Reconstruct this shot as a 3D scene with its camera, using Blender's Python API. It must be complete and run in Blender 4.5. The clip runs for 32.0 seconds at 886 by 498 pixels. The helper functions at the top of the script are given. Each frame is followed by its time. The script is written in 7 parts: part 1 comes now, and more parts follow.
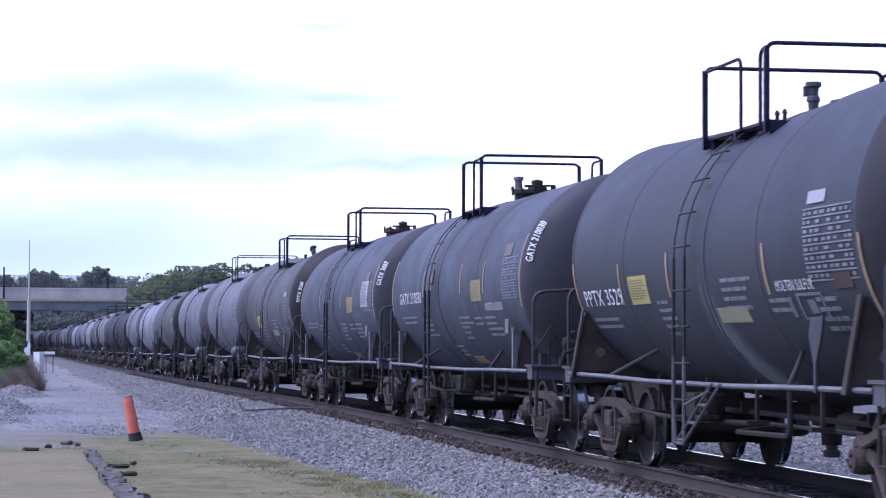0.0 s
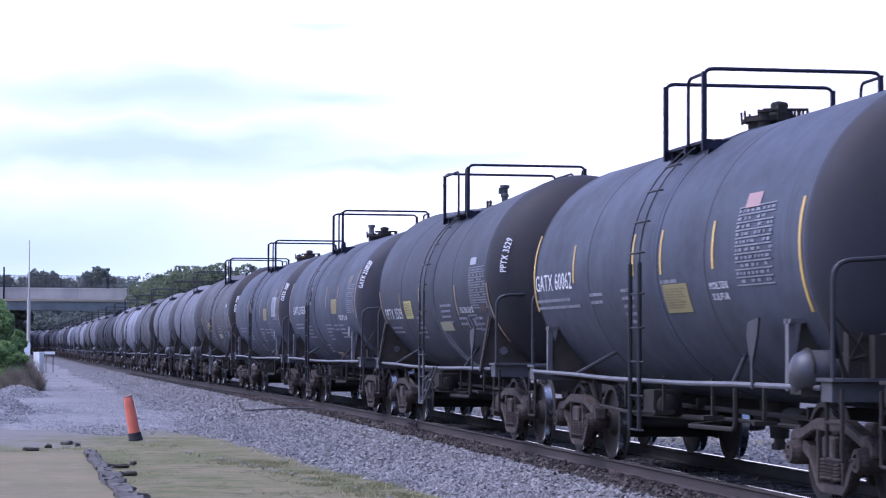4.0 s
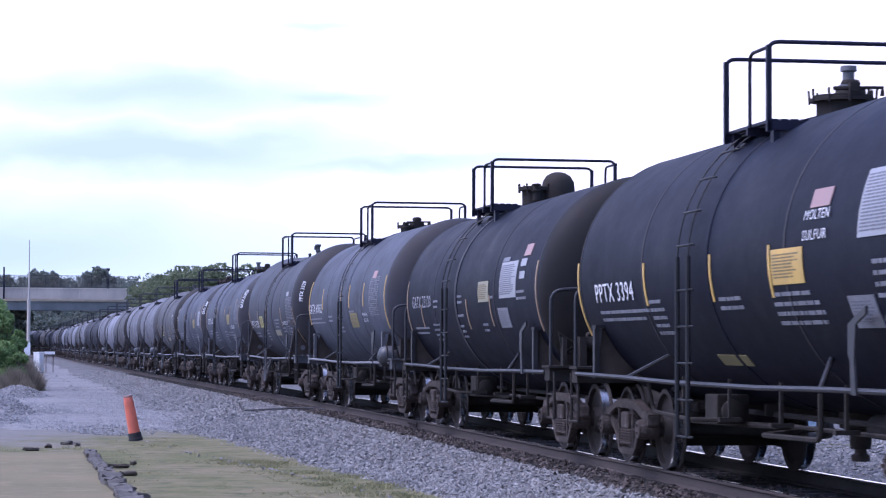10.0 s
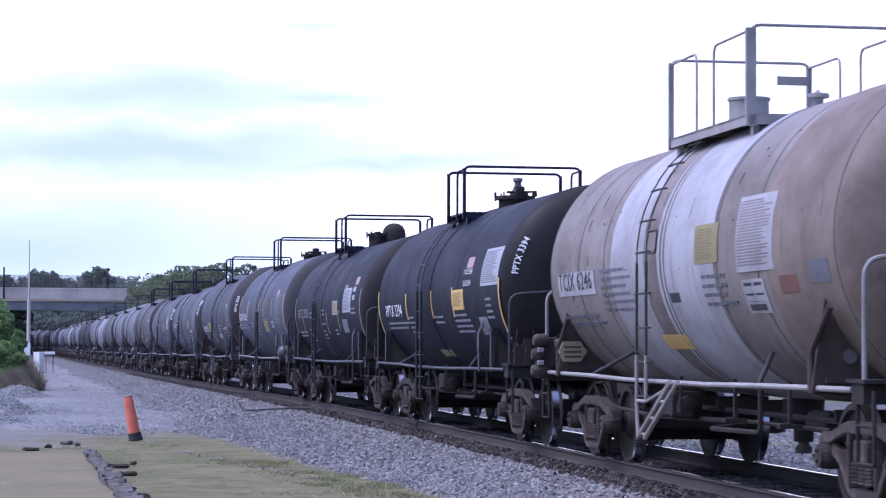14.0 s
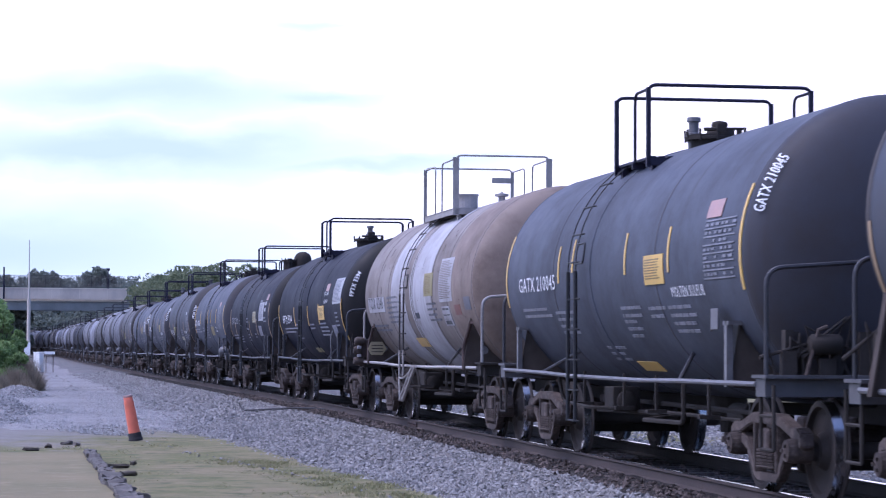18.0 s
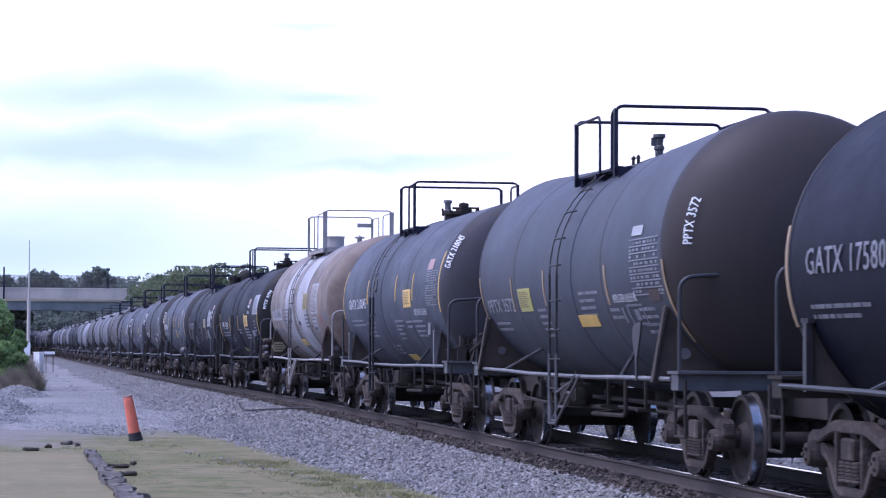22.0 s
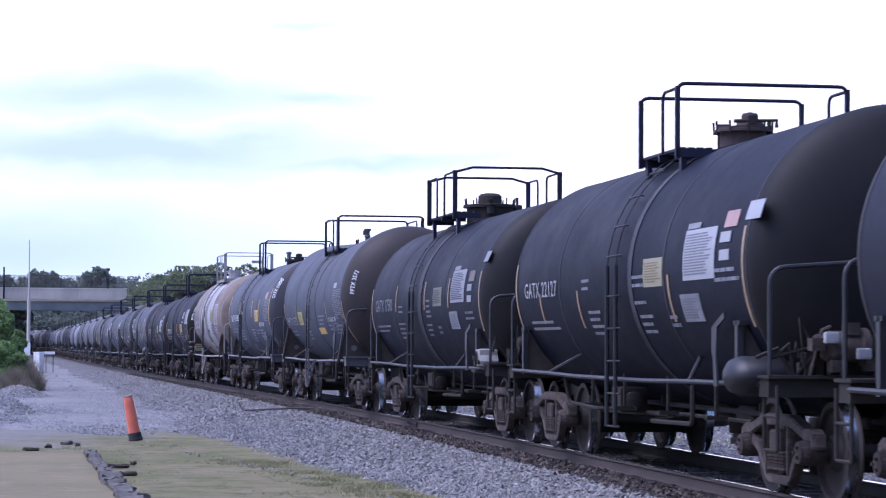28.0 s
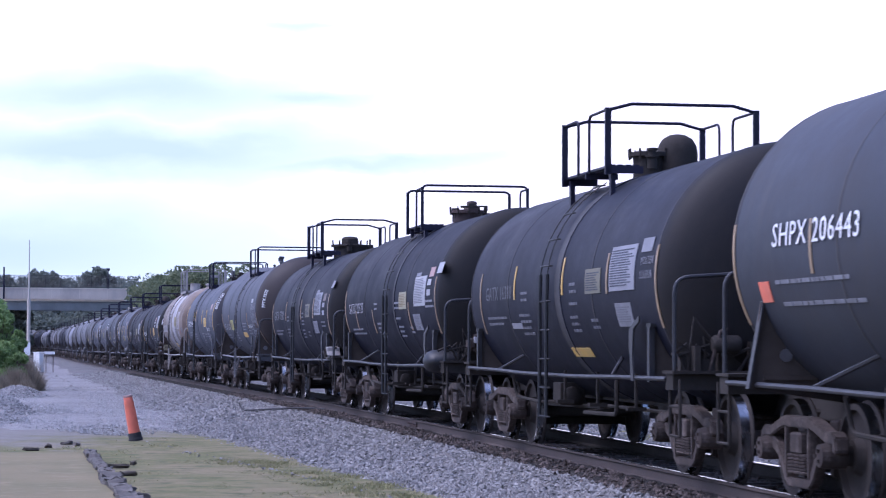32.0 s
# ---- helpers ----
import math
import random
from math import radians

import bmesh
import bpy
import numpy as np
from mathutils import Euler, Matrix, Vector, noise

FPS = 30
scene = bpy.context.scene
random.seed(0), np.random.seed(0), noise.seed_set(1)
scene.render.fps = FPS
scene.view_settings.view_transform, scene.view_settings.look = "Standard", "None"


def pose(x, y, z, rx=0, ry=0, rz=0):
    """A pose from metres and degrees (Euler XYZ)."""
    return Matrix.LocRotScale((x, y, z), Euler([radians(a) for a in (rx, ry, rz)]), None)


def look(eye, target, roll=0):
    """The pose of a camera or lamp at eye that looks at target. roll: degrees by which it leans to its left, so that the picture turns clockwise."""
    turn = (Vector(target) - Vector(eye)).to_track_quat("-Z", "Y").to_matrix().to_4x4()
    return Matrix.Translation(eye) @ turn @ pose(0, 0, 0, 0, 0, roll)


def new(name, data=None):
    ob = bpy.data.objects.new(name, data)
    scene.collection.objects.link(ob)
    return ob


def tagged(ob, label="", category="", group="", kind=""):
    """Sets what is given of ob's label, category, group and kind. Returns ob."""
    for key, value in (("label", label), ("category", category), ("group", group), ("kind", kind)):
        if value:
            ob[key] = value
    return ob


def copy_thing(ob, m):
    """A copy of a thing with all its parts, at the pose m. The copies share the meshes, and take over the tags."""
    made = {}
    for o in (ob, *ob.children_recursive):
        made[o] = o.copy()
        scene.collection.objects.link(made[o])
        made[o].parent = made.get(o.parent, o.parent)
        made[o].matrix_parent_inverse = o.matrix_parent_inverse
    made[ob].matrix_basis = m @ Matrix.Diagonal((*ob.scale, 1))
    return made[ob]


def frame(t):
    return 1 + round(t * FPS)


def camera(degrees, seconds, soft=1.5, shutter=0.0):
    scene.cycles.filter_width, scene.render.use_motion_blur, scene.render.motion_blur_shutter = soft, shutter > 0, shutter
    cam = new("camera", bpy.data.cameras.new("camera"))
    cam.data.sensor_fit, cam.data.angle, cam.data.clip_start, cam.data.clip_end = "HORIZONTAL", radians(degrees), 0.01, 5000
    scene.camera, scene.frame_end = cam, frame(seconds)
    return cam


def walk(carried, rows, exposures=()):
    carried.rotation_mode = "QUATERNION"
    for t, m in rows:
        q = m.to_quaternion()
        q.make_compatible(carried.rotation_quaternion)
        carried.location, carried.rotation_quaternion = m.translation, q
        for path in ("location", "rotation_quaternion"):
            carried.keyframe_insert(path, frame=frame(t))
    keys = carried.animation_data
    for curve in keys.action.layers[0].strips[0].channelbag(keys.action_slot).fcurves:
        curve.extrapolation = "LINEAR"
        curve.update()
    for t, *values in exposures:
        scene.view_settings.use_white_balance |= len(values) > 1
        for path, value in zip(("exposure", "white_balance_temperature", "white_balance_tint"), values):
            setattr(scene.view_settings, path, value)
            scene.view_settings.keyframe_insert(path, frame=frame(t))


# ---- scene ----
import itertools

SECONDS = 32.0
cam = camera(21.147, SECONDS, soft=1.15, shutter=0.4)

# The line: curved stretch beside the camera, straight, then a bend to the left far off.
EYE_HEIGHT, SIDE = 1.408, 7.497
CURVE_AT = (-60, 31.5, 63, 330, 370, 700)
CURVE_BY = (0.0008, 0.0008, 0.0, 0.0, 0.0022, 0.0022)
S_GRID = np.linspace(-60, 700, 1521)


def travelled(t):
    """How far the train has gone: it gathers speed slowly."""
    return 3.943 * t + 0.00525 * t * t


def integral(values):
    out = np.concatenate([[0], np.cumsum((values[1:] + values[:-1]) / 2 * np.diff(S_GRID))])
    return out - np.interp(0, S_GRID, out)


TURN = integral(np.interp(S_GRID, CURVE_AT, CURVE_BY))
LINE_X, LINE_Y = SIDE + integral(-np.sin(TURN)), integral(np.cos(TURN))
LINE_Z = np.interp(S_GRID, (60, 140, 250), (0.0, -0.22, -0.40))


def on_line(s, u=0.0, z=0.0):
    """The place beside the track: s along it, u to its right, z over the rail head."""
    a = np.interp(s, S_GRID, TURN)
    return (np.interp(s, S_GRID, LINE_X) + u * np.cos(a), np.interp(s, S_GRID, LINE_Y) + u * np.sin(a), np.interp(s, S_GRID, LINE_Z) + z)


def line_pose(s):
    x, y, z = on_line(s)
    return pose(x, y, z, 0, 0, math.degrees(np.interp(s, S_GRID, TURN)))


yaw, pitch = 0.14589, 0.04011
aim = (math.sin(yaw) * math.cos(pitch), math.cos(yaw) * math.cos(pitch), EYE_HEIGHT + math.sin(pitch))
view = look((0, 0, EYE_HEIGHT), aim, 0.24)
walk(cam, [(0, view), (SECONDS, view)], exposures=[(0, 1.0, 5150, 28), (SECONDS, 1.0, 5150, 28)])

# ---- light ----
world = bpy.data.worlds.new("sky")
scene.world = world
world.use_nodes = True
wn = world.node_tree.nodes
sky = wn.new("ShaderNodeTexSky")
sky.sky_type, sky.sun_disc = "NISHITA", False
sky.sun_elevation, sky.sun_rotation = radians(60), radians(-85)
sky.air_density, sky.dust_density, sky.ozone_density = 1.0, 3.0, 1.5
wn["Background"].inputs["Strength"].default_value = 0.125
world.node_tree.links.new(sky.outputs[0], wn["Background"].inputs["Color"])

lamp = bpy.data.lights.new("sun", "SUN")
lamp.energy, lamp.angle, lamp.color = 1.05, radians(50), (1.0, 0.96, 0.90)
sun = new("sun", lamp)
sun.matrix_world = look((-58, 5, 100), (0, 0, 0))


# ---- materials ----
def shader(name, colour, rough=0.6, metal=0.0, vary=0.25, grain=40.0, patch=1.5, stain=None, stain_amount=0.0, streak=False, bump=0.15, spread=0.0, gloss=0.5, grit=0.5):
    """A surface: base colour, two scales of variation, optional stains or run-down streaks, fine relief."""
    m = bpy.data.materials.new(name)
    m.use_nodes = True
    nt = m.node_tree
    b = nt.nodes["Principled BSDF"]
    link = nt.links.new
    co = nt.nodes.new("ShaderNodeTexCoord")

    def noise_at(scale, detail, stretch=(1, 1, 1), rough_=0.6):
        mp = nt.nodes.new("ShaderNodeMapping")
        mp.inputs["Scale"].default_value = stretch
        link(co.outputs["Object"], mp.inputs["Vector"])
        n = nt.nodes.new("ShaderNodeTexNoise")
        n.inputs["Scale"].default_value, n.inputs["Detail"].default_value, n.inputs["Roughness"].default_value = scale, detail, rough_
        link(mp.outputs[0], n.inputs["Vector"])
        return n.outputs["Fac"]

    def mixed(fac, a, c, kind="MIX"):
        mx = nt.nodes.new("ShaderNodeMix")
        mx.data_type, mx.blend_type = "RGBA", kind
        for socket, v in ((mx.inputs[0], fac), (mx.inputs[6], a), (mx.inputs[7], c)):
            if isinstance(v, (float, int)):
                socket.default_value = v
            elif isinstance(v, tuple):
                socket.default_value = (*v[:3], 1)
            else:
                link(v, socket)
        return mx.outputs[2]

    def ramp(v, lo, hi, a=0.0, c=1.0):
        r = nt.nodes.new("ShaderNodeMapRange")
        for i, x in enumerate((lo, hi, a, c)):
            r.inputs[i + 1].default_value = x
        link(v, r.inputs[0])
        return r.outputs[0]

    dark = tuple(c * (1 - vary) for c in colour)
    light = tuple(min(1, c * (1 + vary)) for c in colour)
    fine, broad = noise_at(grain, 6), noise_at(patch, 4)
    col = mixed(ramp(broad, 0.3, 0.7), dark, light)
    col = mixed(ramp(fine, 0.35, 0.75, 0, grit), col, dark)
    if stain:
        s = noise_at(patch * 1.7, 8, (0.5, 1.5, 0.22) if streak else (1, 1, 1), 0.7)
        col = mixed(ramp(s, 0.66 - 0.25 * stain_amount, 0.8, 0, stain_amount), col, stain)
    if spread:
        info = nt.nodes.new("ShaderNodeObjectInfo")
        h = nt.nodes.new("ShaderNodeHueSaturation")
        link(ramp(info.outputs["Random"], 0, 1, 1 - spread, 1 + spread), h.inputs["Value"])
        link(col, h.inputs["Color"])
        col = h.outputs[0]
    link(col, b.inputs["Base Color"])
    link(ramp(broad, 0.3, 0.7, max(0.05, rough - 0.1), min(1, rough + 0.1)), b.inputs["Roughness"])
    b.inputs["Metallic"].default_value = metal
    b.inputs["Specular IOR Level"].default_value = gloss
    if bump:
        bp = nt.nodes.new("ShaderNodeBump")
        bp.inputs["Strength"].default_value, bp.inputs["Distance"].default_value = bump, 0.02
        link(fine, bp.inputs["Height"])
        link(bp.outputs[0], b.inputs["Normal"])
    return m


def island_shader(name, low, high, rough=0.9, translucent=0.0):
    """For joined pieces: each piece takes its own shade between two colours."""
    m = bpy.data.materials.new(name)
    m.use_nodes = True
    nt = m.node_tree
    b = nt.nodes["Principled BSDF"]
    geo = nt.nodes.new("ShaderNodeNewGeometry")
    r = nt.nodes.new("ShaderNodeValToRGB")
    r.color_ramp.elements[0].color, r.color_ramp.elements[1].color = (*low, 1), (*high, 1)
    nt.links.new(geo.outputs["Random Per Island"], r.inputs[0])
    nt.links.new(r.outputs[0], b.inputs["Base Color"])
    b.inputs["Roughness"].default_value = rough
    b.inputs["Specular IOR Level"].default_value = 0.2
    if translucent:
        tr = nt.nodes.new("ShaderNodeBsdfTranslucent")
        nt.links.new(r.outputs[0], tr.inputs["Color"])
        mx = nt.nodes.new("ShaderNodeMixShader")
        mx.inputs[0].default_value = translucent
        nt.links.new(b.outputs[0], mx.inputs[1])
        nt.links.new(tr.outputs[0], mx.inputs[2])
        nt.links.new(mx.outputs[0], nt.nodes["Material Output"].inputs["Surface"])
    return m


def tank_paint(name, colour, dirt, rings=0.16, runs=0.35, rough=0.58, gloss=0.22):
    """Weathered tank paint: soft rings of dirt along the car, rain streaks down the shell, fine specks; each car differs."""
    m = bpy.data.materials.new(name)
    m.use_nodes = True
    nt = m.node_tree
    b = nt.nodes["Principled BSDF"]
    link = nt.links.new
    co = nt.nodes.new("ShaderNodeTexCoord")
    info = nt.nodes.new("ShaderNodeObjectInfo")
    move = nt.nodes.new("ShaderNodeVectorMath")
    move.operation = "MULTIPLY_ADD"
    link(info.outputs["Random"], move.inputs[0])
    move.inputs[1].default_value = (0, 83, 0)
    link(co.outputs["Object"], move.inputs[2])

    def noise_at(stretch, detail, rough_=0.6):
        mp = nt.nodes.new("ShaderNodeMapping")
        mp.inputs["Scale"].default_value = stretch
        link(move.outputs[0], mp.inputs["Vector"])
        n = nt.nodes.new("ShaderNodeTexNoise")
        n.inputs["Scale"].default_value, n.inputs["Detail"].default_value, n.inputs["Roughness"].default_value = 1, detail, rough_
        link(mp.outputs[0], n.inputs["Vector"])
        return n.outputs["Fac"]

    def ramp(v, lo, hi, a=0.0, c=1.0):
        r = nt.nodes.new("ShaderNodeMapRange")
        for i, x in enumerate((lo, hi, a, c)):
            r.inputs[i + 1].default_value = x
        link(v, r.inputs[0])
        return r.outputs[0]

    def times(v, w):
        q = nt.nodes.new("ShaderNodeMath")
        q.operation = "MULTIPLY"
        link(v, q.inputs[0])
        link(w, q.inputs[1])
        return q.outputs[0]

    def mixed(fac, a, c):
        mx = nt.nodes.new("ShaderNodeMix")
        mx.data_type = "RGBA"
        link(fac, mx.inputs[0])
        for socket, v in ((mx.inputs[6], a), (mx.inputs[7], c)):
            if isinstance(v, tuple):
                socket.default_value = (*v[:3], 1)
            else:
                link(v, socket)
        return mx.outputs[2]

    ring = noise_at((0.12, 0.55, 0.16), 6, 0.6)
    col = mixed(ramp(ring, 0.3, 0.7), tuple(c * (1 - rings) for c in colour), tuple(min(1, c * (1 + rings)) for c in colour))
    blotch = noise_at((0.8, 0.55, 0.8), 8, 0.72)
    col = mixed(ramp(blotch, 0.43, 0.66, 0, runs), col, dirt)
    run = noise_at((0.35, 4.5, 0.35), 7, 0.72)
    col = mixed(times(ramp(run, 0.5, 0.72, 0, runs * 1.5), ramp(noise_at((0.6, 0.45, 0.6), 4), 0.42, 0.62)), col, dirt)
    speck = noise_at((26, 26, 26), 4)
    col = mixed(ramp(speck, 0.62, 0.8, 0, 0.3), col, dirt)
    link(col, b.inputs["Base Color"])
    link(ramp(blotch, 0.3, 0.7, rough - 0.08, rough + 0.12), b.inputs["Roughness"])
    b.inputs["Specular IOR Level"].default_value = gloss
    bp = nt.nodes.new("ShaderNodeBump")
    bp.inputs["Strength"].default_value, bp.inputs["Distance"].default_value = 0.04, 0.02
    link(speck, bp.inputs["Height"])
    link(bp.outputs[0], b.inputs["Normal"])
    return m


PAINT = {
    "black": tank_paint("black_tank_paint", (0.0054, 0.0065, 0.0158), (0.0140, 0.0146, 0.0212), 0.2, 0.5, 0.54, 0.12),
    "soot": tank_paint("sooty_black_paint", (0.0098, 0.0112, 0.0222), (0.026, 0.0252, 0.0305), 0.2, 0.5, 0.54, 0.14),
    "grey": tank_paint("faded_grey_paint", (0.067, 0.074, 0.097), (0.033, 0.031, 0.033), 0.14, 0.5),
    "slate": tank_paint("slate_grey_paint", (0.041, 0.045, 0.059), (0.07, 0.064, 0.063), 0.18, 0.45),
    "bleached": tank_paint("bleached_slate_paint", (0.056, 0.062, 0.082), (0.078, 0.073, 0.074), 0.18, 0.45),
    "pale": tank_paint("pale_grey_paint", (0.135, 0.138, 0.160), (0.06, 0.052, 0.048), 0.14, 0.5),
    "tan": tank_paint("rust_tinged_cream_paint", (0.20, 0.155, 0.128), (0.085, 0.060, 0.048), 0.16, 0.6),
    "chalk": tank_paint("chalky_pale_grey_paint", (0.20, 0.205, 0.24), (0.09, 0.085, 0.085), 0.14, 0.5),
    "drab": tank_paint("drab_brown_grey_paint", (0.075, 0.074, 0.080), (0.045, 0.04, 0.04), 0.16, 0.5),
    "cream": tank_paint("dirty_cream_paint", (0.212, 0.183, 0.168), (0.100, 0.078, 0.062), 0.16, 0.7),
    "white": tank_paint("chalky_white_paint", (0.37, 0.36, 0.38), (0.15, 0.13, 0.12), 0.10, 0.6),
}
# Heads: brown dust; the grey ones also carry the car gap's shade as darker colour.
HEADSHADE = {
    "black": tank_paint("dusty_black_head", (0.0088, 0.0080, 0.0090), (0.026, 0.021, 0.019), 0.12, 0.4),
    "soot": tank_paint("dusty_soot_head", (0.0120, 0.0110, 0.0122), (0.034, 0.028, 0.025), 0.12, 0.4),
    "grey": tank_paint("dusty_shaded_grey_head", (0.045, 0.0445, 0.054), (0.042, 0.034, 0.032), 0.12, 0.6),
    "slate": tank_paint("dusty_shaded_slate_head", (0.030, 0.0285, 0.033), (0.052, 0.042, 0.038), 0.15, 0.5),
    "bleached": tank_paint("dusty_shaded_brown_head", (0.036, 0.029, 0.029), (0.050, 0.040, 0.036), 0.15, 0.5),
    "pale": tank_paint("dusty_shaded_pale_head", (0.095, 0.093, 0.100), (0.06, 0.05, 0.045), 0.14, 0.5),
    "chalk": tank_paint("dusty_shaded_chalk_head", (0.15, 0.15, 0.165), (0.08, 0.07, 0.065), 0.14, 0.5),
    "drab": tank_paint("dusty_shaded_drab_head", (0.022, 0.019, 0.020), (0.036, 0.029, 0.026), 0.14, 0.5),
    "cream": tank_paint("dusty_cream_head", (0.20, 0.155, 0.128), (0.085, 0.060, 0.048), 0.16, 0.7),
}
PADDUST = tank_paint("pale_worn_wrap_band", (0.070, 0.067, 0.072), (0.014, 0.0145, 0.018), 0.2, 0.7)
PADGRIME = tank_paint("grimy_olive_wrap_band", (0.10, 0.088, 0.072), (0.045, 0.036, 0.03), 0.2, 0.7)
SADDLE = shader("brown_road_dust_on_steel", (0.070, 0.057, 0.050), 0.85, gloss=0.15, vary=0.3, grain=24, patch=3, stain=(0.075, 0.06, 0.05), stain_amount=0.6, bump=0.1)
SEAM = shader("dark_weld_seam", (0.035, 0.03, 0.03), 0.8, vary=0.3, grain=20, patch=2, bump=0.0)
TUBE = shader("thin_dark_bar", (0.010, 0.0095, 0.012), 0.55, vary=0.25, grain=30, patch=2, bump=0.0)
HANDRAIL_WHITE = shader("dirty_white_railing", (0.29, 0.268, 0.255), 0.55, vary=0.2, grain=30, patch=2, stain=(0.08, 0.055, 0.045), stain_amount=0.6, bump=0.0)
RAILHEAD = shader("mirror_worn_rail_head", (0.62, 0.62, 0.63), 0.14, metal=1.0, vary=0.08, grain=60, patch=6, bump=0.0)
GRIME = shader("brown_black_grime", (0.044, 0.038, 0.034), 0.85, gloss=0.15, vary=0.35, grain=30, patch=2, stain=(0.058, 0.044, 0.036), stain_amount=0.5)
CAST = shader("dusty_cast_steel", (0.071, 0.055, 0.048), 0.8, gloss=0.2, vary=0.4, grain=26, patch=4.5, stain=(0.243, 0.197, 0.169), stain_amount=0.65, bump=0.12, spread=0.25)
WHEEL = shader("brown_wheel_steel", (0.046, 0.038, 0.034), 0.75, gloss=0.2, metal=0.0, vary=0.3, grain=40, patch=4, stain=(0.068, 0.051, 0.041), stain_amount=0.4, bump=0.15)
RIM = shader("worn_wheel_tread", (0.42, 0.41, 0.41), 0.24, metal=1.0, vary=0.25, grain=60, patch=6, bump=0.0)
TREAD = shader("polished_tread_steel", (0.55, 0.55, 0.56), 0.22, metal=1.0, vary=0.1, grain=60, patch=6, bump=0.0)
BARS = shader("black_handrail_paint", (0.016, 0.0145, 0.031), 0.5, gloss=0.25, vary=0.12, grain=30, patch=3, bump=0.0)
PIPE = shader("worn_grey_pipe", (0.14, 0.135, 0.145), 0.5, vary=0.3, grain=30, patch=2, stain=(0.07, 0.06, 0.05), stain_amount=0.6, bump=0.05)
DULLPIPE = shader("dark_grey_pipe", (0.032, 0.031, 0.036), 0.5, vary=0.3, grain=30, patch=2, stain=(0.05, 0.04, 0.04), stain_amount=0.6, bump=0.05)
ENDGREY = shader("scuffed_end_platform_grey", (0.085, 0.082, 0.088), 0.6, vary=0.3, grain=24, patch=3, stain=(0.035, 0.03, 0.028), stain_amount=0.6, bump=0.1)
LIME = shader("yellow_green_sticker", (0.40, 0.37, 0.11), 0.5, vary=0.15, grain=30, patch=3, stain=(0.2, 0.18, 0.09), stain_amount=0.3, bump=0.0)
SILVER = shader("dull_silver_tank", (0.06, 0.06, 0.066), 0.45, metal=0.2, vary=0.3, grain=20, patch=4, stain=(0.10, 0.08, 0.07), stain_amount=0.7)
LETTER = shader("white_lettering", (0.72, 0.72, 0.74), 0.6, vary=0.15, grain=30, patch=6, bump=0.0)
FADED = shader("faded_white_lettering", (0.20, 0.20, 0.225), 0.6, vary=0.35, grain=30, patch=5, bump=0.0)
DARKLETTER = shader("black_lettering", (0.03, 0.03, 0.035), 0.6, vary=0.15, grain=30, patch=6, bump=0.0)
YELLOW = shader("yellow_reflective_strip", (0.62, 0.40, 0.10), 0.45, vary=0.2, grain=30, patch=3, stain=(0.25, 0.18, 0.12), stain_amount=0.5, bump=0.0)
AMBER = shader("dull_amber_strip", (0.31, 0.215, 0.125), 0.5, vary=0.25, grain=30, patch=3, stain=(0.15, 0.12, 0.10), stain_amount=0.5, bump=0.0)
STICKER = shader("pale_yellow_sticker", (0.29, 0.265, 0.17), 0.5, vary=0.15, grain=30, patch=3, bump=0.0)
PLATE = shader("off_white_placard", (0.33, 0.33, 0.35), 0.5, vary=0.12, grain=30, patch=3, bump=0.0)
OLDSTICKER = shader("grimy_olive_sticker", (0.15, 0.14, 0.10), 0.6, vary=0.2, grain=30, patch=3, stain=(0.06, 0.055, 0.05), stain_amount=0.5, bump=0.0)
OLDPLATE = shader("grimy_grey_placard", (0.24, 0.24, 0.27), 0.6, vary=0.2, grain=30, patch=3, stain=(0.09, 0.085, 0.09), stain_amount=0.5, bump=0.0)
OLDRED = shader("grimy_brown_placard", (0.13, 0.10, 0.09), 0.6, vary=0.2, grain=30, patch=3, bump=0.0)
HEXPLATE = shader("dirty_straw_plate", (0.34, 0.29, 0.18), 0.6, vary=0.2, grain=30, patch=3, stain=(0.10, 0.08, 0.06), stain_amount=0.6, bump=0.0)
MUSTARD = shader("faded_mustard_sticker", (0.25, 0.21, 0.085), 0.6, vary=0.2, grain=30, patch=3, stain=(0.14, 0.11, 0.08), stain_amount=0.5, bump=0.0)
PINK = shader("faded_red_placard", (0.36, 0.22, 0.20), 0.5, vary=0.2, grain=30, patch=3, bump=0.0)
REDDISH = shader("faded_brick_red_decal", (0.17, 0.07, 0.055), 0.6, vary=0.25, grain=30, patch=3, bump=0.0)
WORN = shader("nearly_gone_white_lettering", (0.13, 0.13, 0.15), 0.6, vary=0.5, grain=30, patch=5, bump=0.0)
SMUDGED = shader("smudged_white_lettering", (0.36, 0.36, 0.39), 0.6, vary=0.4, grain=30, patch=5, bump=0.0)
PRINT = shader("grey_print", (0.15, 0.15, 0.175), 0.6, vary=0.2, grain=30, patch=6, bump=0.0)
OCHRE = shader("brown_print", (0.21, 0.16, 0.075), 0.6, vary=0.2, grain=30, patch=6, bump=0.0)


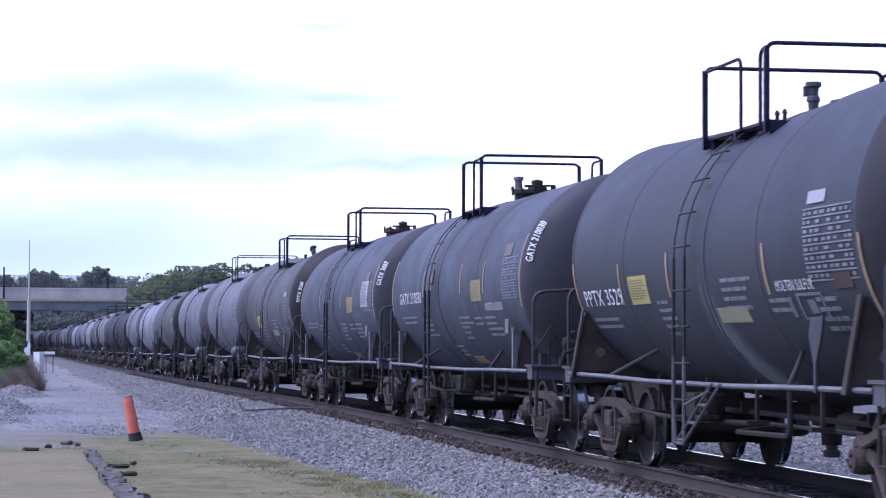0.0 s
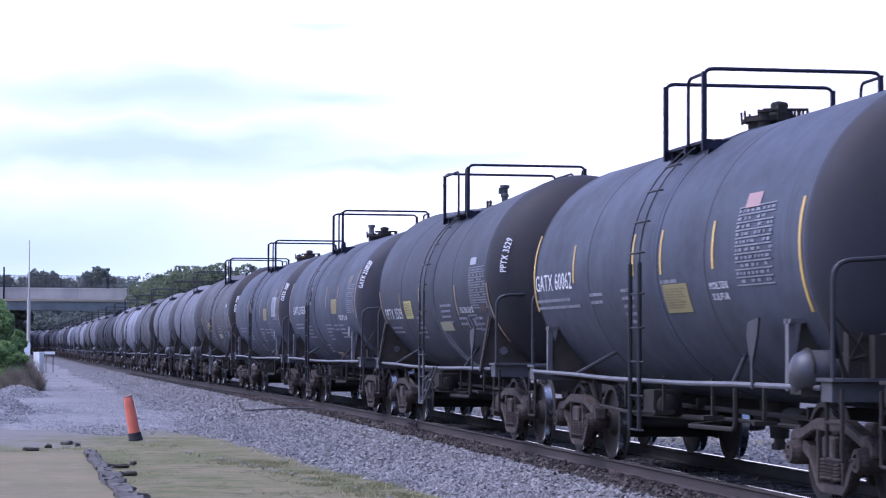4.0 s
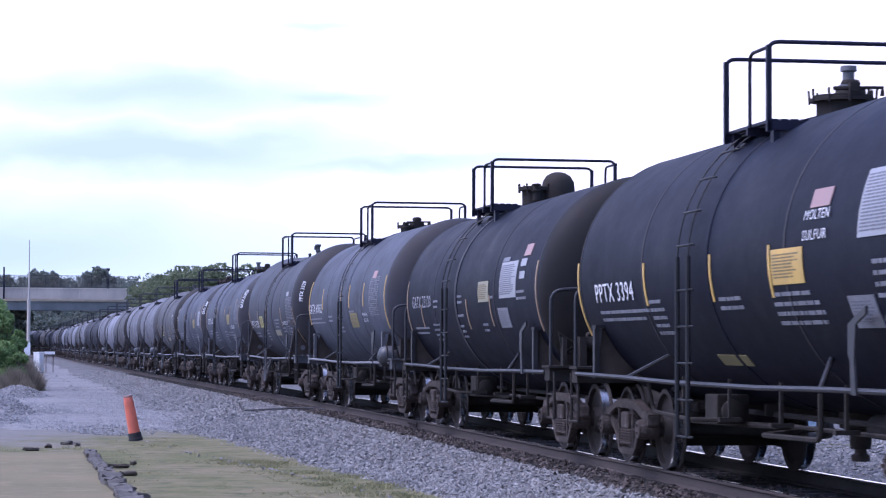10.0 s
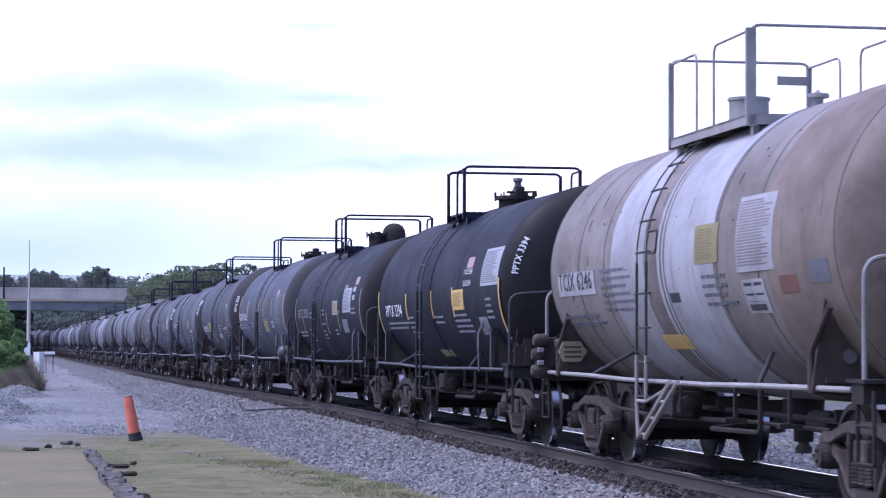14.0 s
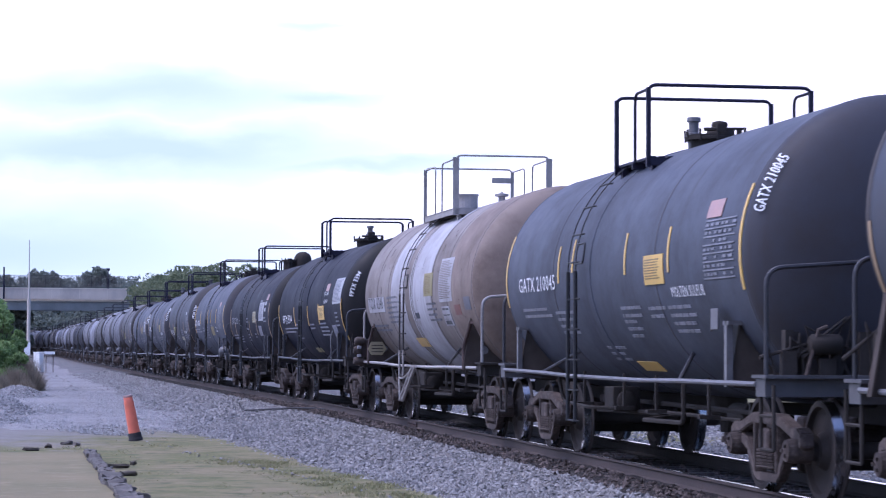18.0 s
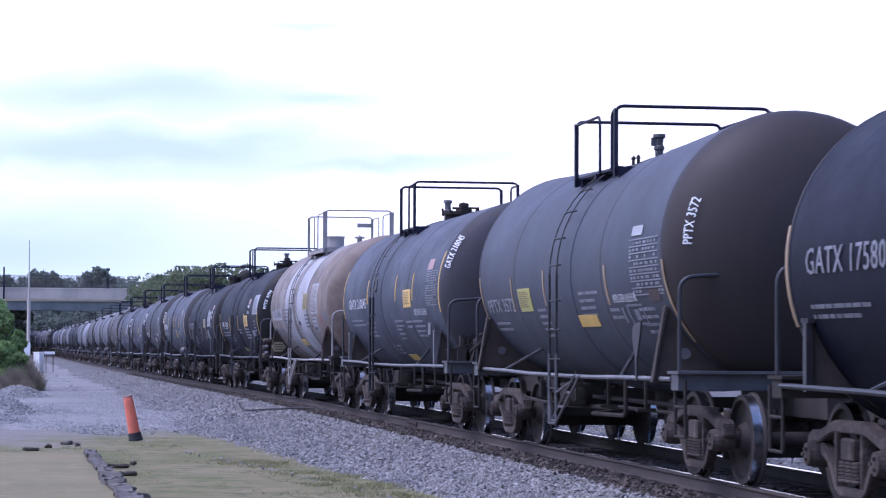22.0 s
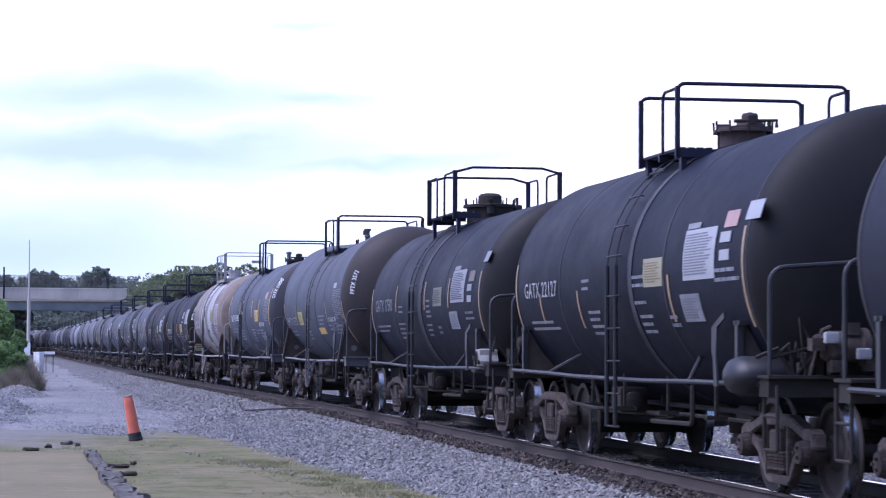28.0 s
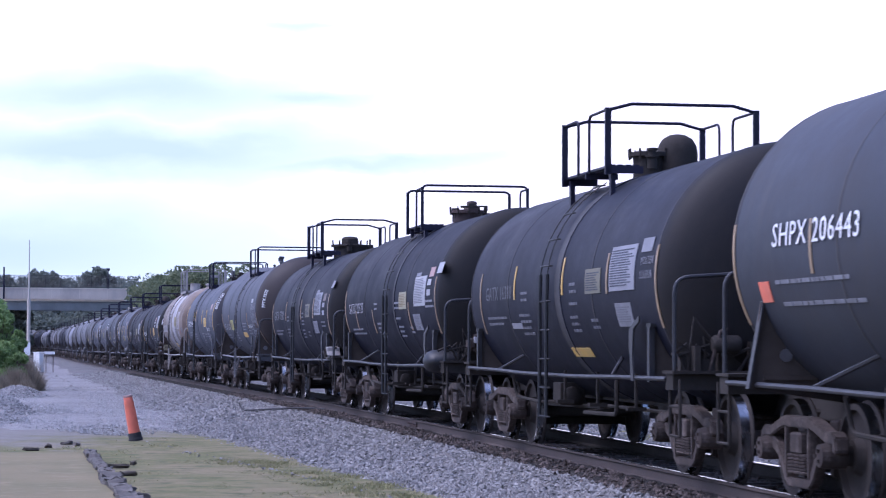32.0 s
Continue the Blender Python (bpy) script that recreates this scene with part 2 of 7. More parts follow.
def spill_shader():
    """A dried spill: thick along a slanting line, thin towards its edges and its top, combed by the airflow."""
    m = bpy.data.materials.new("dried_spill")
    m.use_nodes = True
    nt = m.node_tree
    b = nt.nodes["Principled BSDF"]
    b.inputs["Base Color"].default_value, b.inputs["Roughness"].default_value = (0.33, 0.33, 0.355, 1), 0.8
    b.inputs["Specular IOR Level"].default_value = 0.1
    co = nt.nodes.new("ShaderNodeTexCoord")
    sep = nt.nodes.new("ShaderNodeSeparateXYZ")
    nt.links.new(co.outputs["Object"], sep.inputs[0])

    def calc(op, *args):
        n = nt.nodes.new("ShaderNodeMath")
        n.operation = op
        for socket, v in zip(n.inputs, args):
            if isinstance(v, (int, float)):
                socket.default_value = v
            else:
                nt.links.new(v, socket)
        return n.outputs[0]

    down = calc("DIVIDE", calc("SUBTRACT", 2.15, sep.outputs[2]), 1.15)         # 0 at its top, 1 at its foot
    off = calc("SUBTRACT", calc("ADD", sep.outputs[1], 0.45), calc("MULTIPLY", down, -0.62))
    width = calc("ADD", 0.20, calc("MULTIPLY", down, 0.22))
    q = calc("DIVIDE", off, width)
    bell = calc("POWER", 2.718, calc("MULTIPLY", calc("MULTIPLY", q, q), -1.0))
    mp = nt.nodes.new("ShaderNodeMapping")
    mp.inputs["Rotation"].default_value, mp.inputs["Scale"].default_value = (radians(38), 0, 0), (1, 9, 1.2)
    nt.links.new(co.outputs["Object"], mp.inputs[0])
    n = nt.nodes.new("ShaderNodeTexNoise")
    n.inputs["Scale"].default_value, n.inputs["Detail"].default_value = 1.5, 5
    nt.links.new(mp.outputs[0], n.inputs["Vector"])
    comb = calc("ADD", 0.45, calc("MULTIPLY", n.outputs["Fac"], 0.7))
    up = calc("MAXIMUM", 0.0, calc("MINIMUM", 1.0, down))
    full = calc("MULTIPLY", calc("MULTIPLY", bell, comb), calc("ADD", calc("MULTIPLY", calc("MULTIPLY", up, up), 0.95), calc("MULTIPLY", calc("MINIMUM", 1.0, calc("MULTIPLY", up, 5.0)), 0.18)))
    nt.links.new(calc("MINIMUM", 0.9, full), b.inputs["Alpha"])
    return m


SPILL = spill_shader()
ORANGE = shader("orange_plastic", (0.80, 0.20, 0.12), 0.5, vary=0.12, grain=14, patch=4, stain=(0.62, 0.28, 0.2), stain_amount=0.4, bump=0.05)
STREAK = shader("brown_rust_streak", (0.125, 0.10, 0.09), 0.75, vary=0.3, grain=20, patch=2, bump=0.0)
RUSTY = shader("rusty_steel", (0.07, 0.045, 0.040), 0.8, vary=0.35, grain=30, patch=2, stain=(0.05, 0.035, 0.03), stain_amount=0.6, bump=0.3)
RAILSIDE = shader("rail_rust_brown", (0.080, 0.062, 0.055), 0.8, gloss=0.2, vary=0.3, grain=20, patch=0.6, stain=(0.05, 0.04, 0.04), stain_amount=0.6, bump=0.2)
TIE = shader("creosoted_timber", (0.034, 0.029, 0.027), 0.9, vary=0.4, grain=18, patch=2, bump=0.5, spread=0.3)


# ---- mesh helpers ----
def part(name, bm, material, parent, label="", smooth=False):
    """Links a bmesh as one mesh object under a thing or a part."""
    me = bpy.data.meshes.new(name)
    bm.to_mesh(me)
    bm.free()
    me.materials.append(material)
    if smooth:
        me.shade_smooth()
        me.set_sharp_from_angle(angle=radians(40))
    ob = new(name, me)
    ob.parent = parent
    if label:
        tagged(ob, label)
    return ob


def thing(name, label, category, group="", kind="", m=None):
    ob = tagged(new(name), label, category, group, kind)
    ob.empty_display_size = 0.2
    if m is not None:
        ob.matrix_basis = m
    return ob


def add_box(bm, cx, cy, cz, sx, sy, sz, m=None):
    mat = Matrix.LocRotScale((cx, cy, cz), None, (sx, sy, sz))
    bmesh.ops.create_cube(bm, size=1, matrix=(m @ mat) if m is not None else mat)
    return bm


def box(cx, cy, cz, sx, sy, sz, bevel=0.0):
    bm = add_box(bmesh.new(), cx, cy, cz, sx, sy, sz)
    if bevel:
        bmesh.ops.bevel(bm, geom=bm.edges[:], offset=bevel, segments=2, affect="EDGES", profile=0.7)
    return bm


def add_tube(bm, points, r, sides=8, caps=True):
    """A round bar along points, with rounded mitres."""
    pts = [Vector(p) for p in points]
    rings = []
    side = None
    for i, p in enumerate(pts):
        a = (pts[i] - pts[i - 1]).normalized() if i else (pts[1] - pts[0]).normalized()
        b = (pts[i + 1] - pts[i]).normalized() if i + 1 < len(pts) else a
        d = (a + b).normalized()
        if side is None:
            side = d.orthogonal().normalized()
        side = (side - d * side.dot(d)).normalized()
        up = d.cross(side)
        grow = 1 / max(0.5, math.cos(a.angle(b) / 2)) if a.angle(b) > 0.01 else 1.0
        rings.append([bm.verts.new(p + (side * math.cos(k * math.tau / sides) + up * math.sin(k * math.tau / sides)) * r * (grow if sides < 6 else 1)) for k in range(sides)])
    for q, w in zip(rings, rings[1:]):
        for k in range(sides):
            bm.faces.new((q[k], q[(k + 1) % sides], w[(k + 1) % sides], w[k]))
    if caps:
        bm.faces.new(rings[0][::-1])
        bm.faces.new(rings[-1])
    return bm


def tube(points, r, sides=8):
    return add_tube(bmesh.new(), points, r, sides)


def rounded(points, r=0.08, steps=4):
    """The points with each inner corner turned into a small arc."""
    pts = [Vector(p) for p in points]
    out = [pts[0]]
    for a, b, c in zip(pts, pts[1:], pts[2:]):
        p, q = b + (a - b).normalized() * r, b + (c - b).normalized() * r
        for i in range(steps + 1):
            t = i / steps
            out.append(p * (1 - t) ** 2 + b * 2 * t * (1 - t) + q * t * t)
    return out + [pts[-1]]


def lathe(profile, sides, axis="x"):
    """Turns (along, radius) pairs round an axis."""
    bm = bmesh.new()
    rings = []
    for a, r in profile:
        ring = []
        for k in range(sides):
            c, s = math.cos(k * math.tau / sides) * r, math.sin(k * math.tau / sides) * r
            ring.append(bm.verts.new({"x": (a, c, s), "y": (s, a, c), "z": (c, s, a)}[axis]))
        rings.append(ring)
    for q, w in zip(rings, rings[1:]):
        for k in range(sides):
            bm.faces.new((q[k], q[(k + 1) % sides], w[(k + 1) % sides], w[k]))
    for end, flip in ((rings[0], True), (rings[-1], False)):
        if (profile[0] if flip else profile[-1])[1] > 1e-4:
            bm.faces.new(end[::-1] if flip else end)
    bmesh.ops.recalc_face_normals(bm, faces=bm.faces[:])
    return bm


def moved(bm, m):
    bmesh.ops.transform(bm, matrix=m, verts=bm.verts[:])
    return bm


def add_prism(bm, outline, thick, m):
    """An outline in the local xy plane, thick along z, placed by m."""
    lo = [bm.verts.new(m @ Vector((x, y, -thick / 2))) for x, y in outline]
    hi = [bm.verts.new(m @ Vector((x, y, thick / 2))) for x, y in outline]
    bm.faces.new(lo[::-1])
    bm.faces.new(hi)
    n = len(outline)
    for k in range(n):
        bm.faces.new((lo[k], lo[(k + 1) % n], hi[(k + 1) % n], hi[k]))
    return bm


# text in the built-in font, as meshes
TEXTS = {}


def letters(text, width=0.0, height=0.1):
    size = 1.0 if width else height
    if (text, size) not in TEXTS:
        cu = bpy.data.curves.new("lettering", "FONT")
        cu.body, cu.size, cu.resolution_u, cu.space_character = text, size, 2, 1.08
        ob = new("lettering", cu)
        dg = bpy.context.evaluated_depsgraph_get()
        TEXTS[text, size] = bpy.data.meshes.new_from_object(ob.evaluated_get(dg))
        bpy.data.objects.remove(ob)
        bpy.data.curves.remove(cu)
    bm = bmesh.new()
    bm.from_mesh(TEXTS[text, size])
    xs, ys = [v.co.x for v in bm.verts], [v.co.y for v in bm.verts]
    first = len(bm.verts)
    bm.from_mesh(TEXTS[text, size])
    bm.verts.ensure_lookup_table()
    sx, sy = (width / (max(xs) - min(xs)) if width else 1), (height / (max(ys) - min(ys)) if width else 1)
    x0, y0 = min(xs), min(ys)
    for k, v in enumerate(bm.verts):      # a second, shifted copy makes the strokes bold
        v.co = Vector(((v.co.x - x0) * sx + (0.065 * height if k >= first else 0), (v.co.y - y0) * sy, 0.0015 if k >= first else 0.0))
    bmesh.ops.triangulate(bm, faces=bm.faces[:])
    for _ in range(2):
        bmesh.ops.subdivide_edges(bm, edges=[e for e in bm.edges if e.calc_length() > 0.3 * height], cuts=1)
    return bm


# ---- ground, track and surroundings ----
def leaf_mesh(name, centres, sizes, rng, material, droop=0.0):
    """Many small leaves, one quad each, as one mesh."""
    n = len(centres)
    a = rng.normal(size=(n, 3))
    a[:, 2] *= 0.6
    a /= np.linalg.norm(a, axis=1)[:, None]
    b = np.cross(a, rng.normal(size=(n, 3)))
    b /= np.linalg.norm(b, axis=1)[:, None]
    s = sizes[:, None]
    quads = np.stack([centres - a * s, centres - b * s * 0.45, centres + a * s, centres + b * s * 0.45], 1).reshape(-1, 3)
    me = bpy.data.meshes.new(name)
    me.from_pydata(quads.tolist(), [], np.arange(4 * n).reshape(-1, 4).tolist())
    me.materials.append(material)
    return me


def spread_out(s, u):
    """The foot of the ballast lies farther out with the distance, where it runs into the gravel road."""
    toe = np.interp(s, (26, 29, 37, 40, 47, 62, 120), (-3.2, -3.4, -4.3, -4.7, -5.4, -5.6, -4.6))
    return np.where(np.asarray(u) < -1.75, -1.75 + (np.asarray(u) + 1.75) * (toe + 1.75) / (-4.1 + 1.75), u)


def strip_mesh(name, s_list, profile, material, wobble=0.0, seed=1, widen=False):
    """A profile of (u, z) swept along the line."""
    rng = np.random.default_rng(seed)
    verts, faces, n = [], [], len(profile)
    for s in s_list:
        for k, (u, z) in enumerate(profile):
            edge = wobble * (2.5 if k in (0, n - 1) else 1)
            verts.append(on_line(s, (float(spread_out(s, u)) if widen else u) + rng.normal() * edge, z + rng.normal() * wobble * 0.25))
    for i in range(len(s_list) - 1):
        for k in range(n - 1):
            a = i * n + k
            faces.append((a, a + 1, a + n + 1, a + n))
    me = bpy.data.meshes.new(name)
    me.from_pydata([tuple(map(float, v)) for v in verts], [], faces)
    me.materials.append(material)
    return me


def stone_mesh(name, places, sizes, rng, material):
    """Loose stones: squashed, knocked-about octahedra."""
    base = np.array([(1, 0, 0), (-1, 0, 0), (0, 1, 0), (0, -1, 0), (0, 0, 1), (0, 0, -1)], float)
    tri = np.array([(0, 2, 4), (2, 1, 4), (1, 3, 4), (3, 0, 4), (2, 0, 5), (1, 2, 5), (3, 1, 5), (0, 3, 5)])
    n = len(places)
    spin = rng.uniform(0, math.tau, n)
    v = base[None] * rng.uniform(0.55, 1.25, (n, 6, 1)) + rng.normal(scale=0.22, size=(n, 6, 3))
    v[:, :, 2] *= 0.75
    c, s = np.cos(spin)[:, None], np.sin(spin)[:, None]
    v = np.stack([v[:, :, 0] * c - v[:, :, 1] * s, v[:, :, 0] * s + v[:, :, 1] * c, v[:, :, 2]], 2)
    v = v * sizes[:, None, None] + places[:, None, :]
    me = bpy.data.meshes.new(name)
    me.from_pydata(v.reshape(-1, 3).tolist(), [], (tri[None] + np.arange(n)[:, None, None] * 6).reshape(-1, 3).tolist())
    me.materials.append(material)
    return me


def ground_shader(name, a, b, c, scale, fine, bump=0.6, rough=0.95, beyond=None):
    """Three colours of soil mixed at a broad and a fine scale."""
    m = bpy.data.materials.new(name)
    m.use_nodes = True
    nt = m.node_tree
    p = nt.nodes["Principled BSDF"]
    geo = nt.nodes.new("ShaderNodeNewGeometry")
    cols = []
    for sc, det in ((scale, 6), (fine, 8), (fine * 4, 4)):
        n = nt.nodes.new("ShaderNodeTexNoise")
        n.inputs["Scale"].default_value, n.inputs["Detail"].default_value, n.inputs["Roughness"].default_value = sc, det, 0.65
        nt.links.new(geo.outputs["Position"], n.inputs["Vector"])
        cols.append(n.outputs["Fac"])

    def step(v, lo, hi):
        r = nt.nodes.new("ShaderNodeMapRange")
        r.inputs[1].default_value, r.inputs[2].default_value = lo, hi
        nt.links.new(v, r.inputs[0])
        return r.outputs[0]

    def mix(f, x, y):
        q = nt.nodes.new("ShaderNodeMix")
        q.data_type = "RGBA"
        nt.links.new(f, q.inputs[0])
        for sock, val in ((q.inputs[6], x), (q.inputs[7], y)):
            if isinstance(val, tuple):
                sock.default_value = (*val, 1)
            else:
                nt.links.new(val, sock)
        return q.outputs[2]

    col = mix(step(cols[0], 0.42, 0.6), a, b)
    col = mix(step(cols[1], 0.5, 0.68), col, c)
    if beyond:      # another soil takes over past a ragged line across the view
        sep = nt.nodes.new("ShaderNodeSeparateXYZ")
        nt.links.new(geo.outputs["Position"], sep.inputs[0])
        add = nt.nodes.new("ShaderNodeMath")
        add.operation = "MULTIPLY_ADD"
        nt.links.new(cols[0], add.inputs[0])
        add.inputs[1].default_value = 26.0
        skew = nt.nodes.new("ShaderNodeMath")
        skew.operation = "MULTIPLY_ADD"
        nt.links.new(sep.outputs[0], skew.inputs[0])
        skew.inputs[1].default_value = -2.0
        nt.links.new(sep.outputs[1], skew.inputs[2])
        nt.links.new(skew.outputs[0], add.inputs[2])
        add2 = nt.nodes.new("ShaderNodeMath")
        add2.operation = "MULTIPLY_ADD"
        nt.links.new(cols[1], add2.inputs[0])
        add2.inputs[1].default_value = 7.0
        nt.links.new(add.outputs[0], add2.inputs[2])
        other = mix(step(cols[1], 0.42, 0.62), beyond[0], beyond[1])
        col = mix(step(add2.outputs[0], beyond[2] + 16.5 - 4.0, beyond[2] + 16.5 + 4.0), col, other)
    nt.links.new(col, p.inputs["Base Color"])
    p.inputs["Roughness"].default_value = rough
    p.inputs["Specular IOR Level"].default_value = 0.2
    bp = nt.nodes.new("ShaderNodeBump")
    bp.inputs["Strength"].default_value, bp.inputs["Distance"].default_value = bump, 0.04
    nt.links.new(cols[2], bp.inputs["Height"])
    nt.links.new(bp.outputs[0], p.inputs["Normal"])
    return m


TURF = ground_shader("worn_turf", (0.128, 0.125, 0.056), (0.195, 0.163, 0.095), (0.075, 0.082, 0.036), 0.8, 2.6, 0.5, 0.95, ((0.185, 0.172, 0.160), (0.150, 0.140, 0.125), 47.0))
DIRT = ground_shader("packed_sandy_dirt", (0.19, 0.161, 0.093), (0.152, 0.137, 0.076), (0.228, 0.19, 0.118), 0.5, 2.0, 0.4)
GRAVEL = ground_shader("pale_road_gravel", (0.235, 0.225, 0.225), (0.185, 0.175, 0.175), (0.29, 0.28, 0.275), 0.25, 6.0, 1.0)
BALLAST = ground_shader("ballast_bed", (0.17, 0.163, 0.165), (0.125, 0.12, 0.12), (0.07, 0.067, 0.067), 0.8, 9.0, 1.0)
# Oily fouling, darkened further to hold the shade below the train.
FOULEDSHADE = ground_shader("fouled_shaded_ballast", (0.025, 0.022, 0.021), (0.037, 0.032, 0.028), (0.018, 0.016, 0.015), 0.8, 9.0, 1.0)
STONE = island_shader("ballast_stone", (0.145, 0.137, 0.133), (0.295, 0.283, 0.275))
PALESTONE = island_shader("pale_gravel_stone", (0.23, 0.222, 0.22), (0.35, 0.34, 0.335))
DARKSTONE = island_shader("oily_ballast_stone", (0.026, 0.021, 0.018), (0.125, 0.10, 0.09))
CONCRETE = shader("weathered_concrete", (0.78, 0.68, 0.55), 0.9, vary=0.2, grain=8, patch=0.3, stain=(0.20, 0.19, 0.18), stain_amount=0.5, streak=True, bump=0.3)
RUBBLE = shader("broken_concrete", (0.125, 0.110, 0.098), 0.95, vary=0.3, grain=14, patch=3, stain=(0.08, 0.075, 0.07), stain_amount=0.6, bump=0.6, spread=0.2)
KERBSTONE = shader("grimy_crumbled_kerb_concrete", (0.095, 0.083, 0.073), 0.95, vary=0.45, grain=11, patch=2.2, stain=(0.17, 0.155, 0.145), stain_amount=0.55, bump=0.8, spread=0.2)
GIRDER = shader("dark_girder_paint", (0.225, 0.23, 0.215), 0.7, vary=0.2, grain=5, patch=0.4, bump=0.1)
WHITE = shader("white_enamel", (0.88, 0.87, 0.84), 0.5, vary=0.08, grain=12, patch=2, bump=0.05)
BEIGE = shader("sunned_beige_concrete", (0.66, 0.56, 0.46), 0.9, vary=0.12, grain=8, patch=0.3, stain=(0.30, 0.265, 0.24), stain_amount=0.8, streak=True, bump=0.1)
MASTGREY = shader("chalky_pale_mast", (0.52, 0.46, 0.39), 0.6, vary=0.1, grain=12, patch=2, bump=0.05)
RUBBER = shader("black_rubber", (0.03, 0.028, 0.03), 0.85, vary=0.3, grain=20, patch=4)
BARK = shader("grey_brown_bark", (0.09, 0.075, 0.06), 0.95, vary=0.3, grain=12, patch=2, bump=0.6)
LEAF = island_shader("green_leaves", (0.115, 0.142, 0.082), (0.215, 0.24, 0.145), 0.8, 0.45)
# Distance haze is put into these leaves as a paler, bluer green.
HAZELEAF = island_shader("haze_paled_leaves", (0.15, 0.175, 0.145), (0.23, 0.25, 0.21), 0.8, 0.4)
BUSHLEAF = island_shader("bright_bush_leaves", (0.15, 0.24, 0.08), (0.33, 0.44, 0.19), 0.6, 0.5)
DRY = island_shader("dry_brush", (0.19, 0.165, 0.125), (0.33, 0.285, 0.225), 0.9, 0.5)
BLADE = island_shader("grass_blades", (0.20, 0.205, 0.10), (0.28, 0.265, 0.15), 0.8, 0.6)

GROUND = -0.45


def ground_height(x, y):
    off = x - float(np.interp(y, LINE_Y, LINE_X))
    z = GROUND + float(np.interp(y, LINE_Y, LINE_Z))
    far = min(1.0, max(0.0, (abs(off) - 5) / 20))
    return z + 0.05 * noise.noise(Vector((x * 0.25, y * 0.12, 0))) + far * 0.25 * noise.noise(Vector((x * 0.05, y * 0.03, 4)))


def build_ground():
    xs = np.concatenate([np.linspace(-4500, -60, 14), np.linspace(-45, -14, 10), np.linspace(-12, 14, 66), np.linspace(17, 60, 12), np.linspace(100, 4500, 12)])
    ys = np.concatenate([np.linspace(-4500, -60, 10), np.linspace(-40, 15, 12), np.linspace(17, 75, 110), np.linspace(78, 260, 50), np.linspace(280, 620, 24), np.linspace(700, 4700, 12)])
    verts = [(float(x), float(y), ground_height(float(x), float(y))) for y in ys for x in xs]
    n = len(xs)
    faces = [(j * n + i, j * n + i + 1, (j + 1) * n + i + 1, (j + 1) * n + i) for j in range(len(ys) - 1) for i in range(n - 1)]
    me = bpy.data.meshes.new("ground")
    me.from_pydata(verts, [], faces)
    me.materials.append(TURF)
    me.shade_smooth()
    tagged(new("ground", me), "worn olive and tan turf beside the railway", "ground", kind="structure")


build_ground()


def sheet(name, label, category, outline_left, outline_right, material, lift, seed, rough=0.15, ragged=0.0):
    """A patch on the ground between two edges given as (x, y) rows of equal length, with ragged edges."""
    rng = np.random.default_rng(seed)
    verts, faces = [], []
    steps = 40
    fine_l, fine_r = [], []
    for edge, out in ((outline_left, fine_l), (outline_right, fine_r)):
        e = np.array(edge, float)
        t = np.linspace(0, len(e) - 1, 12 * (len(e) - 1) + 1)
        out.extend(zip(np.interp(t, range(len(e)), e[:, 0]), np.interp(t, range(len(e)), e[:, 1])))
    for i, ((ax, ay), (bx, by)) in enumerate(zip(fine_l, fine_r)):
        j0, j1 = rng.normal() * rough, rng.normal() * rough
        for k in range(steps + 1):
            f = k / steps
            x, y = ax + j0 + (bx + j1 - ax - j0) * f, ay + (by - ay) * f
            if ragged:
                y += ragged * noise.noise(Vector((x * 0.9, y * 0.05, seed))) + 0.4 * ragged * noise.noise(Vector((x * 4, 0, seed)))
            verts.append((x, y, ground_height(x, y) + lift - (0.05 if i == 0 else 0.0)))
    for i in range(len(fine_l) - 1):
        for k in range(steps):
            a = i * (steps + 1) + k
            faces.append((a, a + 1, a + steps + 2, a + steps + 1))
    me = bpy.data.meshes.new(name)
    me.from_pydata([tuple(map(float, v)) for v in verts], [], faces)
    me.materials.append(material)
    me.shade_smooth()
    return tagged(new(name, me), label, category, kind="structure")


sheet("road_gravel", "pale blue-grey gravel service road along the track", "gravel road",
      [(-5.5, 53.5), (-5.2, 62), (-4.2, 80), (-3.0, 95), (-4.0, 130), (-5.0, 180), (-9, 260)],
      [(2.0, 52.0), (2.6, 62), (2.0, 80), (1.2, 95), (0.6, 130), (-1.2, 180), (-5, 260)], GRAVEL, 0.04, 5, 0.15, 2.0)
sheet("pavement_dirt", "bare sandy dirt path beside the broken kerb", "dirt path",
      [(-6, 20), (-6, 26), (-5, 32), (-4, 38), (-3.5, 41)], [(0.9, 20), (0.65, 26), (0.25, 32), (0.0, 38), (-0.25, 41)], DIRT, 0.012, 6, 0.05)

# ballast, ties and rails
BED = [(-4.1, -0.52), (-3.3, -0.43), (-2.4, -0.36), (-1.75, -0.25), (-1.45, -0.20), (-0.8, -0.20), (0, -0.21), (0.8, -0.20), (1.45, -0.20), (1.75, -0.28), (2.8, -0.40), (4.0, -0.44), (40.0, -0.42)]
bed_s = np.concatenate([np.linspace(-50, 16, 30), np.linspace(17, 80, 260), np.linspace(81, 200, 160), np.linspace(203, 690, 100)])
tagged(new("ballast", strip_mesh("ballast", bed_s, BED, BALLAST, 0.03, 1, True)), "grey crushed stone ballast bed of the railway", "ballast", kind="structure")


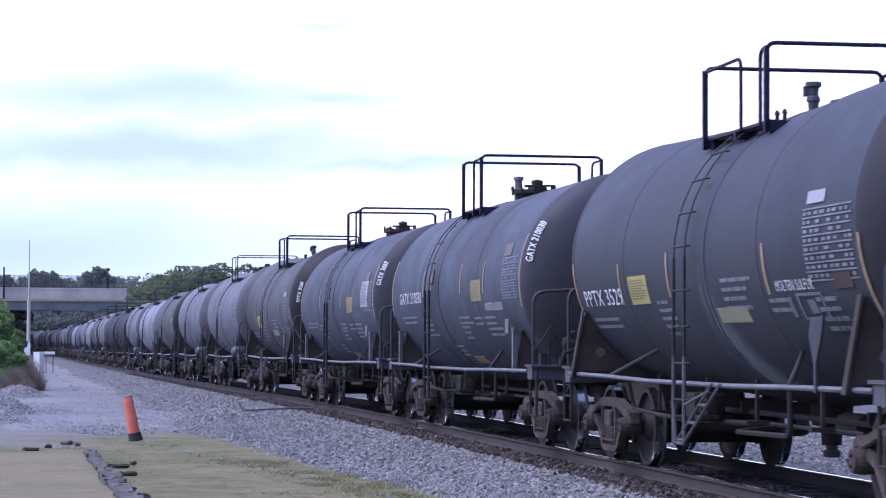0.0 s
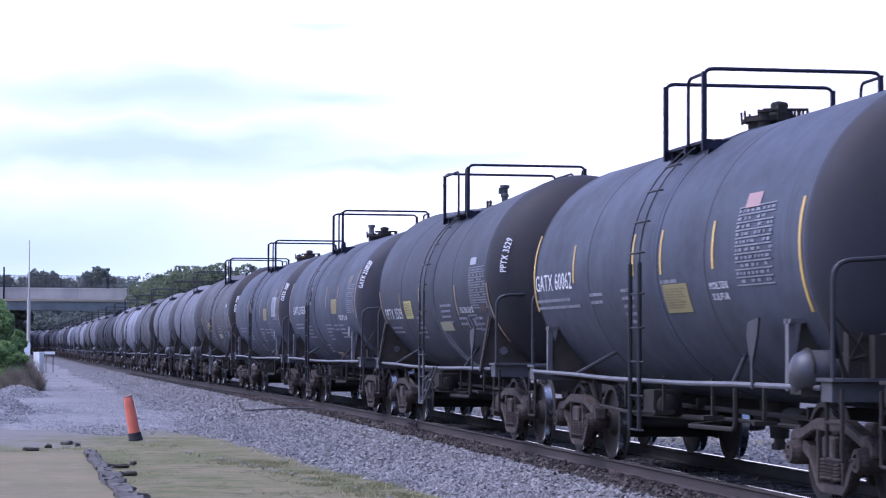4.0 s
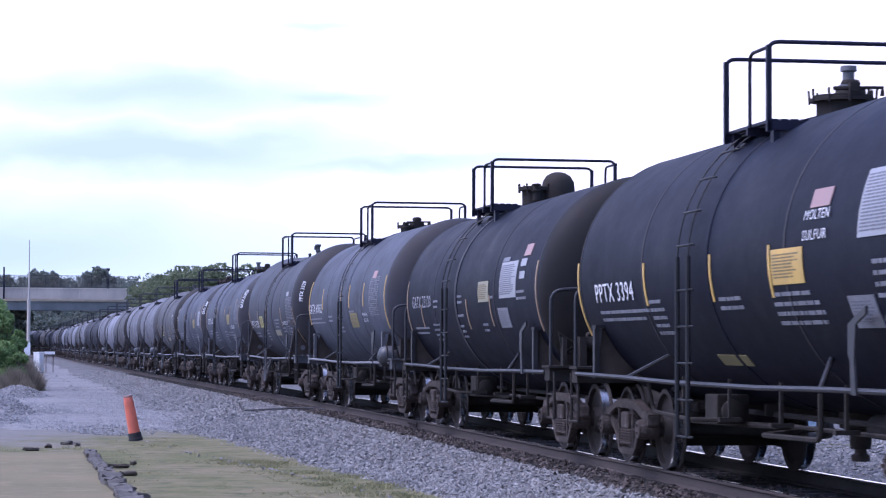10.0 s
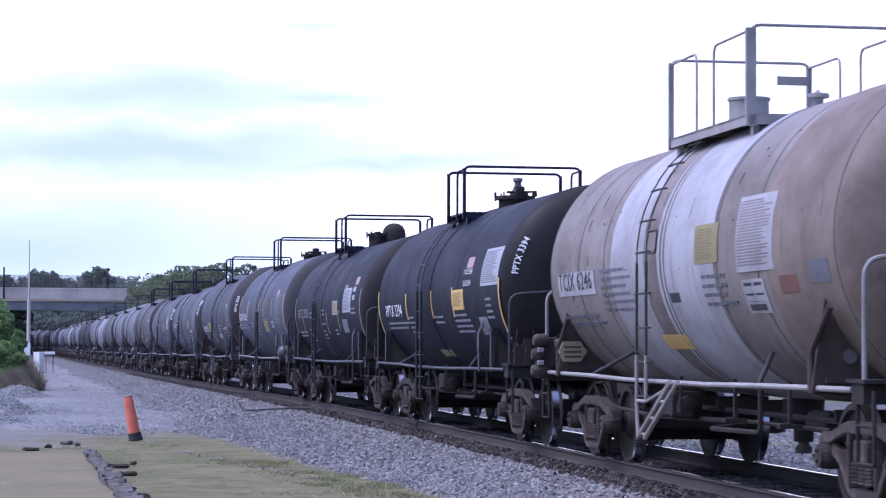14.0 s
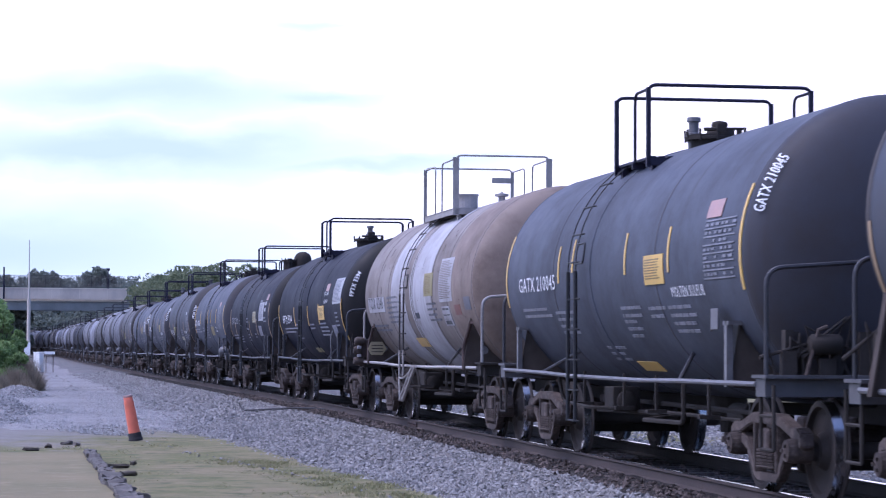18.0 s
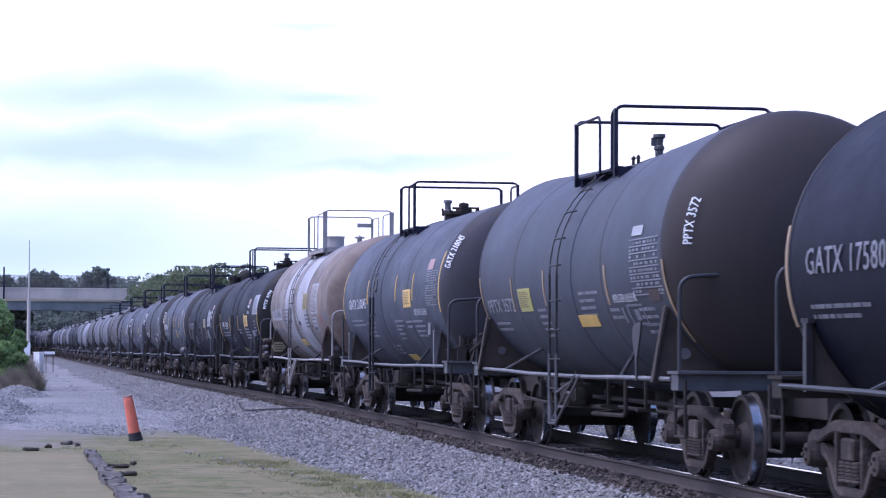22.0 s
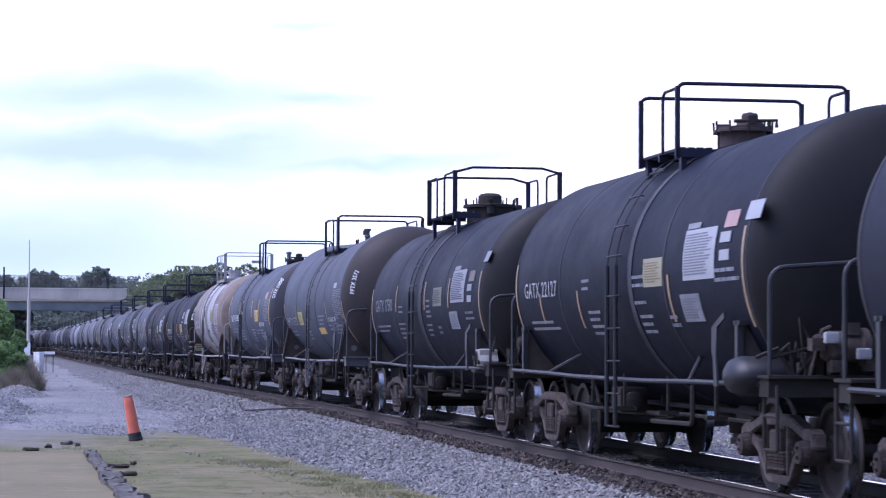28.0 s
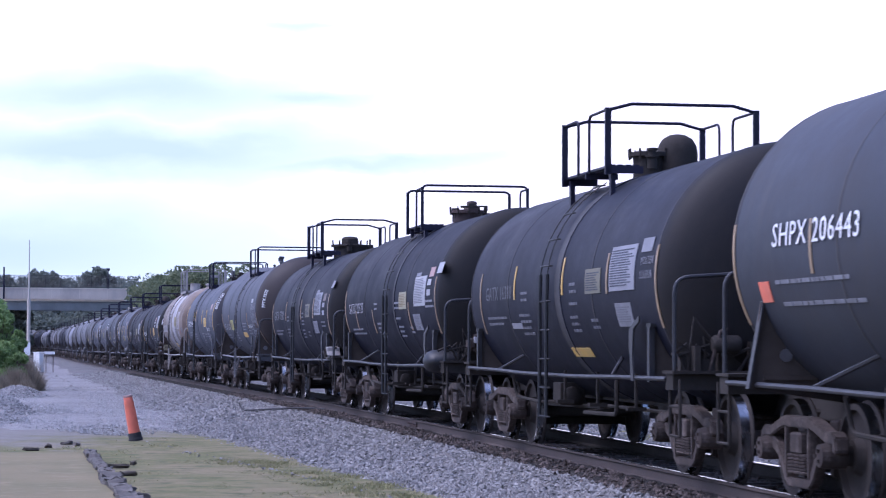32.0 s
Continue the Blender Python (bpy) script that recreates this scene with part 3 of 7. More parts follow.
# Strip of oily stone whose colour also includes the train's shade.
tagged(new("ballast_fouled_shaded", strip_mesh("ballast_fouled_shaded", np.linspace(10, 140, 320), [(-1.40, -0.20), (-1.25, -0.160), (-1.0, -0.150), (-0.84, -0.148), (-0.6, -0.19), (0.6, -0.19), (1.2, -0.188), (1.42, -0.205)], FOULEDSHADE, 0.03, 7)), "oily fouled ballast between and beside the rails, darkened with the train's shade", "ballast", kind="structure")


def scatter_ballast():
    rng = np.random.default_rng(11)
    pts, size = [], []
    for s0, s1, n, r0, r1 in ((21, 36, 19000, 0.02, 0.042), (36, 56, 17000, 0.022, 0.046), (56, 95, 13000, 0.03, 0.062), (95, 160, 9000, 0.045, 0.085)):
        s, u = rng.uniform(s0, s1, n), rng.uniform(-5.3, -1.42, n)
        thin = rng.uniform(0, 1, n) < np.clip((u + 4.6) / 1.1, 0.0, 1)
        s, u = s[thin], u[thin]
        x, y, z = on_line(s, spread_out(s, u), np.interp(u, [-5.3, -4.5] + [q[0] for q in BED], [-0.44, -0.44] + [q[1] for q in BED]) + rng.uniform(-0.01, 0.02, len(u)))
        pts.append(np.stack([x, y, z], 1))
        size.append(rng.uniform(r0, r1, len(u)))
    s, u = rng.uniform(20, 75, 15000), rng.uniform(1.2, 9.0, 15000)
    x, y, z = on_line(s, u, np.interp(u, [q[0] for q in BED], [q[1] for q in BED]) + 0.01)
    pts.append(np.stack([x, y, z], 1))
    size.append(rng.uniform(0.03, 0.06, 15000))
    me = stone_mesh("ballast_stones", np.concatenate(pts), np.concatenate(size), rng, STONE)
    tagged(new("ballast_stones", me), "loose grey crushed ballast stones beside the rails", "ballast stones", kind="stuff")


scatter_ballast()


def scatter_road():
    rng = np.random.default_rng(14)
    n = 26000
    s = 46 + 60 * rng.uniform(0, 1, n) ** 1.4
    u = rng.uniform(-11.0, -4.3, n)
    clump = np.array([noise.noise(Vector((float(a) * 0.12, float(b) * 0.7, 3))) for a, b in zip(s, u)])
    keep = (rng.uniform(0, 1, n) < np.clip(0.45 + clump * 1.2, 0, 1)) & (s > 50 + 3 * np.sin(u * 1.3))
    s, u = s[keep], u[keep]
    x, y, _ = on_line(s, u)
    z = np.array([ground_height(float(a), float(b)) for a, b in zip(x, y)]) + 0.042
    me = stone_mesh("road_stones", np.stack([x, y, z], 1), rng.uniform(0.012, 0.03, len(x)), rng, PALESTONE)
    tagged(new("road_stones", me), "fine pale gravel strewn over the service road", "gravel stones", kind="stuff")


scatter_road()


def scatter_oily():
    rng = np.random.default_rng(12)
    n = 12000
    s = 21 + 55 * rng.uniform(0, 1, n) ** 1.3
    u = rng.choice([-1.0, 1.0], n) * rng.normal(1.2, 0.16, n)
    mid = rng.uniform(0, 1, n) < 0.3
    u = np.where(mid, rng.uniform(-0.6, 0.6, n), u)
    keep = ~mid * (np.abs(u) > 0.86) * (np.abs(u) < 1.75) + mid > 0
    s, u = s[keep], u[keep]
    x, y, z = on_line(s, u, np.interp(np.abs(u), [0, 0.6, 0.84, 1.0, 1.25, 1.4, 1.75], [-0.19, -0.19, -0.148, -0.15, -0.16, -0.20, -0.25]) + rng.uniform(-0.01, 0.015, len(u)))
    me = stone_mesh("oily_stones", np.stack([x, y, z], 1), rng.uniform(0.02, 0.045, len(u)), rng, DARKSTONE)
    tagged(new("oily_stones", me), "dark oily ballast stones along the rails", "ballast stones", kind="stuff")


scatter_oily()

track = thing("railway_track", "single railway track on creosoted ties", "railway track", kind="structure")


def rail_profile(u):
    return [(u - 0.07, -0.172), (u - 0.07, -0.160), (u - 0.012, -0.138), (u - 0.010, -0.045), (u - 0.036, -0.032), (u - 0.036, -0.004), (u - 0.028, 0.0), (u + 0.028, 0.0), (u + 0.036, -0.004), (u + 0.036, -0.032), (u + 0.010, -0.045), (u + 0.012, -0.138), (u + 0.07, -0.160), (u + 0.07, -0.172)]


rail_s = np.concatenate([np.linspace(-50, 100, 76), np.linspace(103, 690, 150)])
for u in (-0.755, 0.755):
    # The far rail's shade under the cars is put in as a darker side material.
    me = strip_mesh("rail", rail_s, rail_profile(u), RAILSIDE if u < 0 else GRIME)
    me.materials.append(TREAD if u < 0 else RAILHEAD)
    n = 13
    for k, f in enumerate(me.polygons):
        if k % n in (5, 6, 7):
            f.material_index = 1
    ob = new("rail", me)
    ob.parent = track
tie = bmesh.new()
add_box(tie, 0, 0, -0.26, 2.59, 0.22, 0.17)
bmesh.ops.bevel(tie, geom=tie.edges[:], offset=0.012, segments=1, affect="EDGES")
TIE_MESH = bpy.data.meshes.new("tie")
tie.to_mesh(TIE_MESH)
tie.free()
TIE_MESH.materials.append(TIE)
trng = random.Random(5)
for k in range(260):
    ob = new("tie", TIE_MESH)
    ob.parent = track
    ob.matrix_basis = line_pose(8 + k * 0.52) @ pose(trng.uniform(-0.04, 0.04), 0, trng.uniform(-0.012, 0.004), 0, 0, trng.uniform(-1, 1))
plate = bmesh.new()
add_box(plate, 0, 0, -0.170, 0.2, 0.19, 0.014)
for dx, dy in ((0.085, 0.05), (-0.085, -0.05)):
    add_box(plate, dx, dy, -0.158, 0.03, 0.02, 0.02)
PLATE_MESH = bpy.data.meshes.new("tie_plate")
plate.to_mesh(PLATE_MESH)
plate.free()
PLATE_MESH.materials.append(RUSTY)
for k in range(110):
    ob = new("tie_plate", PLATE_MESH)
    ob.parent = track
    ob.matrix_basis = line_pose(18 + k * 0.52 - (18 - 8) % 0.52) @ pose(-0.755, 0, 0)
bm = bmesh.new()
for dy in (0,):
    add_box(bm, -0.028, 0, -0.09, 0.02, 0.92, 0.085)
    for k in range(6):
        add_box(bm, -0.045, -0.38 + k * 0.152, -0.09, 0.03, 0.035, 0.035)
joint = part("joint_bar", bm, RUSTY, track)
joint.matrix_basis = line_pose(44.3) @ pose(-0.755, 0, 0)


# ---- delineator, kerb and litter ----
def rest(x, y):
    return ground_height(x, y)


def build_delineator():
    x, y = 0.80, 44.8
    d = thing("delineator_post", "leaning faded orange plastic marker post with black base", "marker post", m=pose(x, y, rest(x, y), 0, -11, 0))
    bm = lathe([(0.0, 0.135), (0.04, 0.135), (0.06, 0.125), (0.155, 0.118), (0.16, 0.10), (0.16, 0.0)], 20, "z")
    part("base", bm, RUBBER, d)
    bm = lathe([(0.12, 0.105), (0.14, 0.108), (0.5, 0.10), (0.70, 0.09), (0.72, 0.095), (0.76, 0.085), (0.84, 0.085), (0.86, 0.07), (0.86, 0.0)], 20, "z")
    part("tube", bm, ORANGE, d, smooth=True)
    bm = lathe([(0.83, 0.088), (0.85, 0.09), (0.87, 0.08), (0.87, 0.0)], 20, "z")
    part("cap", bm, PINK, d)


build_delineator()


def chunk(rng, sx, sy, sz):
    bm = box(0, 0, 0, sx, sy, sz)
    bmesh.ops.subdivide_edges(bm, edges=bm.edges[:], cuts=3, use_grid_fill=True)
    for v in bm.verts:
        v.co += Vector([rng.gauss(0, 0.04) * s for s in (sx, min(sy, 0.3), sz)]) + v.normal * rng.gauss(0, 0.012)
    bmesh.ops.bevel(bm, geom=[e for e in bm.edges if e.calc_face_angle(0) > 0.6], offset=0.012, segments=1, affect="EDGES")
    return bm


def build_kerb():
    rng = random.Random(8)
    kerb = thing("kerb", "broken grey concrete kerb stones in the turf", "kerb", kind="structure")
    at = [(-0.06, 40.9), (0.22, 33.0), (0.35, 30.0), (0.40, 28.7), (0.54, 26.0), (0.85, 22.0)]
    ys = [p[1] for p in at][::-1]
    xs = [p[0] for p in at][::-1]
    y = 40.7
    while y > 22.5:
        length = rng.uniform(0.25, 0.9)
        x = float(np.interp(y - length / 2, ys, xs))
        ob = part("kerb_stone", chunk(rng, rng.uniform(0.14, 0.20) if y > 34 else rng.uniform(0.22, 0.32), length, rng.uniform(0.18, 0.24)), KERBSTONE, kerb, smooth=True)
        ob.matrix_basis = pose(x + rng.gauss(0, 0.010), y - length / 2, rest(x, y) - 0.025, rng.gauss(0, 2), rng.gauss(0, 3), math.degrees(0.04) + rng.gauss(0, 1.5))
        y -= length + rng.uniform(-0.12, 0.04)


build_kerb()


def litter():
    rng = random.Random(21)
    for x, y, l, w, turn, name, label, mat in (
            (-1.05, 41.7, 0.42, 0.10, 8, "timber_scrap", "dark rotten timber scrap lying on the turf", BARK), (-0.78, 42.6, 0.20, 0.1, 40, "timber_scrap", "dark rotten timber scrap lying on the turf", BARK),
            (-0.46, 43.6, 0.34, 0.12, -12, "concrete_rubble", "dark lump of broken concrete in the grass", RUBBLE), (-0.28, 43.2, 0.18, 0.14, 30, "concrete_rubble", "dark lump of broken concrete in the grass", RUBBLE),
            (0.38, 36.0, 0.5, 0.05, 10, "timber_scrap", "thin dark branch lying beside the kerb", BARK), (0.62, 36.9, 0.16, 0.1, 50, "timber_scrap", "small dark wood scrap on the grass", BARK), (0.50, 33.6, 0.36, 0.10, -6, "timber_scrap", "dark wood scrap beside the kerb", BARK),
            (0.30, 31.0, 0.30, 0.26, 20, "concrete_rubble", "pale lump of broken concrete beside the kerb", RUBBLE), (0.42, 29.9, 0.28, 0.22, 70, "concrete_rubble", "grey lump of broken concrete beside the kerb", RUBBLE), (0.58, 28.6, 0.25, 0.3, 10, "concrete_rubble", "grey lump of broken concrete beside the kerb", RUBBLE)):
        me = bpy.data.meshes.new(name)
        bm = chunk(rng, l * 0.62, w * 0.8, 0.055)
        bm.to_mesh(me)
        bm.free()
        me.materials.append(mat)
        me.shade_smooth()
        ob = tagged(new(name, me), label, "debris")
        ob.matrix_basis = pose(x, y, rest(x, y) + 0.035, rng.gauss(0, 4), rng.gauss(0, 4), turn)
    # the cable lies on the stones, one end standing up
    at = [(3.70, 60.9, -0.12), (3.76, 60.4, -0.30), (3.9, 60.0, -0.275), (4.15, 58.9, -0.23), (4.54, 57.5, -0.165), (4.85, 56.8, -0.13), (5.13, 56.1, -0.12), (5.4, 55.6, -0.13)]
    bm = tube(rounded(at, 0.05), 0.024, 6)
    me = bpy.data.meshes.new("cable")
    bm.to_mesh(me)
    bm.free()
    me.materials.append(RUBBER)
    tagged(new("cable", me), "black cable lying across the ballast", "cable")


litter()


def build_grass():
    rng = np.random.default_rng(4)
    n = 60000
    y = rng.uniform(25, 49, n)
    x = rng.uniform(-3.6, 5.2, n)
    off = x - np.interp(y, LINE_Y, LINE_X)
    edge = spread_out(y, np.full(len(y), -4.15)) + 0.15 * np.sin(y * 1.7)
    dirt = (x < 0.3) & (y < 40)
    clump = np.array([noise.noise(Vector((float(a) * 1.3, float(b) * 0.6, 2))) for a, b in zip(x, y)])
    keep = (off < edge) & ~dirt & (y < 45.5 + 2 * x) & (rng.uniform(0, 1, n) < np.clip(np.where(off > edge - 0.9, 0.25, 0.0) + clump * 1.1, 0, 1) ** 1.5)
    x, y, clump = x[keep], y[keep], clump[keep]
    n = len(x)
    z = np.array([ground_height(float(a), float(b)) for a, b in zip(x, y)])
    h = rng.uniform(0.008, 0.024, n) * (1 + np.clip(clump, 0, 1) * 0.8)
    a = rng.uniform(0, math.tau, n)
    w = rng.uniform(0.006, 0.016, n)
    lean = rng.normal(size=(n, 2)) * 0.05
    p = np.stack([np.stack([x - np.cos(a) * w, y - np.sin(a) * w, z], 1), np.stack([x + np.cos(a) * w, y + np.sin(a) * w, z], 1), np.stack([x + lean[:, 0], y + lean[:, 1], z + h], 1)], 1)
    # taller tufts where the turf meets the stones
    for ts, tu in [(k, float(spread_out(k, -4.2)) + rng.normal() * 0.3) for k in rng.uniform(25, 38, 30)]:
        tx, ty, _ = on_line(ts, tu)
        q = 100
        bx, by = tx + rng.normal(size=q) * 0.11, ty + rng.normal(size=q) * 0.22
        bz = np.array([ground_height(float(i), float(j)) for i, j in zip(bx, by)])
        bh, ba, bw = rng.uniform(0.015, 0.055, q), rng.uniform(0, math.tau, q), rng.uniform(0.006, 0.013, q)
        bl = rng.normal(size=(q, 2)) * 0.03
        p = np.concatenate([p, np.stack([np.stack([bx - np.cos(ba) * bw, by - np.sin(ba) * bw, bz], 1), np.stack([bx + np.cos(ba) * bw, by + np.sin(ba) * bw, bz], 1), np.stack([bx + bl[:, 0], by + bl[:, 1], bz + bh], 1)], 1)])
    n = len(p)
    me = bpy.data.meshes.new("grass")
    me.from_pydata(p.reshape(-1, 3).tolist(), [], np.arange(3 * n).reshape(-1, 3).tolist())
    me.materials.append(BLADE)
    tagged(new("grass", me), "short sparse olive grass at the trackside", "grass", kind="stuff")


build_grass()


def build_heaps():
    rng = np.random.default_rng(9)
    for x, y, r, h in ((-2.6, 84, 1.4, 0.40), (-1.35, 63, 1.1, 0.14), (-2.35, 62, 1.25, 0.46), (-2.6, 56.5, 1.4, 0.26)):
        bm = bmesh.new()
        bmesh.ops.create_grid(bm, x_segments=60, y_segments=60, size=1)
        for v in bm.verts:
            d = min(1.0, v.co.xy.length)
            z = h * (math.cos(d * math.pi) * 0.5 + 0.5) * (1 + 0.35 * noise.noise(Vector((v.co.x * 3, v.co.y * 3, x)))) - 0.03
            v.co = Vector((v.co.x * r, v.co.y * r * 2.2, z + (0.06 * noise.noise(Vector((v.co.x * 11, v.co.y * 17, y))) + 0.012 * rng.normal()) * (1 - d)))
        me = bpy.data.meshes.new("gravel_mound")
        bm.to_mesh(me)
        bm.free()
        me.materials.append(GRAVEL)
        me.shade_smooth()
        ob = tagged(new("gravel_mound", me), "low heap of pale gravel beside the road", "gravel mound")
        ob.location = (x, y, rest(x, y) + 0.01)
        n = 3200
        d, a = np.sqrt(rng.uniform(0, 1.1, n)), rng.uniform(0, math.tau, n)
        px, py = x + np.cos(a) * d * r, y + np.sin(a) * d * r * 2.2
        lift = h * (np.cos(np.minimum(d, 1) * math.pi) * 0.5 + 0.5)
        pz = np.array([rest(float(i), float(j)) for i, j in zip(px, py)]) + lift + rng.uniform(0.0, 0.03, n)
        me = stone_mesh("gravel_stones", np.stack([px, py, pz], 1), rng.uniform(0.015, 0.045, n), rng, PALESTONE)
        tagged(new("gravel_stones", me), "pale broken gravel stones on the low heap", "gravel stones", kind="stuff")


build_heaps()


# ---- trees and bushes ----
def build_tree(x, y, top, spread, seed, leaf, count, size, name="tree", label="leafy green tree behind the railway", base=None):
    rng = np.random.default_rng(seed)
    z0 = rest(x, y) if base is None else base
    tree = thing(name, label, "tree", "trees along the line", m=pose(x, y, z0))
    height = top - z0
    bm = bmesh.new()
    trunk_top = Vector((rng.normal() * 0.1 * spread, 0, height * 0.55))
    r = 0.022 * height
    pts = [Vector((0, 0, -0.1)), Vector((rng.normal() * 0.1, 0, height * 0.25)), trunk_top, trunk_top + Vector((0, 0, height * 0.25))]
    for a, b, ra in zip(pts, pts[1:], (r, r * 0.75, r * 0.5)):
        add_tube(bm, [a, b], ra, 8)
    part("trunk", bm, BARK, tree)
    clumps = []
    bm = bmesh.new()
    for k in range(16):
        a = k * 2.4 + rng.uniform(0, 1)
        reach = spread * rng.uniform(0.25, 0.95)
        tip = Vector((math.cos(a) * reach, math.sin(a) * reach, height * rng.uniform(0.22, 0.88)))
        add_tube(bm, [trunk_top * rng.uniform(0.5, 1.0), tip * 0.6 + Vector((0, 0, height * 0.2)), tip], r * 0.25, 5)
        clumps.append((tip, spread * rng.uniform(0.34, 0.56)))
    clumps.append((Vector((rng.normal() * 0.1 * spread, 0, height * 0.93)), spread * 0.36))
    tagged(part("branchwork", bm, BARK, tree), kind="stuff")
    centres = []
    for tip, rad in clumps:
        n = count // len(clumps)
        d = rng.normal(size=(n, 3))
        d /= np.linalg.norm(d, axis=1)[:, None]
        rr = rad * rng.uniform(0.45, 1.1, n) ** 0.5 * (1 + 0.35 * np.sin(d[:, 0] * 5 + seed) * np.cos(d[:, 2] * 4))
        c = np.array(tip)[None] + d * rr[:, None] * np.array([1, 1, 0.75])
        centres.append(c)
    c = np.concatenate(centres)
    c[:, 2] = np.minimum(c[:, 2], height)
    ob = new("crown", leaf_mesh("crown", c, rng.uniform(size * 0.6, size * 1.4, len(c)), rng, leaf))
    ob.parent = tree
    return tree


# bank of trees on the far side of the line, tallest in its middle
for k, (x, y, top, spread) in enumerate(((9.5, 358, 11.6, 4.0), (9.6, 340, 11.0, 3.6), (10.6, 322, 10.8, 4.0), (11.2, 305, 11.2, 4.2), (13.6, 300, 11.0, 4.0), (15.6, 296, 11.3, 4.2), (18.0, 292, 11.0, 4.2), (20.5, 290, 10.5, 4.0), (22.5, 285, 10.0, 4.0), (26, 280, 9.0, 4.0), (30, 280, 8.5, 4.2))):
    build_tree(x, y, top, spread, 30 + k, LEAF, 6500, 0.24)
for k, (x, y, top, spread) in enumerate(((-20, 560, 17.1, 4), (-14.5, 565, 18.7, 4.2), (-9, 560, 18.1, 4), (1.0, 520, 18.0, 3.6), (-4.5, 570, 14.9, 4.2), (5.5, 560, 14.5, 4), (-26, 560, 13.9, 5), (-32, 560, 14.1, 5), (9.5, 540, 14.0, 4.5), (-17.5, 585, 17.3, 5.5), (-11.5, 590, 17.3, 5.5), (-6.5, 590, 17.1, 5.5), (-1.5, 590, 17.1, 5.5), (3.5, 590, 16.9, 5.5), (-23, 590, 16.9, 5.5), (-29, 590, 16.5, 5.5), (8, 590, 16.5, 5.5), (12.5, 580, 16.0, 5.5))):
    build_tree(x, y, top, spread, 60 + k, HAZELEAF, 4200, 0.42, label="distant leafy tree beyond the road bridge")
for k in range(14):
    build_tree(-38 + 4.0 * k, 602 + 3 * (k % 3), 18.0 + 0.6 * math.sin(k * 2.3), 4.6, 140 + k, HAZELEAF, 2600, 0.45, label="tree of the wooded ridge beyond the bridge")
build_tree(0.3, 575, 20.4, 2.6, 160, HAZELEAF, 4200, 0.40, label="tall round tree rising over the wooded ridge")
# undergrowth seen below the bridge; three unseen trees (y 300-330) are added to shade far cars
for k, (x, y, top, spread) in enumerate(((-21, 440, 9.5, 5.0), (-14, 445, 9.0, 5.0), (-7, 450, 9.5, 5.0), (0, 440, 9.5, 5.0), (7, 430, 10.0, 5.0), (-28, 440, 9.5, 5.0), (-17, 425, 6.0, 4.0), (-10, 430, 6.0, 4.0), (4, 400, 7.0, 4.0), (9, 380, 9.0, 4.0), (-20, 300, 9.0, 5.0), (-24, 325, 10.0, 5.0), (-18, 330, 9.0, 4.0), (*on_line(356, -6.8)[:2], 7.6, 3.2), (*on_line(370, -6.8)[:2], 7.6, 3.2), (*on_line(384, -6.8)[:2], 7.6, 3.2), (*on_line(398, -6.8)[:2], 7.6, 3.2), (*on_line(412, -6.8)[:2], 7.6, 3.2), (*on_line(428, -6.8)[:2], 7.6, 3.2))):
    build_tree(x, y, top, spread, 80 + k, HAZELEAF, 2600, 0.42, label="tree with haze-paled leaves around the road bridge")


def build_bush(x, y, h, spread, seed, leaf, count, size, label, name="bush"):
    rng = np.random.default_rng(seed)
    bush = thing(name, label, "bush", "bushes by the gravel road", m=pose(x, y, rest(x, y)))
    bm = bmesh.new()
    c = []
    for k in range(34):
        a, reach = rng.uniform(0, math.tau), spread * rng.uniform(0.1, 0.9)
        tip = np.array([math.cos(a) * reach, math.sin(a) * reach, h * rng.uniform(0.35, 0.95) * (1 - 0.35 * reach / spread)])
        add_tube(bm, [(0, 0, -0.05), tuple(tip * np.array([0.4, 0.4, 0.6])), tuple(tip)], 0.02, 5)
        n = count // 34
        d = rng.normal(size=(n, 3))
        d /= np.linalg.norm(d, axis=1)[:, None]
        rad = spread * rng.uniform(0.16, 0.36)
        q = tip[None] + d * (rad * rng.uniform(0.3, 1.1, n) ** 0.5)[:, None]
        q[:, 2] = np.clip(q[:, 2], 0.03, h)
        c.append(q)
    tagged(part("branchwork", bm, BARK, bush), kind="stuff")
    c = np.concatenate(c)
    ob = new("foliage", leaf_mesh("foliage", c, rng.uniform(size * 0.6, size * 1.4, len(c)), rng, leaf))
    ob.parent = bush


for k, (x, y, h, sp) in enumerate(((-3.75, 98, 3.9, 0.9), (-3.05, 99, 2.7, 0.55), (-4.7, 101, 4.2, 1.4), (-2.95, 98, 1.9, 0.4), (-3.4, 95, 2.4, 0.8), (-7.0, 103, 4.4, 1.8), (-3.1, 96, 1.6, 0.6))):
    build_bush(x, y, h, sp, 100 + k, BUSHLEAF, 9000, 0.065, "bright green leafy bush beside the gravel road")


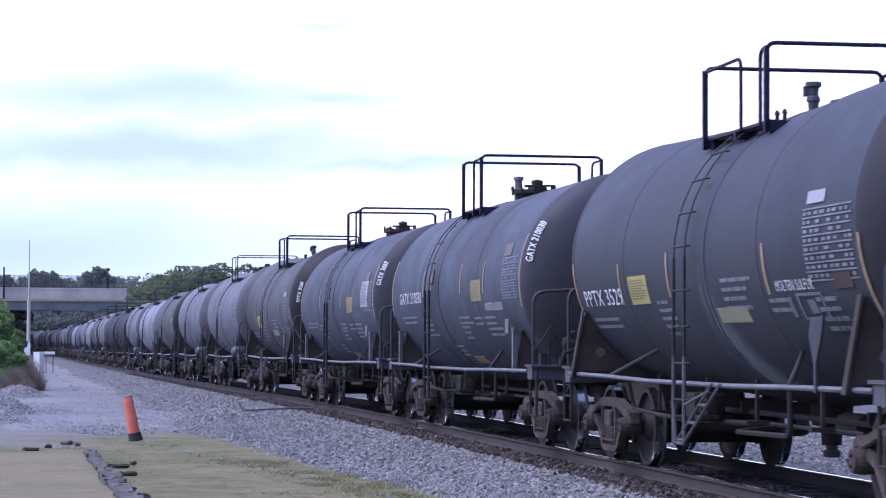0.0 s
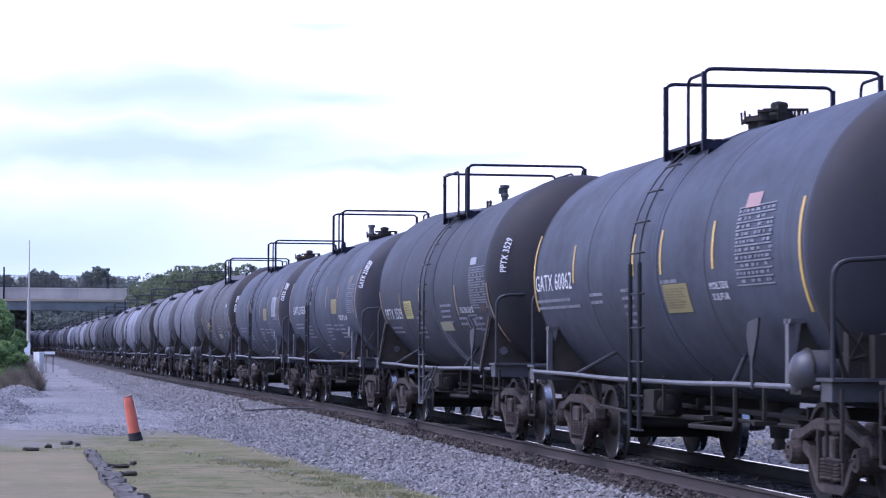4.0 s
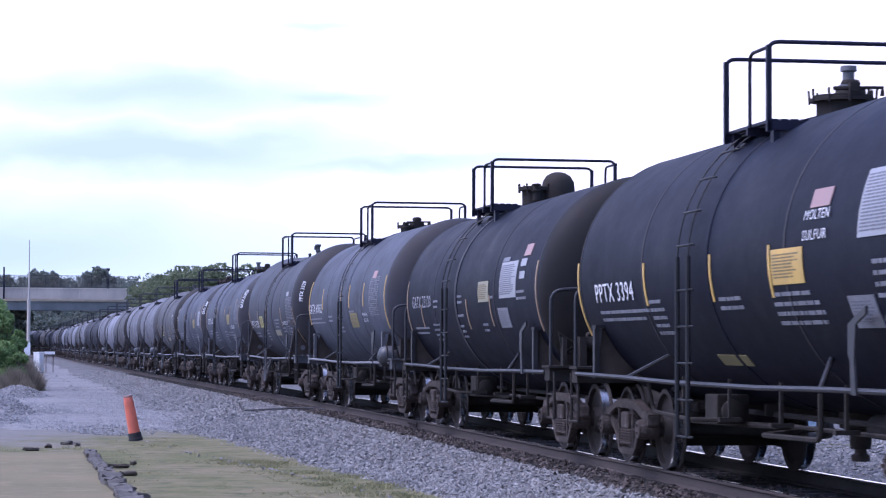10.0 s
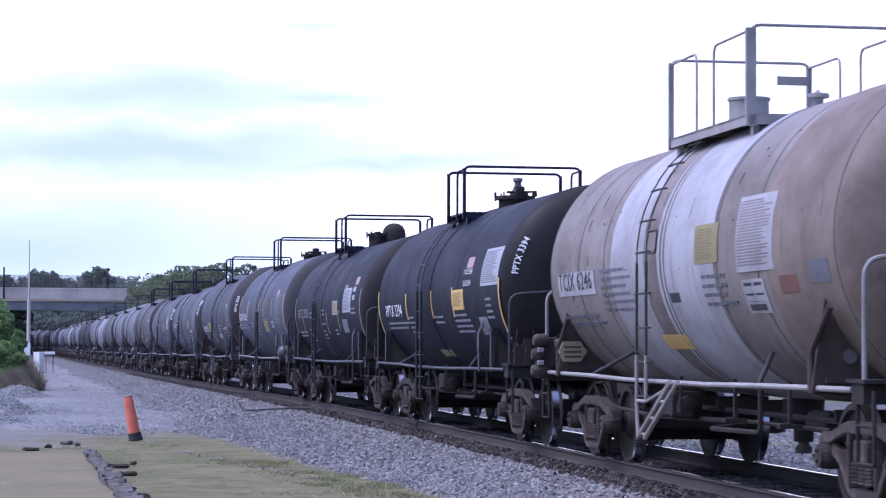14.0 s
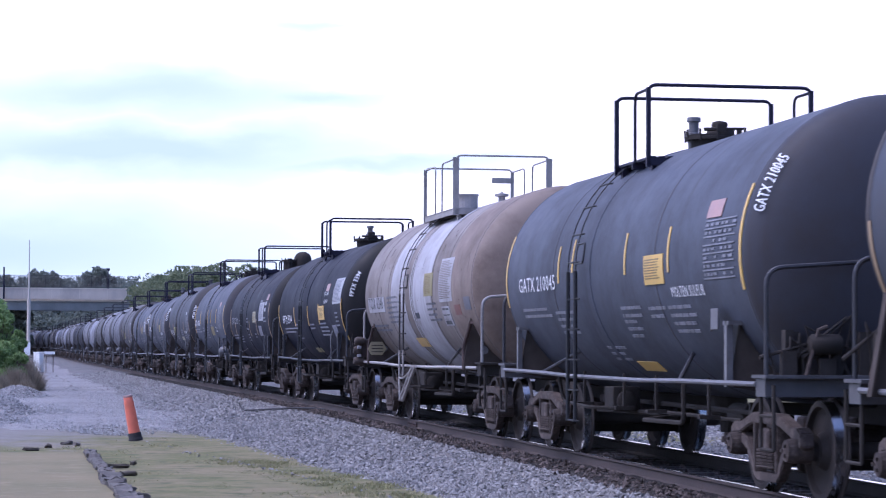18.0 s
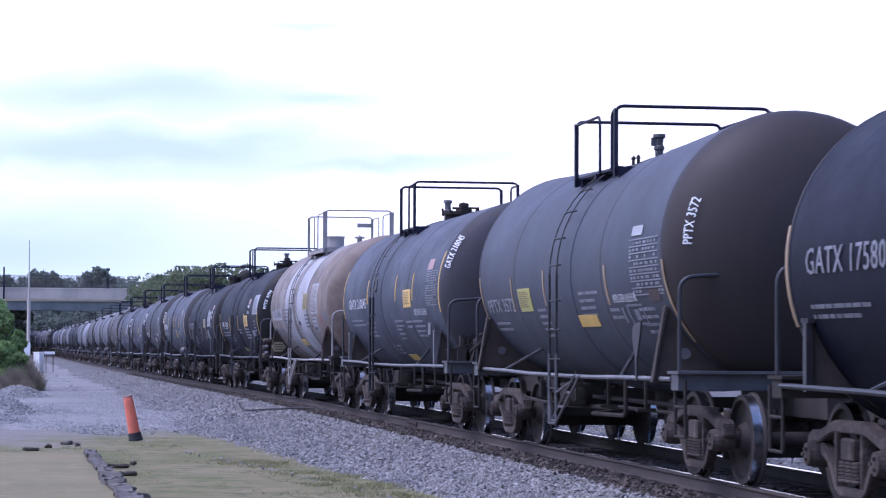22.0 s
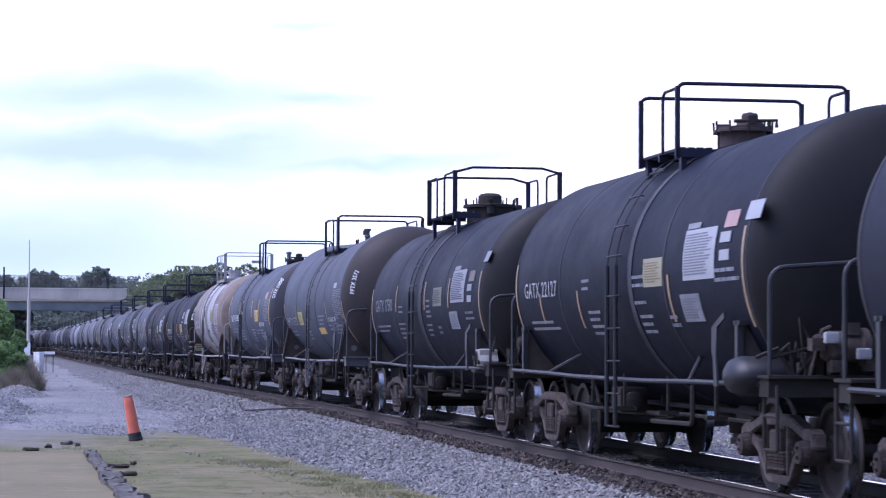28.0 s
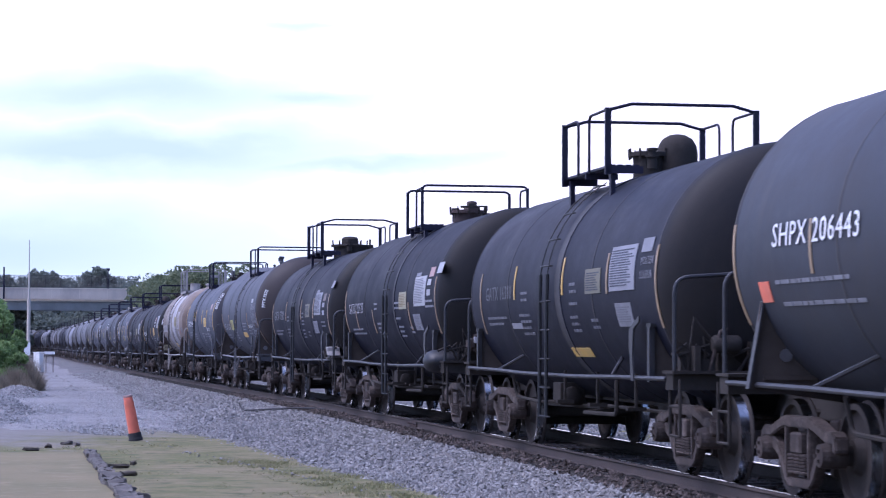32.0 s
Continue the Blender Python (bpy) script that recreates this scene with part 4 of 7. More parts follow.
def build_brush(x, y, h, spread, seed):
    """Dry stalks leaning out of one foot."""
    rng = np.random.default_rng(seed)
    b = thing("brush", "dry brown grass and brush beside the gravel road", "brush", "dry brush by the gravel road", m=pose(x, y, rest(x, y)))
    n = 4200
    foot = rng.normal(size=(n, 2)) * spread * 0.45
    hh = h * rng.uniform(0.35, 1.0, n) * np.exp(-(foot ** 2).sum(1) / spread ** 2)
    lean = rng.normal(size=(n, 2)) * 0.22 * h
    w = rng.uniform(0.007, 0.018, n)
    a = rng.uniform(0, math.tau, n)
    side = np.stack([np.cos(a) * w, np.sin(a) * w], 1)
    z = np.zeros((n, 1))
    p = np.stack([np.hstack([foot - side, z]), np.hstack([foot + side, z]), np.hstack([foot + lean, hh[:, None]])], 1)
    me = bpy.data.meshes.new("dry_foliage")
    me.from_pydata(p.reshape(-1, 3).tolist(), [], np.arange(3 * n).reshape(-1, 3).tolist())
    me.materials.append(DRY)
    ob = new("dry_foliage", me)
    ob.parent = b


for k, (x, y, h, sp) in enumerate(((-2.7, 97, 1.7, 0.32), (-2.4, 95, 1.0, 0.26), (-3.05, 94, 1.2, 0.4), (-3.55, 92.5, 0.8, 0.5), (-2.25, 97, 0.8, 0.18), (-2.6, 93, 0.6, 0.35), (-3.2, 97, 1.8, 0.35), (-2.9, 96, 1.6, 0.35))):
    build_brush(x, y, h, sp, 120 + k)


# ---- road bridge ----
def build_bridge():
    a, b = Vector((-36.0, 347.0, 0)), Vector((4.75, 350.0, 0))
    along = (b - a).normalized()
    length = (b - a).length
    frame_m = Matrix.Translation(a) @ Matrix.Rotation(math.atan2(along.y, along.x), 4, "Z")
    bridge = thing("road_bridge", "concrete road bridge with a chain-link fence over the railway", "bridge", m=frame_m)
    bm = bmesh.new()
    XZ = Matrix(((1, 0, 0, 0), (0, 0, -1, 0), (0, 1, 0, 0), (0, 0, 0, 1)))
    add_prism(bm, [(0, 7.70), (length - 0.5, 7.70), (length, 8.3), (length, 8.8), (length - 0.25, 9.22), (0, 9.3)], 0.35, pose(0, 0, 0) @ XZ)
    part("parapet", bm, BEIGE, bridge)
    for k in range(int(length / 4)):
        part("parapet_joint", box(2 + k * 4, -0.178, 8.45, 0.05, 0.012, 1.3), CONCRETE, bridge)
    bm = box(length / 2, 0.0, 9.30, length, 0.5, 0.12)
    part("coping", bm, CONCRETE, bridge)
    bm = box(length / 2, 4.6, 7.55, length, 8.6, 0.3)
    part("deck", bm, CONCRETE, bridge)
    for k in range(4):
        bm = bmesh.new()
        y = 0.35 + k * 2.6
        add_box(bm, length / 2 + 0.2, y, 6.75, length + 0.4, 0.08, 1.3)
        add_box(bm, length / 2 + 0.2, y, 6.12, length + 0.4, 0.45, 0.06)
        add_box(bm, length / 2 + 0.2, y, 7.36, length + 0.4, 0.45, 0.06)
        for q in range(9):
            add_box(bm, 2 + q * 4.6, y - 0.1, 6.75, 0.05, 0.16, 1.2)
        part("girder", bm, GIRDER, bridge)
    bm = box(length / 2, 8.8, 8.5, length, 0.35, 1.5)
    part("parapet", bm, CONCRETE, bridge)
    bm = box(length + 1.2, 4.5, 3.2, 2.0, 9.6, 6.9)
    part("abutment", bm, CONCRETE, bridge)
    for k in range(19):
        bm = tube([(0.5 + k * 2.2, 0, 9.3), (0.5 + k * 2.2, 0, 11.2)], 0.035, 6)
        part("fence_post", bm, DULLPIPE, bridge)
    bm = bmesh.new()
    for z in (11.15, 9.45):
        add_tube(bm, [(0.2, 0, z), (length - 0.9, 0, z)], 0.025, 5)
    part("fence_rail", bm, DULLPIPE, bridge)
    bm = bmesh.new()
    k = 0.3
    while k < length - 1:
        for lean in (-1, 1):
            add_tube(bm, [(k, 0, 9.42), (k + lean * 0.9, 0, 11.12)], 0.012, 3, False)
        k += 0.12
    part("chain_link", bm, DULLPIPE, bridge)
    return bridge


build_bridge()


def build_post(x, y, z0, z1, r, label, material, head=False):
    p = thing("light_post", label, "post", m=pose(x, y, z0))
    part("shaft", lathe([(0, r * 1.2), (0.1, r), (z1 - z0, r * 0.8), (z1 - z0, 0)], 10, "z"), material, p)
    if head:
        part("lamp_head", box(0, 0, z1 - z0 + 0.1, 0.5, 0.4, 0.35, 0.05), material, p)


build_post(-12.9, 348.2, 7.7, 12.3, 0.14, "dark steel post on the bridge deck", BARS)
build_post(2.0, 349.6, 9.3, 12.0, 0.09, "thin dark lamp post on the bridge parapet", BARS, True)

x, y = -4.55, 170.0
pole = thing("signal_mast", "tall white tapered mast beside the track", "mast", m=pose(x, y, rest(x, y)))
part("shaft", lathe([(0, 0.14), (5.2, 0.12), (5.25, 0.075), (7, 0.065), (7.05, 0.04), (9.4, 0.025), (9.4, 0)], 12, "z"), MASTGREY, pole)
part("junction_box", box(-0.14, -0.1, 1.70, 0.56, 0.4, 0.90, 0.03), WHITE, pole)
x, y = -3.85, 171.0
cab = thing("equipment_cabinet", "small white metal equipment cabinet by the track", "cabinet", m=pose(x, y, rest(x, y), 0, 0, -38))
part("body", box(0, 0, 0.72, 0.55, 0.5, 1.44, 0.04), WHITE, cab)
part("roof", box(0, 0, 1.46, 0.62, 0.57, 0.06, 0.02), WHITE, cab)
part("plinth", box(0, 0, 0.02, 0.62, 0.57, 0.12), RUBBLE, cab)
x, y = -3.1, 172.0
sign = thing("marker_board", "low white marker board on two short posts", "sign", m=pose(x, y, rest(x, y)))
part("board", box(0, 0, 1.42, 0.75, 0.04, 0.2, 0.01), WHITE, sign)
for dx in (-0.25, 0.25):
    part("leg", box(dx, 0.045, 0.70, 0.06, 0.05, 1.42), RUSTY, sign)


# ---- the tank cars ----
R, AXIS = 1.46, 2.28           # tank radius, height of its axis over the rail
WHEEL_R, BASE, CENTRES = 0.457, 1.778, 9.9
HEAD = 0.52


SLOPE = [0.0, 0.0, 0.0]        # of the tank in work: its middle, the rise of its two halves from there, and how far its axis lies from the usual height


def rise(y):
    return SLOPE[2] + SLOPE[1] * (math.hypot(y - SLOPE[0], 0.25) - 0.25)


def on_shell(y, v, out=0.0):
    """A place on the side that faces the camera: y along the car, v up round the shell from the widest line of its middle."""
    a = math.asin(max(-0.999, min(0.999, math.sin(v / R) - rise(y) / R)))
    return Vector((-(R + out) * math.cos(a), y, AXIS + rise(y) + (R + out) * math.sin(a)))


def on_head(half, r, a, out=0.0, head=HEAD):
    """A place on the trailing head: radius r, angle a up from the near side."""
    return Vector((-r * math.cos(a), -half - head * math.sqrt(max(0, 1 - (r / R) ** 2)) - out, AXIS + rise(-half) + r * math.sin(a)))


def patch(y, v, w, h, out=0.008, bm=None):
    """A thin plate bent to the shell: its front edge at y, its middle at v."""
    bm = bm or bmesh.new()
    n = max(1, round(h / 0.12))
    rows = [[[bm.verts.new(on_shell(yy, v - h / 2 + h * k / n, o)) for yy in (y, y - w)] for k in range(n + 1)] for o in (0.001, out)]
    for k in range(n):
        for o, flip in ((0, True), (1, False)):
            q = (rows[o][k][0], rows[o][k][1], rows[o][k + 1][1], rows[o][k + 1][0])
            bm.faces.new(q[::-1] if flip else q)
        for e in (0, 1):
            bm.faces.new((rows[0][k][e], rows[1][k][e], rows[1][k + 1][e], rows[0][k + 1][e]))
    for k in (0, n):
        bm.faces.new((rows[0][k][0], rows[0][k][1], rows[1][k][1], rows[1][k][0]))
    return bm


def side_text(car, text, y, v, width, height, material):
    """Lettering on the side, from its front edge at y, its middle at v."""
    height *= 0.86
    bm = letters(text, width, height)
    words = [bm]
    if " " in text:      # each word by itself, parted at the widest gap
        xs = sorted(p.co.x for p in bm.verts)
        gap = max(range(len(xs) - 1), key=lambda k: xs[k + 1] - xs[k])
        cut = (xs[gap] + xs[gap + 1]) / 2
        words.append(bm.copy())
        for one, side in zip(words, (1, -1)):
            bmesh.ops.delete(one, geom=[p for p in one.verts if (p.co.x - cut) * side > 0], context="VERTS")
    for one in words:
        for p in one.verts:
            p.co = on_shell(y - p.co.x, v - height / 2 + p.co.y, 0.011 + p.co.z)
        part("side_lettering", one, material, car)


def head_text(car, half, text, a, r, height, head=HEAD):
    bm = letters(text, height * 0.68 * len(text), height)
    for p in bm.verts:
        p.co = on_head(half, min(R - 0.006, r + p.co.y), a + p.co.x / r, 0.03 + p.co.z, head)
    part("end_lettering", bm, LETTER, car)


def bars(car, rng, y, v, w, rows, pitch=0.09, height=0.036, material=None, name="stencilling"):
    """Writing too small to read: rows of broken bars."""
    bm = bmesh.new()
    for k in range(rows):
        x, end = y, y - w * rng.uniform(0.7, 1.0)
        while x > end + 0.03:
            step = min(rng.uniform(0.10, 0.3), x - end)
            patch(x, v - k * pitch, step - 0.03, height, 0.007, bm)
            x -= step
    tagged(part(name, bm, material or FADED, car), kind="stuff")


def table(car, rng, y, v, w, h):
    """A stencilled data panel: ruled lines, and short entries too small to read between them."""
    bm = bmesh.new()
    rows = max(3, round(h / 0.075))
    for k in range(rows + 1):
        z = v - h * k / rows
        patch(y, z, w, 0.014, 0.007, bm)
        if k < rows:
            x = y - 0.03
            while x > y - w + 0.08:
                step = rng.uniform(0.08, 0.22)
                if rng.random() < 0.8:
                    patch(x, z - h / rows / 2, step * 0.6, 0.028, 0.007, bm)
                x -= step
    tagged(part("data_panel", bm, FADED, car), kind="stuff")


def build_wheelset():
    """An axle with its two wheels, and polished treads."""
    bm = bmesh.new()
    r = WHEEL_R
    for side in (-1, 1):
        ring = [(0.705, 0.07), (0.705, 0.13), (0.735, 0.16), (0.735, 0.36), (0.70, 0.39), (0.685, 0.40), (0.685, r + 0.024), (0.70, r + 0.026), (0.715, r + 0.012), (0.725, r), (0.82, r - 0.004), (0.825, 0.40), (0.775, 0.385), (0.755, 0.30), (0.77, 0.18), (0.845, 0.14), (0.85, 0.09), (0.98, 0.085)]
        w = lathe([(side * a, b) for a, b in ring], 36)
        me = bpy.data.meshes.new("wheel")
        w.to_mesh(me)
        w.free()
        bm.from_mesh(me)
    ax = lathe([(-0.72, 0.08), (0.72, 0.08)], 12)
    me = bpy.data.meshes.new("axle")
    ax.to_mesh(me)
    ax.free()
    bm.from_mesh(me)
    for f in bm.faces:
        rad = [math.hypot(p.co.y, p.co.z) for p in f.verts]
        if min(rad) > r - 0.01 and max(rad) < r + 0.004:
            f.material_index = 1
        f.smooth = True
    out = bpy.data.meshes.new("wheelset")
    bm.to_mesh(out)
    bm.free()
    out.set_sharp_from_angle(angle=radians(35))
    out.materials.append(WHEEL)
    out.materials.append(RIM)
    return out


WHEELSET = build_wheelset()


def prism_yz(bm, outline, x, thick):
    return add_prism(bm, outline, thick, Matrix(((0, 0, 1, x), (1, 0, 0, 0), (0, 1, 0, 0), (0, 0, 0, 1))))


def build_truck_meshes():
    out = {}
    bm = bmesh.new()
    prism_yz(bm, [(-1.10, 0.50), (-1.08, 0.62), (-0.98, 0.67), (-0.80, 0.665), (-0.52, 0.74), (-0.36, 0.775), (0.36, 0.775), (0.52, 0.74), (0.80, 0.665), (0.98, 0.67), (1.08, 0.62), (1.10, 0.50), (1.04, 0.47), (1.00, 0.56), (0.78, 0.57), (0.50, 0.645), (0.36, 0.67), (-0.36, 0.67), (-0.50, 0.645), (-0.78, 0.57), (-1.00, 0.56), (-1.04, 0.47)], 0, 0.13)
    prism_yz(bm, [(-0.30, 0.13), (0.30, 0.13), (0.40, 0.18), (0.60, 0.40), (0.78, 0.46), (0.78, 0.58), (0.62, 0.52), (0.46, 0.40), (0.32, 0.215), (-0.32, 0.215), (-0.46, 0.40), (-0.62, 0.52), (-0.78, 0.58), (-0.78, 0.46), (-0.60, 0.40), (-0.40, 0.18)], 0.0, 0.10)
    for y in (-0.33, 0.33):
        add_box(bm, 0, y, 0.45, 0.12, 0.065, 0.48)
    bmesh.ops.bevel(bm, geom=[e for e in bm.edges if e.calc_face_angle(0) > 0.9], offset=0.012, segments=2, affect="EDGES")
    out["side_frame"] = (bm, CAST)
    bm = bmesh.new()
    add_tube(bm, [(0.075 * math.cos(a), 0.075 * math.sin(a), 0.25 + 0.031 * a / math.tau) for a in np.linspace(0, 6 * math.tau, 49)], 0.014, 5)
    out["spring"] = (bm, CAST)
    bm = lathe([(-0.13, 0.05), (-0.12, 0.10), (-0.05, 0.115), (0.11, 0.115), (0.12, 0.09)], 16)
    for k in range(3):
        a = k * math.tau / 3
        add_box(bm, -0.135, 0.05 * math.cos(a), 0.05 * math.sin(a), 0.03, 0.03, 0.03)
    out["axle_bearing"] = (bm, CAST)
    bm = bmesh.new()
    add_box(bm, 0, 0, 0.53, 2.16, 0.30, 0.20)
    add_box(bm, 0, 0, 0.68, 0.5, 0.42, 0.12)
    for x in (-0.64, 0.64):
        add_box(bm, x, 0, 0.68, 0.14, 0.24, 0.12)
    bmesh.ops.bevel(bm, geom=bm.edges[:], offset=0.02, segments=1, affect="EDGES")
    out["truck"] = (bm, CAST)
    bm = bmesh.new()
    add_box(bm, 0, 0, 0.30, 1.7, 0.09, 0.10)
    for x in (-0.75, 0.75):
        add_box(bm, x, 0.1, 0.36, 0.1, 0.14, 0.26)
    add_tube(bm, [(0.1, 0, 0.3), (0.1, 0, 0.62)], 0.03)
    out["brake_beam"] = (bm, GRIME)
    meshes = {}
    for name, (b, m) in out.items():
        me = bpy.data.meshes.new(name)
        b.to_mesh(me)
        b.free()
        me.materials.append(m)
        meshes[name] = me
    return meshes


TRUCK = build_truck_meshes()


def put(name, me, parent, m):
    ob = new(name, me)
    ob.parent = parent
    ob.matrix_basis = m
    return ob


def add_truck(car, y):
    truck = put("truck", TRUCK["truck"], car, pose(0, y, 0))
    for x in (-1.0, 1.0):
        put("side_frame", TRUCK["side_frame"], truck, pose(x, 0, 0))
        for y_spring in (-0.17, 0.0, 0.17):
            put("spring", TRUCK["spring"], truck, pose(x, y_spring, 0))
        for w in (-BASE / 2, BASE / 2):
            put("axle_bearing", TRUCK["axle_bearing"], truck, pose(x * 1.02, w, WHEEL_R, 0, 0, 0 if x < 0 else 180))
    for w in (-BASE / 2, BASE / 2):
        put("wheelset", WHEELSET, truck, pose(0, w, WHEEL_R))
        put("brake_beam", TRUCK["brake_beam"], truck, pose(0, w * 0.42, 0))


def add_ladder(car, y, style, material, bottom, foot_paint):
    """The side ladder: up the shell from the deck, straight down past the sill."""
    w = 0.20
    arc = [on_shell(0, v, 0.09) for v in np.linspace(1.46 + 1.3 * min(0.0, SLOPE[2]), 0.0, 9)]
    x_low = -R - 0.09
    straight = [Vector((x_low, 0, z)) for z in (1.9, 1.3, 1.0, bottom)] if style != "frame" else [Vector((x_low, 0, z)) for z in (1.9, 1.25)]
    line = arc + straight
    bm = bmesh.new()
    for dy in (-w, w):
        add_tube(bm, [p + Vector((0, y + dy, 0)) for p in arc], 0.0085, 6)
        add_tube(bm, [p + Vector((0, y + dy, 0)) for p in [arc[-1]] + straight], 0.015 if style == "frame" else 0.024, 6)
    ladder = part("ladder", bm, material, car)
    rung = bmesh.new()
    add_tube(rung, [(0.03, -w - 0.08, 0), (0, -w - 0.05, 0), (0, w + 0.05, 0), (0.03, w + 0.08, 0)], 0.0115, 6)
    me = bpy.data.meshes.new("rung")
    rung.to_mesh(me)
    rung.free()
    me.materials.append(material)
    for v in (1.40 + 1.3 * min(0.0, SLOPE[2]), 1.08, 0.76, 0.42, 0.10):
        put("rung", me, ladder, Matrix.Translation(on_shell(y, v, 0.09)))
    z = 1.95
    while z > (bottom if style != "frame" else 0.85):
        put("rung", me, ladder, pose(x_low, y, z))
        z -= 0.36
    if style == "frame":
        foot_z = 0.44 if foot_paint is PIPE else 0.82
        strut = 0.018 if foot_paint is PIPE else 0.03
        bm = bmesh.new()
        for dy in (-w, w):
            add_tube(bm, [(x_low, y + dy, 1.3), (x_low, y + dy, foot_z)], 0.02, 6)
        add_tube(bm, [(x_low, y - w, foot_z), (x_low, y + w, foot_z)], 0.018, 6)
        for dy in (0.12, -0.16):
            add_tube(bm, [(x_low, y + dy, 0.44), (x_low, y + dy - 1.3, 1.04)], strut, 6)
        for f in (0.06, 0.36, 0.66):
            add_tube(bm, [(x_low, y + 0.12 - 1.3 * f, 0.44 + 0.6 * f), (x_low, y - 0.16 - 1.3 * f, 0.44 + 0.6 * f)], 0.016, 6)
        add_tube(bm, [(x_low, y + w, 0.82), (x_low, y + 0.12, 0.44)], 0.02, 6)
        add_tube(bm, [(x_low, y - w, 0.82), (x_low, y - 1.1, 0.98)], 0.016, 6)
        part("ladder_foot_frame", bm, ENDGREY if foot_paint is PIPE else foot_paint, car)
    return ladder


def add_deck(car, y, style, material, dome=False, rusty=False, width=0.95, plug=False):
    """The loading platform on top with its railing, the manway and the valves."""
    y0, y1, z1 = y
    y, length, u0, u1 = (y0 + y1) / 2, y1 - y0, -0.98, width
    z0 = AXIS + 1.25
    pale = material is HANDRAIL_WHITE
    if pale:
        z0 = AXIS + 1.36
    elif style == "clipped":
        z0 = AXIS + 1.30
    for x0, x1 in ((u0, u0 + 0.42), (u1 - 0.42, u1)):
        slats = 8 if style == "hoop" and x0 == u0 else 4
        walkway = part("walkway", box((x0 + x1) / 2, y, z0 - 0.03, 0.42, 0.05, 0.08), material, car)
        wide = 0.86 if slats > 4 else 0.46
        for e in (-1, 1):
            part("end_beam", box(x0 - 0.02 + wide / 2, y + e * length / 2, z0 - 0.03, wide, 0.05, 0.09), material, walkway)
        if pale:      # a solid floor plate with a turned-down lip
            part("floor_plate", box((x0 + x1) / 2, y, z0 + 0.02, 0.44, length, 0.025), material, walkway)
            part("lip", box(x0 if x0 == u0 else x1, y, z0 - 0.02, 0.02, length, 0.10), material, walkway)
        else:
            for k in range(slats):
                part("slat", box(x0 + 0.06 + k * 0.1, y, z0 + 0.02, 0.07, length, 0.03), material, walkway)
    for x, e in itertools.product((u0, u1), (-1, 1)):
        bm = bmesh.new()
        add_box(bm, x * 0.92, y + e * length * 0.46, (z0 + AXIS + SLOPE[2] + math.sqrt(R * R - 0.81)) / 2 - 0.05, 0.06, 0.10, 0.22 - SLOPE[2])
        part("walkway_bracket", bm, material, car)
    rad = 0.021 if material is BARS else 0.016
    for e in (-1, 1):
        yy = y + e * length / 2
        bm = bmesh.new()
        if style == "clipped":
            add_tube(bm, [(u0, yy, z1 - 0.06), (u0 + 0.30, yy, z1 + 0.02), (u1 - 0.30, yy, z1 + 0.02), (u1, yy, z1 - 0.06)], rad, 8)
        else:
            add_tube(bm, rounded([(u0, yy, z1 - 0.12), (u0, yy, z1), (u1, yy, z1), (u1, yy, z1 - 0.12)], 0.10), rad, 8)
        part("top_rail", bm, material, car)
        for x in (u0, u1):
            bm = bmesh.new()
            w = 0.075 if style == "clipped" else (0.10 if e < 0 else 0.055) if pale else 0.05 if material is BARS else 0.03
            add_box(bm, x, yy, (z0 + z1) / 2 - 0.06, w, 0.05, z1 - z0 + 0.06)
            part("railing_post", bm, material, car)
    # short returns at both ends of the long sides, open in the middle
    for x in (u0, u1):
        for e in ((-1, 1) if style in ("clipped", "hoop") or pale else (-1,)):
            yy = y + e * length / 2
            long = (1.05 if e > 0 else 1.3) if pale else (min(1.3, length * 0.62) if e > 0 else 0.2) if style == "hoop" else (0.8 if e > 0 else 1.0) if style == "clipped" else 0.62
            bm = tube(rounded([(x, yy, z1 - 0.05), (x, yy - e * long, z1 - 0.05), (x, yy - e * long, z0)], min(0.12, long / 2)), rad * 0.9, 8)
            part("railing_return", bm, material, car)
    # manway, lid and valves
    top = AXIS + R + SLOPE[2] * 0.15
    if style == "dome" or dome:
        bm = lathe([(top - 0.24, 0.22), (top + 0.10, 0.22), (top + 0.10, 0.28), (top + 0.15, 0.28), (top + 0.17, 0.18), (top + 0.17, 0.0)], 24, "z")
        man = part("manway", moved(bm, pose(-0.12, y + 0.05, 0)), GRIME, car)
        bm = lathe([(top - 0.24, 0.26), (top + 0.14, 0.26), (top + 0.24, 0.245), (top + 0.33, 0.19), (top + 0.38, 0.10), (top + 0.395, 0.0)], 24, "z")
        part("dome_cover", moved(bm, pose(0.22, y - 0.02, 0)), GRIME, man, smooth=True)
    elif style == "clipped":
        bm = lathe([(top - 0.28, 0.40), (top + 0.04, 0.40), (top + 0.04, 0.46), (top + 0.09, 0.46), (top + 0.11, 0.21), (top + 0.24, 0.20), (top + 0.28, 0.16), (top + 0.295, 0.08), (top + 0.295, 0.0)], 28, "z")
        man = part("manway", moved(bm, pose(-0.12, y + 0.1, 0)), GRIME, car, "broad low black manway dome", smooth=True)
    elif pale:
        bm = lathe([(top - 0.10, 0.21), (top + 0.24, 0.21), (top + 0.24, 0.225), (top + 0.27, 0.225), (top + 0.27, 0.0)], 24, "z")
        man = part("manway", moved(bm, pose(-0.50, y + 0.15, -0.02)), material, car, "dirty white valve housing drum")
    elif style == "hoop":
        bm = lathe([(top - 0.04, 0.26), (top + 0.03, 0.26), (top + 0.03, 0.32), (top + 0.06, 0.32), (top + 0.07, 0.20), (top + 0.07, 0.0)], 24, "z")
